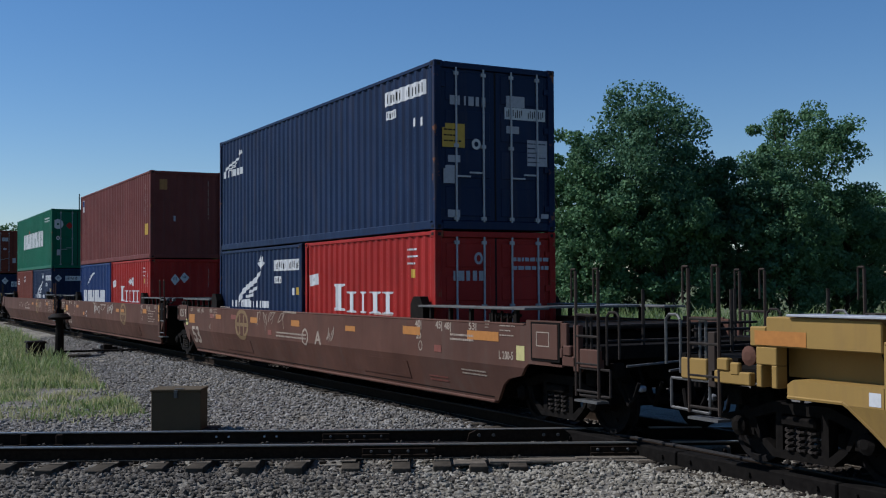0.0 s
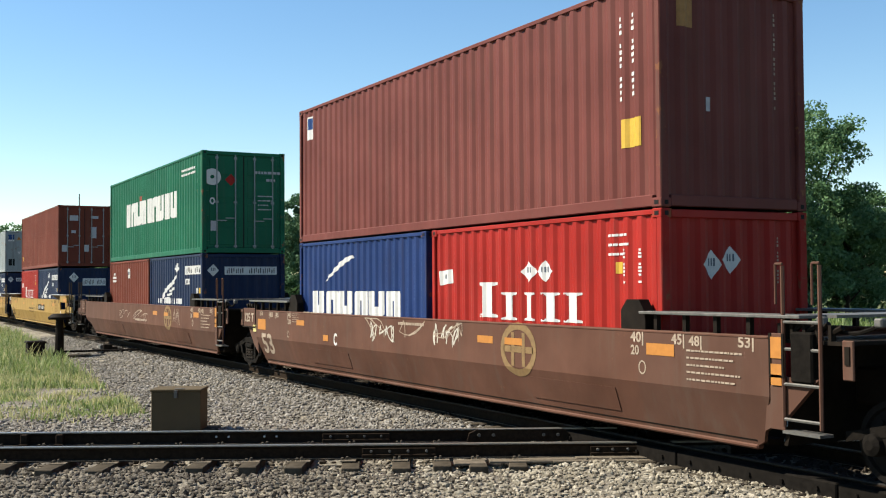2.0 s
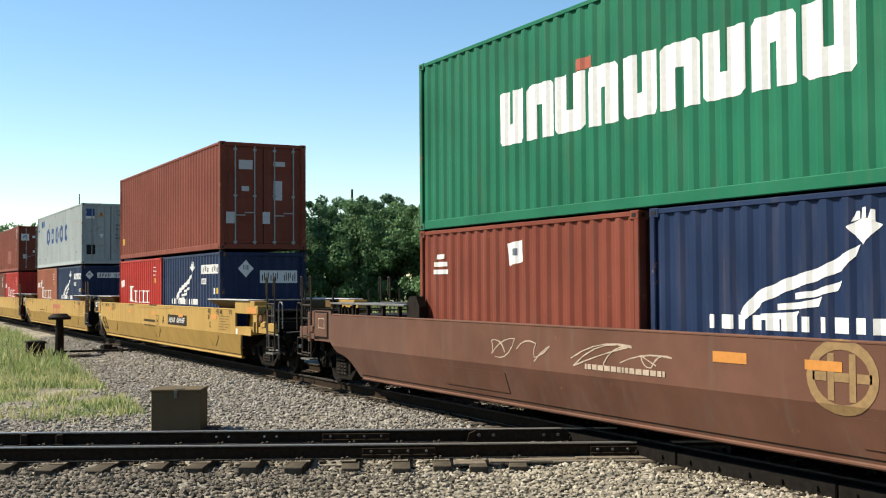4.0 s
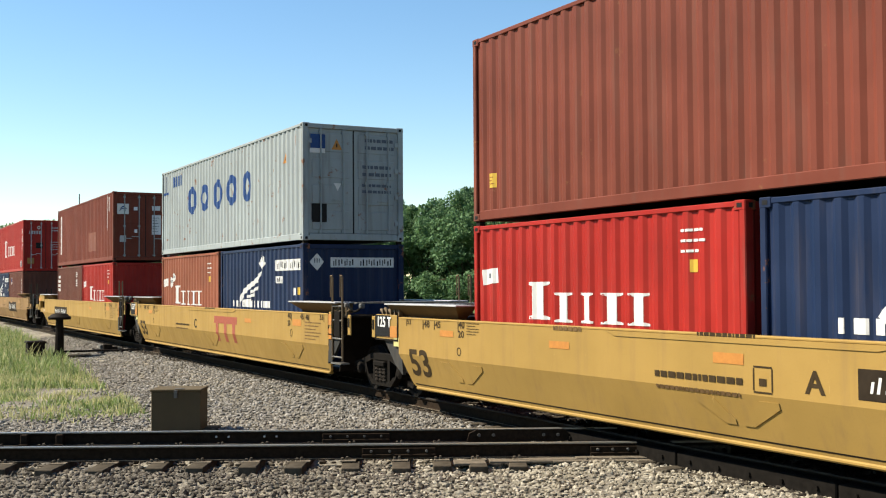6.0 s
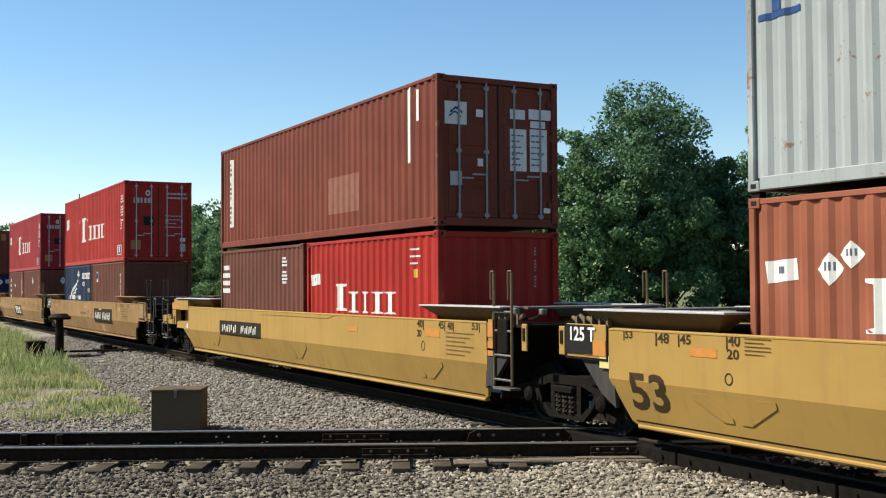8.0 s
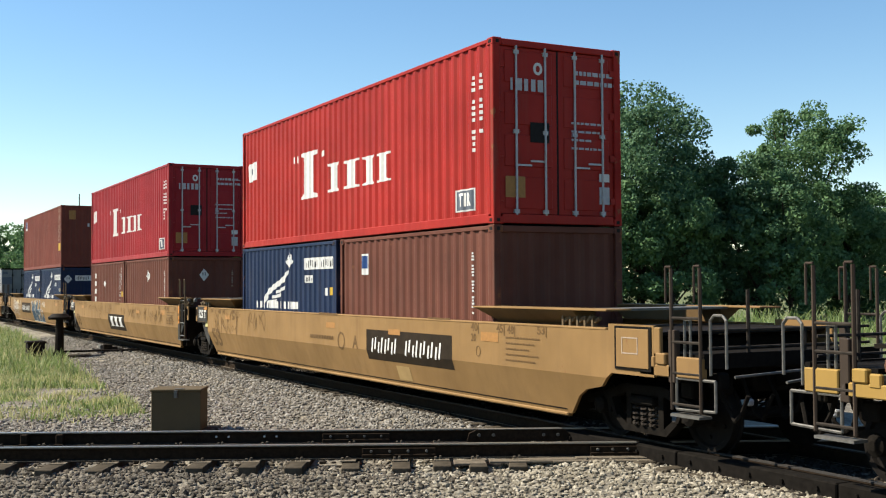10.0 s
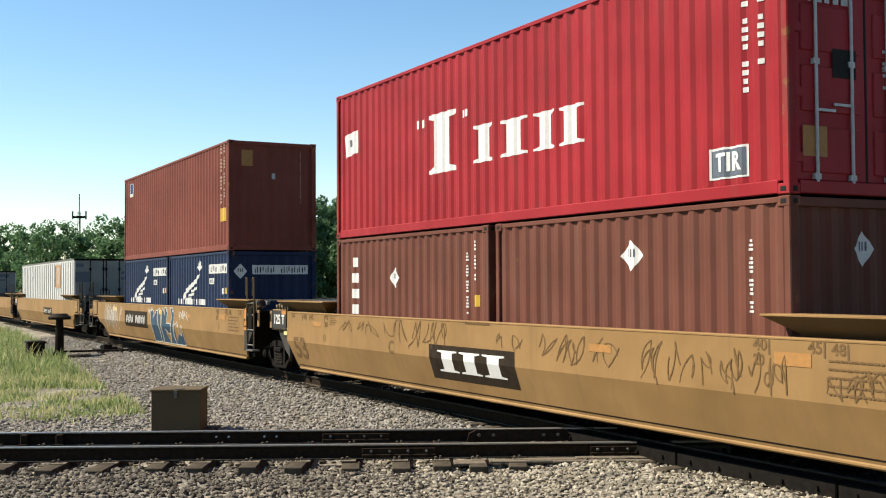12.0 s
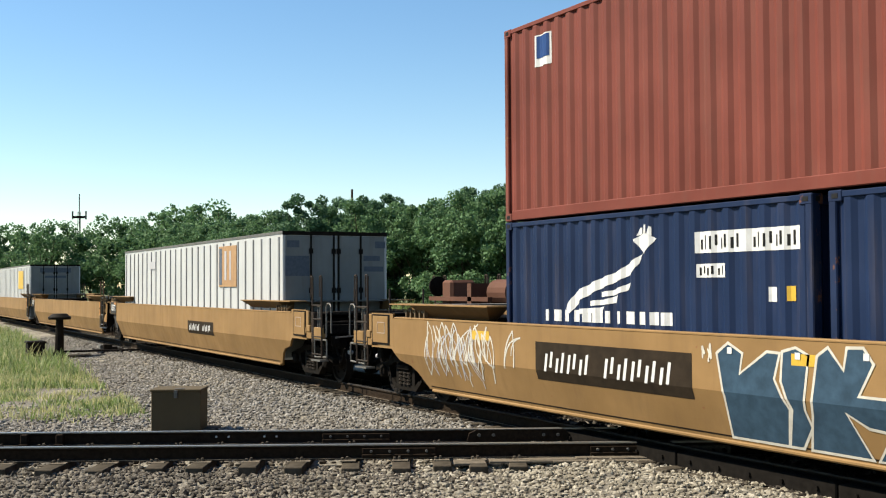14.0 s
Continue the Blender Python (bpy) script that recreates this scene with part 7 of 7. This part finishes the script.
hoop(a2_car, "car", -6.12, 0.97, 0.13, 0.14, FADEDWHITE)
patch(a2_car, "car", -8.39, 1.03, 0.21, 0.16, CREAM)
label(a2_car, "car", 7.97, 1.38, 0.24, 0.12, "53|", FADEDWHITE)
label(a2_car, "car", 7.16, 1.36, 0.22, 0.12, "48|", FADEDWHITE)
label(a2_car, "car", 6.86, 1.37, 0.23, 0.13, "45|", FADEDWHITE)
label(a2_car, "car", 6.10, 1.37, 0.25, 0.13, "40|", FADEDWHITE)
label(a2_car, "car", 6.05, 1.21, 0.16, 0.12, "20", FADEDWHITE)
patch(a2_car, "car", 6.53, 1.24, 0.51, 0.14, ORANGETAG)
print_lines(a2_car, "car", 7.54, 1.09, 1.07, 0.41, FADEDWHITE, 5)
hoop(a2_car, "car", 6.19, 1.01, 0.14, 0.17, FADEDWHITE)
patch(a2_car, "car", 3.22, 1.20, 0.48, 0.10, ORANGETAG)
label(a3_car, "car", 7.97, 1.38, 0.24, 0.12, "53|", FADEDWHITE)
label(a3_car, "car", 7.16, 1.36, 0.22, 0.12, "48|", FADEDWHITE)
label(a3_car, "car", 6.86, 1.37, 0.23, 0.13, "45|", FADEDWHITE)
label(a3_car, "car", 6.10, 1.37, 0.25, 0.13, "40|", FADEDWHITE)
label(a3_car, "car", 6.05, 1.21, 0.16, 0.12, "20", FADEDWHITE)
patch(a3_car, "car", 6.53, 1.24, 0.51, 0.14, ORANGETAG)
print_lines(a3_car, "car", 7.54, 1.09, 1.07, 0.41, FADEDWHITE, 5)
hoop(a3_car, "car", 6.19, 1.01, 0.14, 0.17, FADEDWHITE)
patch(a3_car, "car", 3.22, 1.20, 0.48, 0.10, ORANGETAG)
print_lines(a2_car, "car", -0.1, 1.36, 0.97, 0.10, FADEDWHITE, 1)
scribble(a2_car, "car", 1.15, 1.22, 0.95, 0.36, PALESPRAY, 4)
scribble(a2_car, "car", -1.32, 1.20, 1.13, 0.40, PALESPRAY, 3)
scribble(c2_car, "car", 2.73, 1.15, 1.97, 0.45, FADED, 5)
scribble(c2_car, "car", 4.64, 1.11, 1.22, 0.5, FADED, 5)
scribble(c2_car, "car", 5.95, 1.08, 0.98, 0.5, FADED, 5)
scribble(c2_car, "car", 7.32, 1.03, 0.7, 0.35, FADED, 3)
scribble(c2_car, "car", 0.82, 1.2, 0.89, 0.23, FADED, 2)
comb(b2_car, "car", 1.40, 0.93, 1.94, 0.65, LOGORED)
label(b2_car, "car", -1.35, 1.00, 0.26, 0.25, "C", DARKMARK)
print_lines(b2_car, "car", -2.70, 0.95, 1.45, 0.10, DARKMARK, 1)
print_lines(b2_car, "car", -2.75, 0.84, 1.30, 0.06, FADED, 1)
print_lines(b2_car, "car", 0.04, 1.44, 0.93, 0.11, DARKMARK, 1)
field(b3_car, "car", -3.74, 0.97, 3.26, 0.37, 9)
field(c2_car, "car", -0.20, 0.77, 2.69, 0.56, 3)
label(c2_car, "car", -3.00, 0.92, 0.22, 0.23, "C", FADED)
print_lines(c2_car, "car", 0.07, 1.43, 0.76, 0.09, FADED, 1)
scribble(c2_car, "car", -4.44, 1.24, 1.87, 0.31, FADED, 3)
scribble(c2_car, "car", -2.12, 1.24, 2.53, 0.53, FADED, 5)
scribble(c1_car, "car", -6.65, 1.10, 2.19, 0.64, FADED, 4)
scribble(c1_car, "car", -4.36, 1.19, 1.24, 0.54, FADED, 3)
print_lines(c1_car, "car", -0.19, 0.99, 1.25, 0.16, FADED, 1)
patch(c1_car, "car", 0.29, 1.24, 0.45, 0.11, DULLGOLD)
field(CARS[10][0], "car", 2.40, 0.90, 2.50, 0.35, 8)
field(c3_car, "car", -3.23, 0.96, 3.28, 0.53, 10)
graffiti(c3_car)
scribble(c3_car, "car", 2.75, 1.20, 0.95, 0.30, PALESPRAY, 5)
scribble(c3_car, "car", -1.35, 1.26, 0.16, 0.20, PALESPRAY, 2)
scribble(c3_car, "car", -7.17, 1.00, 2.2, 1.0, PALESPRAY, 6)
scribble(c3_car, "car", -7.3, 0.95, 1.9, 0.9, FADEDGREY, 5)
scribble(c3_car, "car", -6.55, 1.11, 3.12, 0.69, PALESPRAY, 4)
patch(c3_car, "car", -6.41, 1.25, 0.52, 0.14, YELLOWTAG)
patch(c3_car, "car", 0.17, 1.24, 0.46, 0.12, YELLOWTAG)
emblem(a1_car, "car", -3.44, 1.09, 1.02, 0.76)
emblem(a2_car, "car", 3.35, 1.09, 0.96, 0.78)
emblem(a3_car, "car", 3.45, 1.10, 0.90, 0.75)
label(a1_car, "car", 1.55, 0.94, 0.38, 0.28, "A", FADEDWHITE)
print_lines(a1_car, "car", -0.03, 0.95, 1.86, 0.15, FADEDWHITE, 2)
patch(a1_car, "car", 5.85, 1.25, 0.66, 0.14, ORANGETAG)
patch(a1_car, "car", 9.35, 1.04, 0.22, 0.21, CREAM)
print_lines(a1_car, "car", 4.73, 1.50, 0.77, 0.07, FADEDWHITE, 1)
label(a2_car, "car", -3.46, 0.95, 0.16, 0.24, "C", WHITE)
print_lines(a2_car, "car", -4.79, 1.47, 0.79, 0.05, FADEDWHITE, 1)
patch(a2_car, "car", -3.96, 0.97, 0.26, 0.12, ORANGETAG)
patch(a2_car, "car", 2.41, 1.20, 0.46, 0.11, ORANGETAG)
scribble(a2_car, "car", -0.26, 1.29, 3.62, 0.38, FADEDWHITE, 3)
scribble(a3_car, "car", 4.44, 1.17, 0.75, 0.54, FADEDWHITE, 3)
scribble(a3_car, "car", -1.47, 1.09, 5.37, 0.33, FADEDWHITE, 4)
print_lines(a3_car, "car", -0.01, 0.95, 1.62, 0.15, FADEDWHITE, 1)
patch(a3_car, "car", 1.89, 1.21, 0.53, 0.12, ORANGETAG)
print_lines(a1_car, "car", -4.78, 1.50, 0.81, 0.05, FADEDWHITE, 1)
patch(a1_car, "car", -5.94, 1.25, 0.39, 0.10, DULLRED)
patch(a1_car, "car", -4.10, 1.26, 0.42, 0.11, DULLRED)
label(c1_car, "car", 1.51, 0.94, 0.26, 0.24, "A", FADED)
field(c1_car, "car", 3.69, 0.94, 3.32, 0.55, 10)
hoop(c1_car, "car", 0.83, 0.95, 0.36, 0.35, FADED)
patch(c1_car, "car", 3.41, 0.48, 0.52, 0.25, CREAMPATCH)
print_lines(c1_car, "car", 4.92, 1.48, 0.79, 0.06, FADED, 1)
print_lines(c1_car, "car", 0.19, 1.46, 0.99, 0.11, FADED, 1)
label(b1_car, "car", 1.22, 1.01, 0.27, 0.24, "A", DARKMARK)
field(b1_car, "car", 2.82, 1.05, 2.12, 0.30, 10)
print_lines(b1_car, "car", -0.54, 0.96, 1.48, 0.16, DARKMARK, 1)
print_lines(b1_car, "car", -0.55, 0.81, 1.42, 0.10, FADED, 1)
patch(b1_car, "car", -3.31, 1.20, 0.48, 0.10, ORANGETAG)
patch(b1_car, "car", -0.02, 1.20, 0.48, 0.12, ORANGETAG)
print_lines(b1_car, "car", -3.11, 1.43, 0.67, 0.13, FADED, 1)
print_lines(b1_car, "car", -0.06, 1.45, 0.92, 0.11, DARKMARK, 1)
frame_box(b1_car, "car", 0.50, 1.00, 0.27, 0.27, DARKMARK)
print_lines(a1_car, "car", -0.09, 1.45, 0.79, 0.10, FADEDWHITE, 1)
patch(a1_car, "car", -2.52, 1.22, 0.50, 0.13, ORANGETAG)
patch(a1_car, "car", 0.25, 1.22, 0.50, 0.13, ORANGETAG)
hoop(a1_car, "car", 0.82, 0.95, 0.36, 0.36, FADEDWHITE)
scribble(a1_car, "car", -1.50, 1.29, 1.99, 0.50, FADEDWHITE, 4)
scribble(a1_car, "car", 2.21, 1.01, 0.47, 0.42, FADEDWHITE, 2)
patch(a1_car, "car", -1.40, 0.97, 0.26, 0.11, DULLRED)
patch(a1_car, "car", 8.27, 1.25, 0.95, 0.14, ORANGETAG)
print_lines(a1_car, "car", 7.62, 1.20, 0.75, 0.14, FADEDWHITE, 2)
print_lines(a1_car, "car", 8.44, 1.43, 0.18, 0.14, FADEDWHITE, 3)
print_lines(a1_car, "car", 9.04, 1.35, 0.52, 0.21, FADEDWHITE, 3)
label(a1_car, "car", 8.95, 0.98, 0.40, 0.12, "L 200-5", FADEDWHITE)
patch(a1_car, "car", 6.81, 0.99, 0.25, 0.11, DULLRED)
print_lines(a1_car, "car", 7.92, 0.67, 0.77, 0.11, FADEDWHITE, 2)
print_lines(a1_car, "car", 6.66, 0.49, 0.65, 0.12, DULLRED, 2)


# ---- the white boxes at the rear of the train ----
def long_box(at, z, length, height, colour, text, dull):
    """A smooth-sided 53 foot domestic container with posts and door seams."""
    c = root("domestic_container", (at, 0, z), text, "container", "containers on the train")
    L, W, H = length / 2, 1.295, height
    part("body", boxes((-L, L, -W, W, 0.0, H), bevel=0.015), colour, c)
    for k in range(27):
        x = -L + 0.25 + k * (2 * L - 0.5) / 26
        part("side_post", boxes((x - 0.035, x + 0.035, -W - 0.022, -W + 0.01, 0.12, H - 0.12)), dull, c)
    part("top_rail", boxes((-L, L, -W - 0.012, -W + 0.03, H - 0.055, H + 0.012)), STEEL, c)
    for s in (-1, 1):
        part("door", boxes((L - 0.02, L + 0.004, *sorted((s * 0.01, s * (W - 0.06))), 0.05, H - 0.09), bevel=0.004), DOORSHADE, c, "grey rear door, darkened for its shaded side")
    part("end_header", boxes((L - 0.02, L + 0.012, -W, W, H - 0.08, H + 0.01)), BLACKISH, c)
    for y in (-0.62, -0.06, 0.06, 0.62):
        part("lock_rod", boxes((L, L + 0.02, y - 0.02, y + 0.02, 0.05, H - 0.08)), BLACKISH, c)
        for zz in (0.6, 1.5, 2.4):
            part("hinge", boxes((L, L + 0.026, y - 0.05, y + 0.05, zz, zz + 0.12)), BLACKISH, c)
    TRAIN.append((c, at, z))
    return c


# Door sheets on the end away from the sun, grey to paint in its shade.
DOORSHADE = paint("dull grey door sheet", (0.156, 0.1638, 0.1599), 0.5, 0.4)
POSTGREY = paint("grey post paint", (0.21, 0.217, 0.224), 0.5, 0.3)
d1 = long_box(ORIGIN - 156.83 - 8.08, 0.36, 16.15, 2.90, WHITEBOX, "long white ribbed container with a tan patch, alone in its well", POSTGREY)
d2 = long_box(ORIGIN - 156.83 - 8.08 - 39.24, 0.36, 16.15, 2.90, WHITEBOX, "long pale container with a yellow patch, alone in its well", WHITEBOX)
d3 = long_box(ORIGIN - 156.83 - 8.08 - 63.34, 0.36, 16.15, 2.90, WHITEBOX, "long pale grey container at the rear", WHITEBOX)


def pad(c, x, z, w, h, material, name="painted_patch", out=0.0):
    part(name, slab(bmesh.new(), rect(x, z, w, h), -1.323 - out, -1.30), material, c)


def end_pad(c, y, z, w, h, material):
    part("label_patch", boxes((8.075, 8.083, y - w / 2, y + w / 2, z - h / 2, z + h / 2)), material, c)


TAN = plain("tan paint", (0.2808, 0.1638, 0.078), 0.6, 0, 8, 0.15, 0.03)
pad(d1, 4.0, 2.18, 1.5, 1.05, TAN)
pad(d1, 3.42, 2.18, 0.24, 0.95, SLATE, "painted_bar", 0.005)
pad(d1, 3.85, 2.20, 0.16, 0.75, FADEDGREY, "painted_bar", 0.005)
pad(d1, 4.25, 2.20, 0.10, 0.75, FADEDGREY, "painted_bar", 0.005)
pad(d1, -4.0, 2.35, 0.8, 0.25, FADEDGREY)
end_pad(d1, -0.95, 2.12, 0.58, 0.46, SLATE)
end_pad(d1, -1.05, 2.62, 0.3, 0.16, SLATE)
end_pad(d1, 0.90, 2.3, 0.42, 0.12, SLATE)
end_pad(d1, 0.95, 2.05, 0.5, 0.12, SLATE)
end_pad(d1, 1.12, 2.62, 0.26, 0.16, SLATE)
pad(d2, 4.6, 2.1, 1.9, 1.0, YELLOWTAG)
end_pad(d2, 0.0, 2.6, 1.6, 0.25, SLATE)
end_pad(d2, 0.0, 2.25, 1.1, 0.12, SLATE)


# ---- what moves ----
DRIFT = {0.5: 0.05, 1: -0.03, 1.5: 0.04, 2: 0.07, 2.5: 0.05, 3: 0.05, 3.5: -0.08, 6: 0.0, 6.5: -0.01, 7: -0.035, 7.5: 0.03, 8: 0.04,
         10.5: -0.01, 11: 0.14, 11.5: 0.19, 12: -0.17, 12.5: -0.06, 13: 0.05, 13.5: 0.05, 14: 0.10}


def travel(t):
    """How far the train has gone at t seconds."""
    ts = sorted({0: 0.0, **DRIFT})
    return 12.9475 * t + float(np.interp(t, ts, [DRIFT.get(k, 0.0) for k in ts]))


def motions():
    times = [k * 0.5 for k in range(29)]
    for ob, at, z in TRAIN:
        walk(ob, [(t, pose(at + travel(t), 0, z)) for t in times])
    for ob, at in CARS:
        walk(ob, [(t, pose(at + travel(t), 0, 0)) for t in times])
    for w in WHEELS:
        p = w.location.copy()
        walk(w, [(k / 30, pose(p.x, p.y, p.z, 0, math.degrees(travel(k / 30) / 0.42) % 360)) for k in range(421)])


motions()
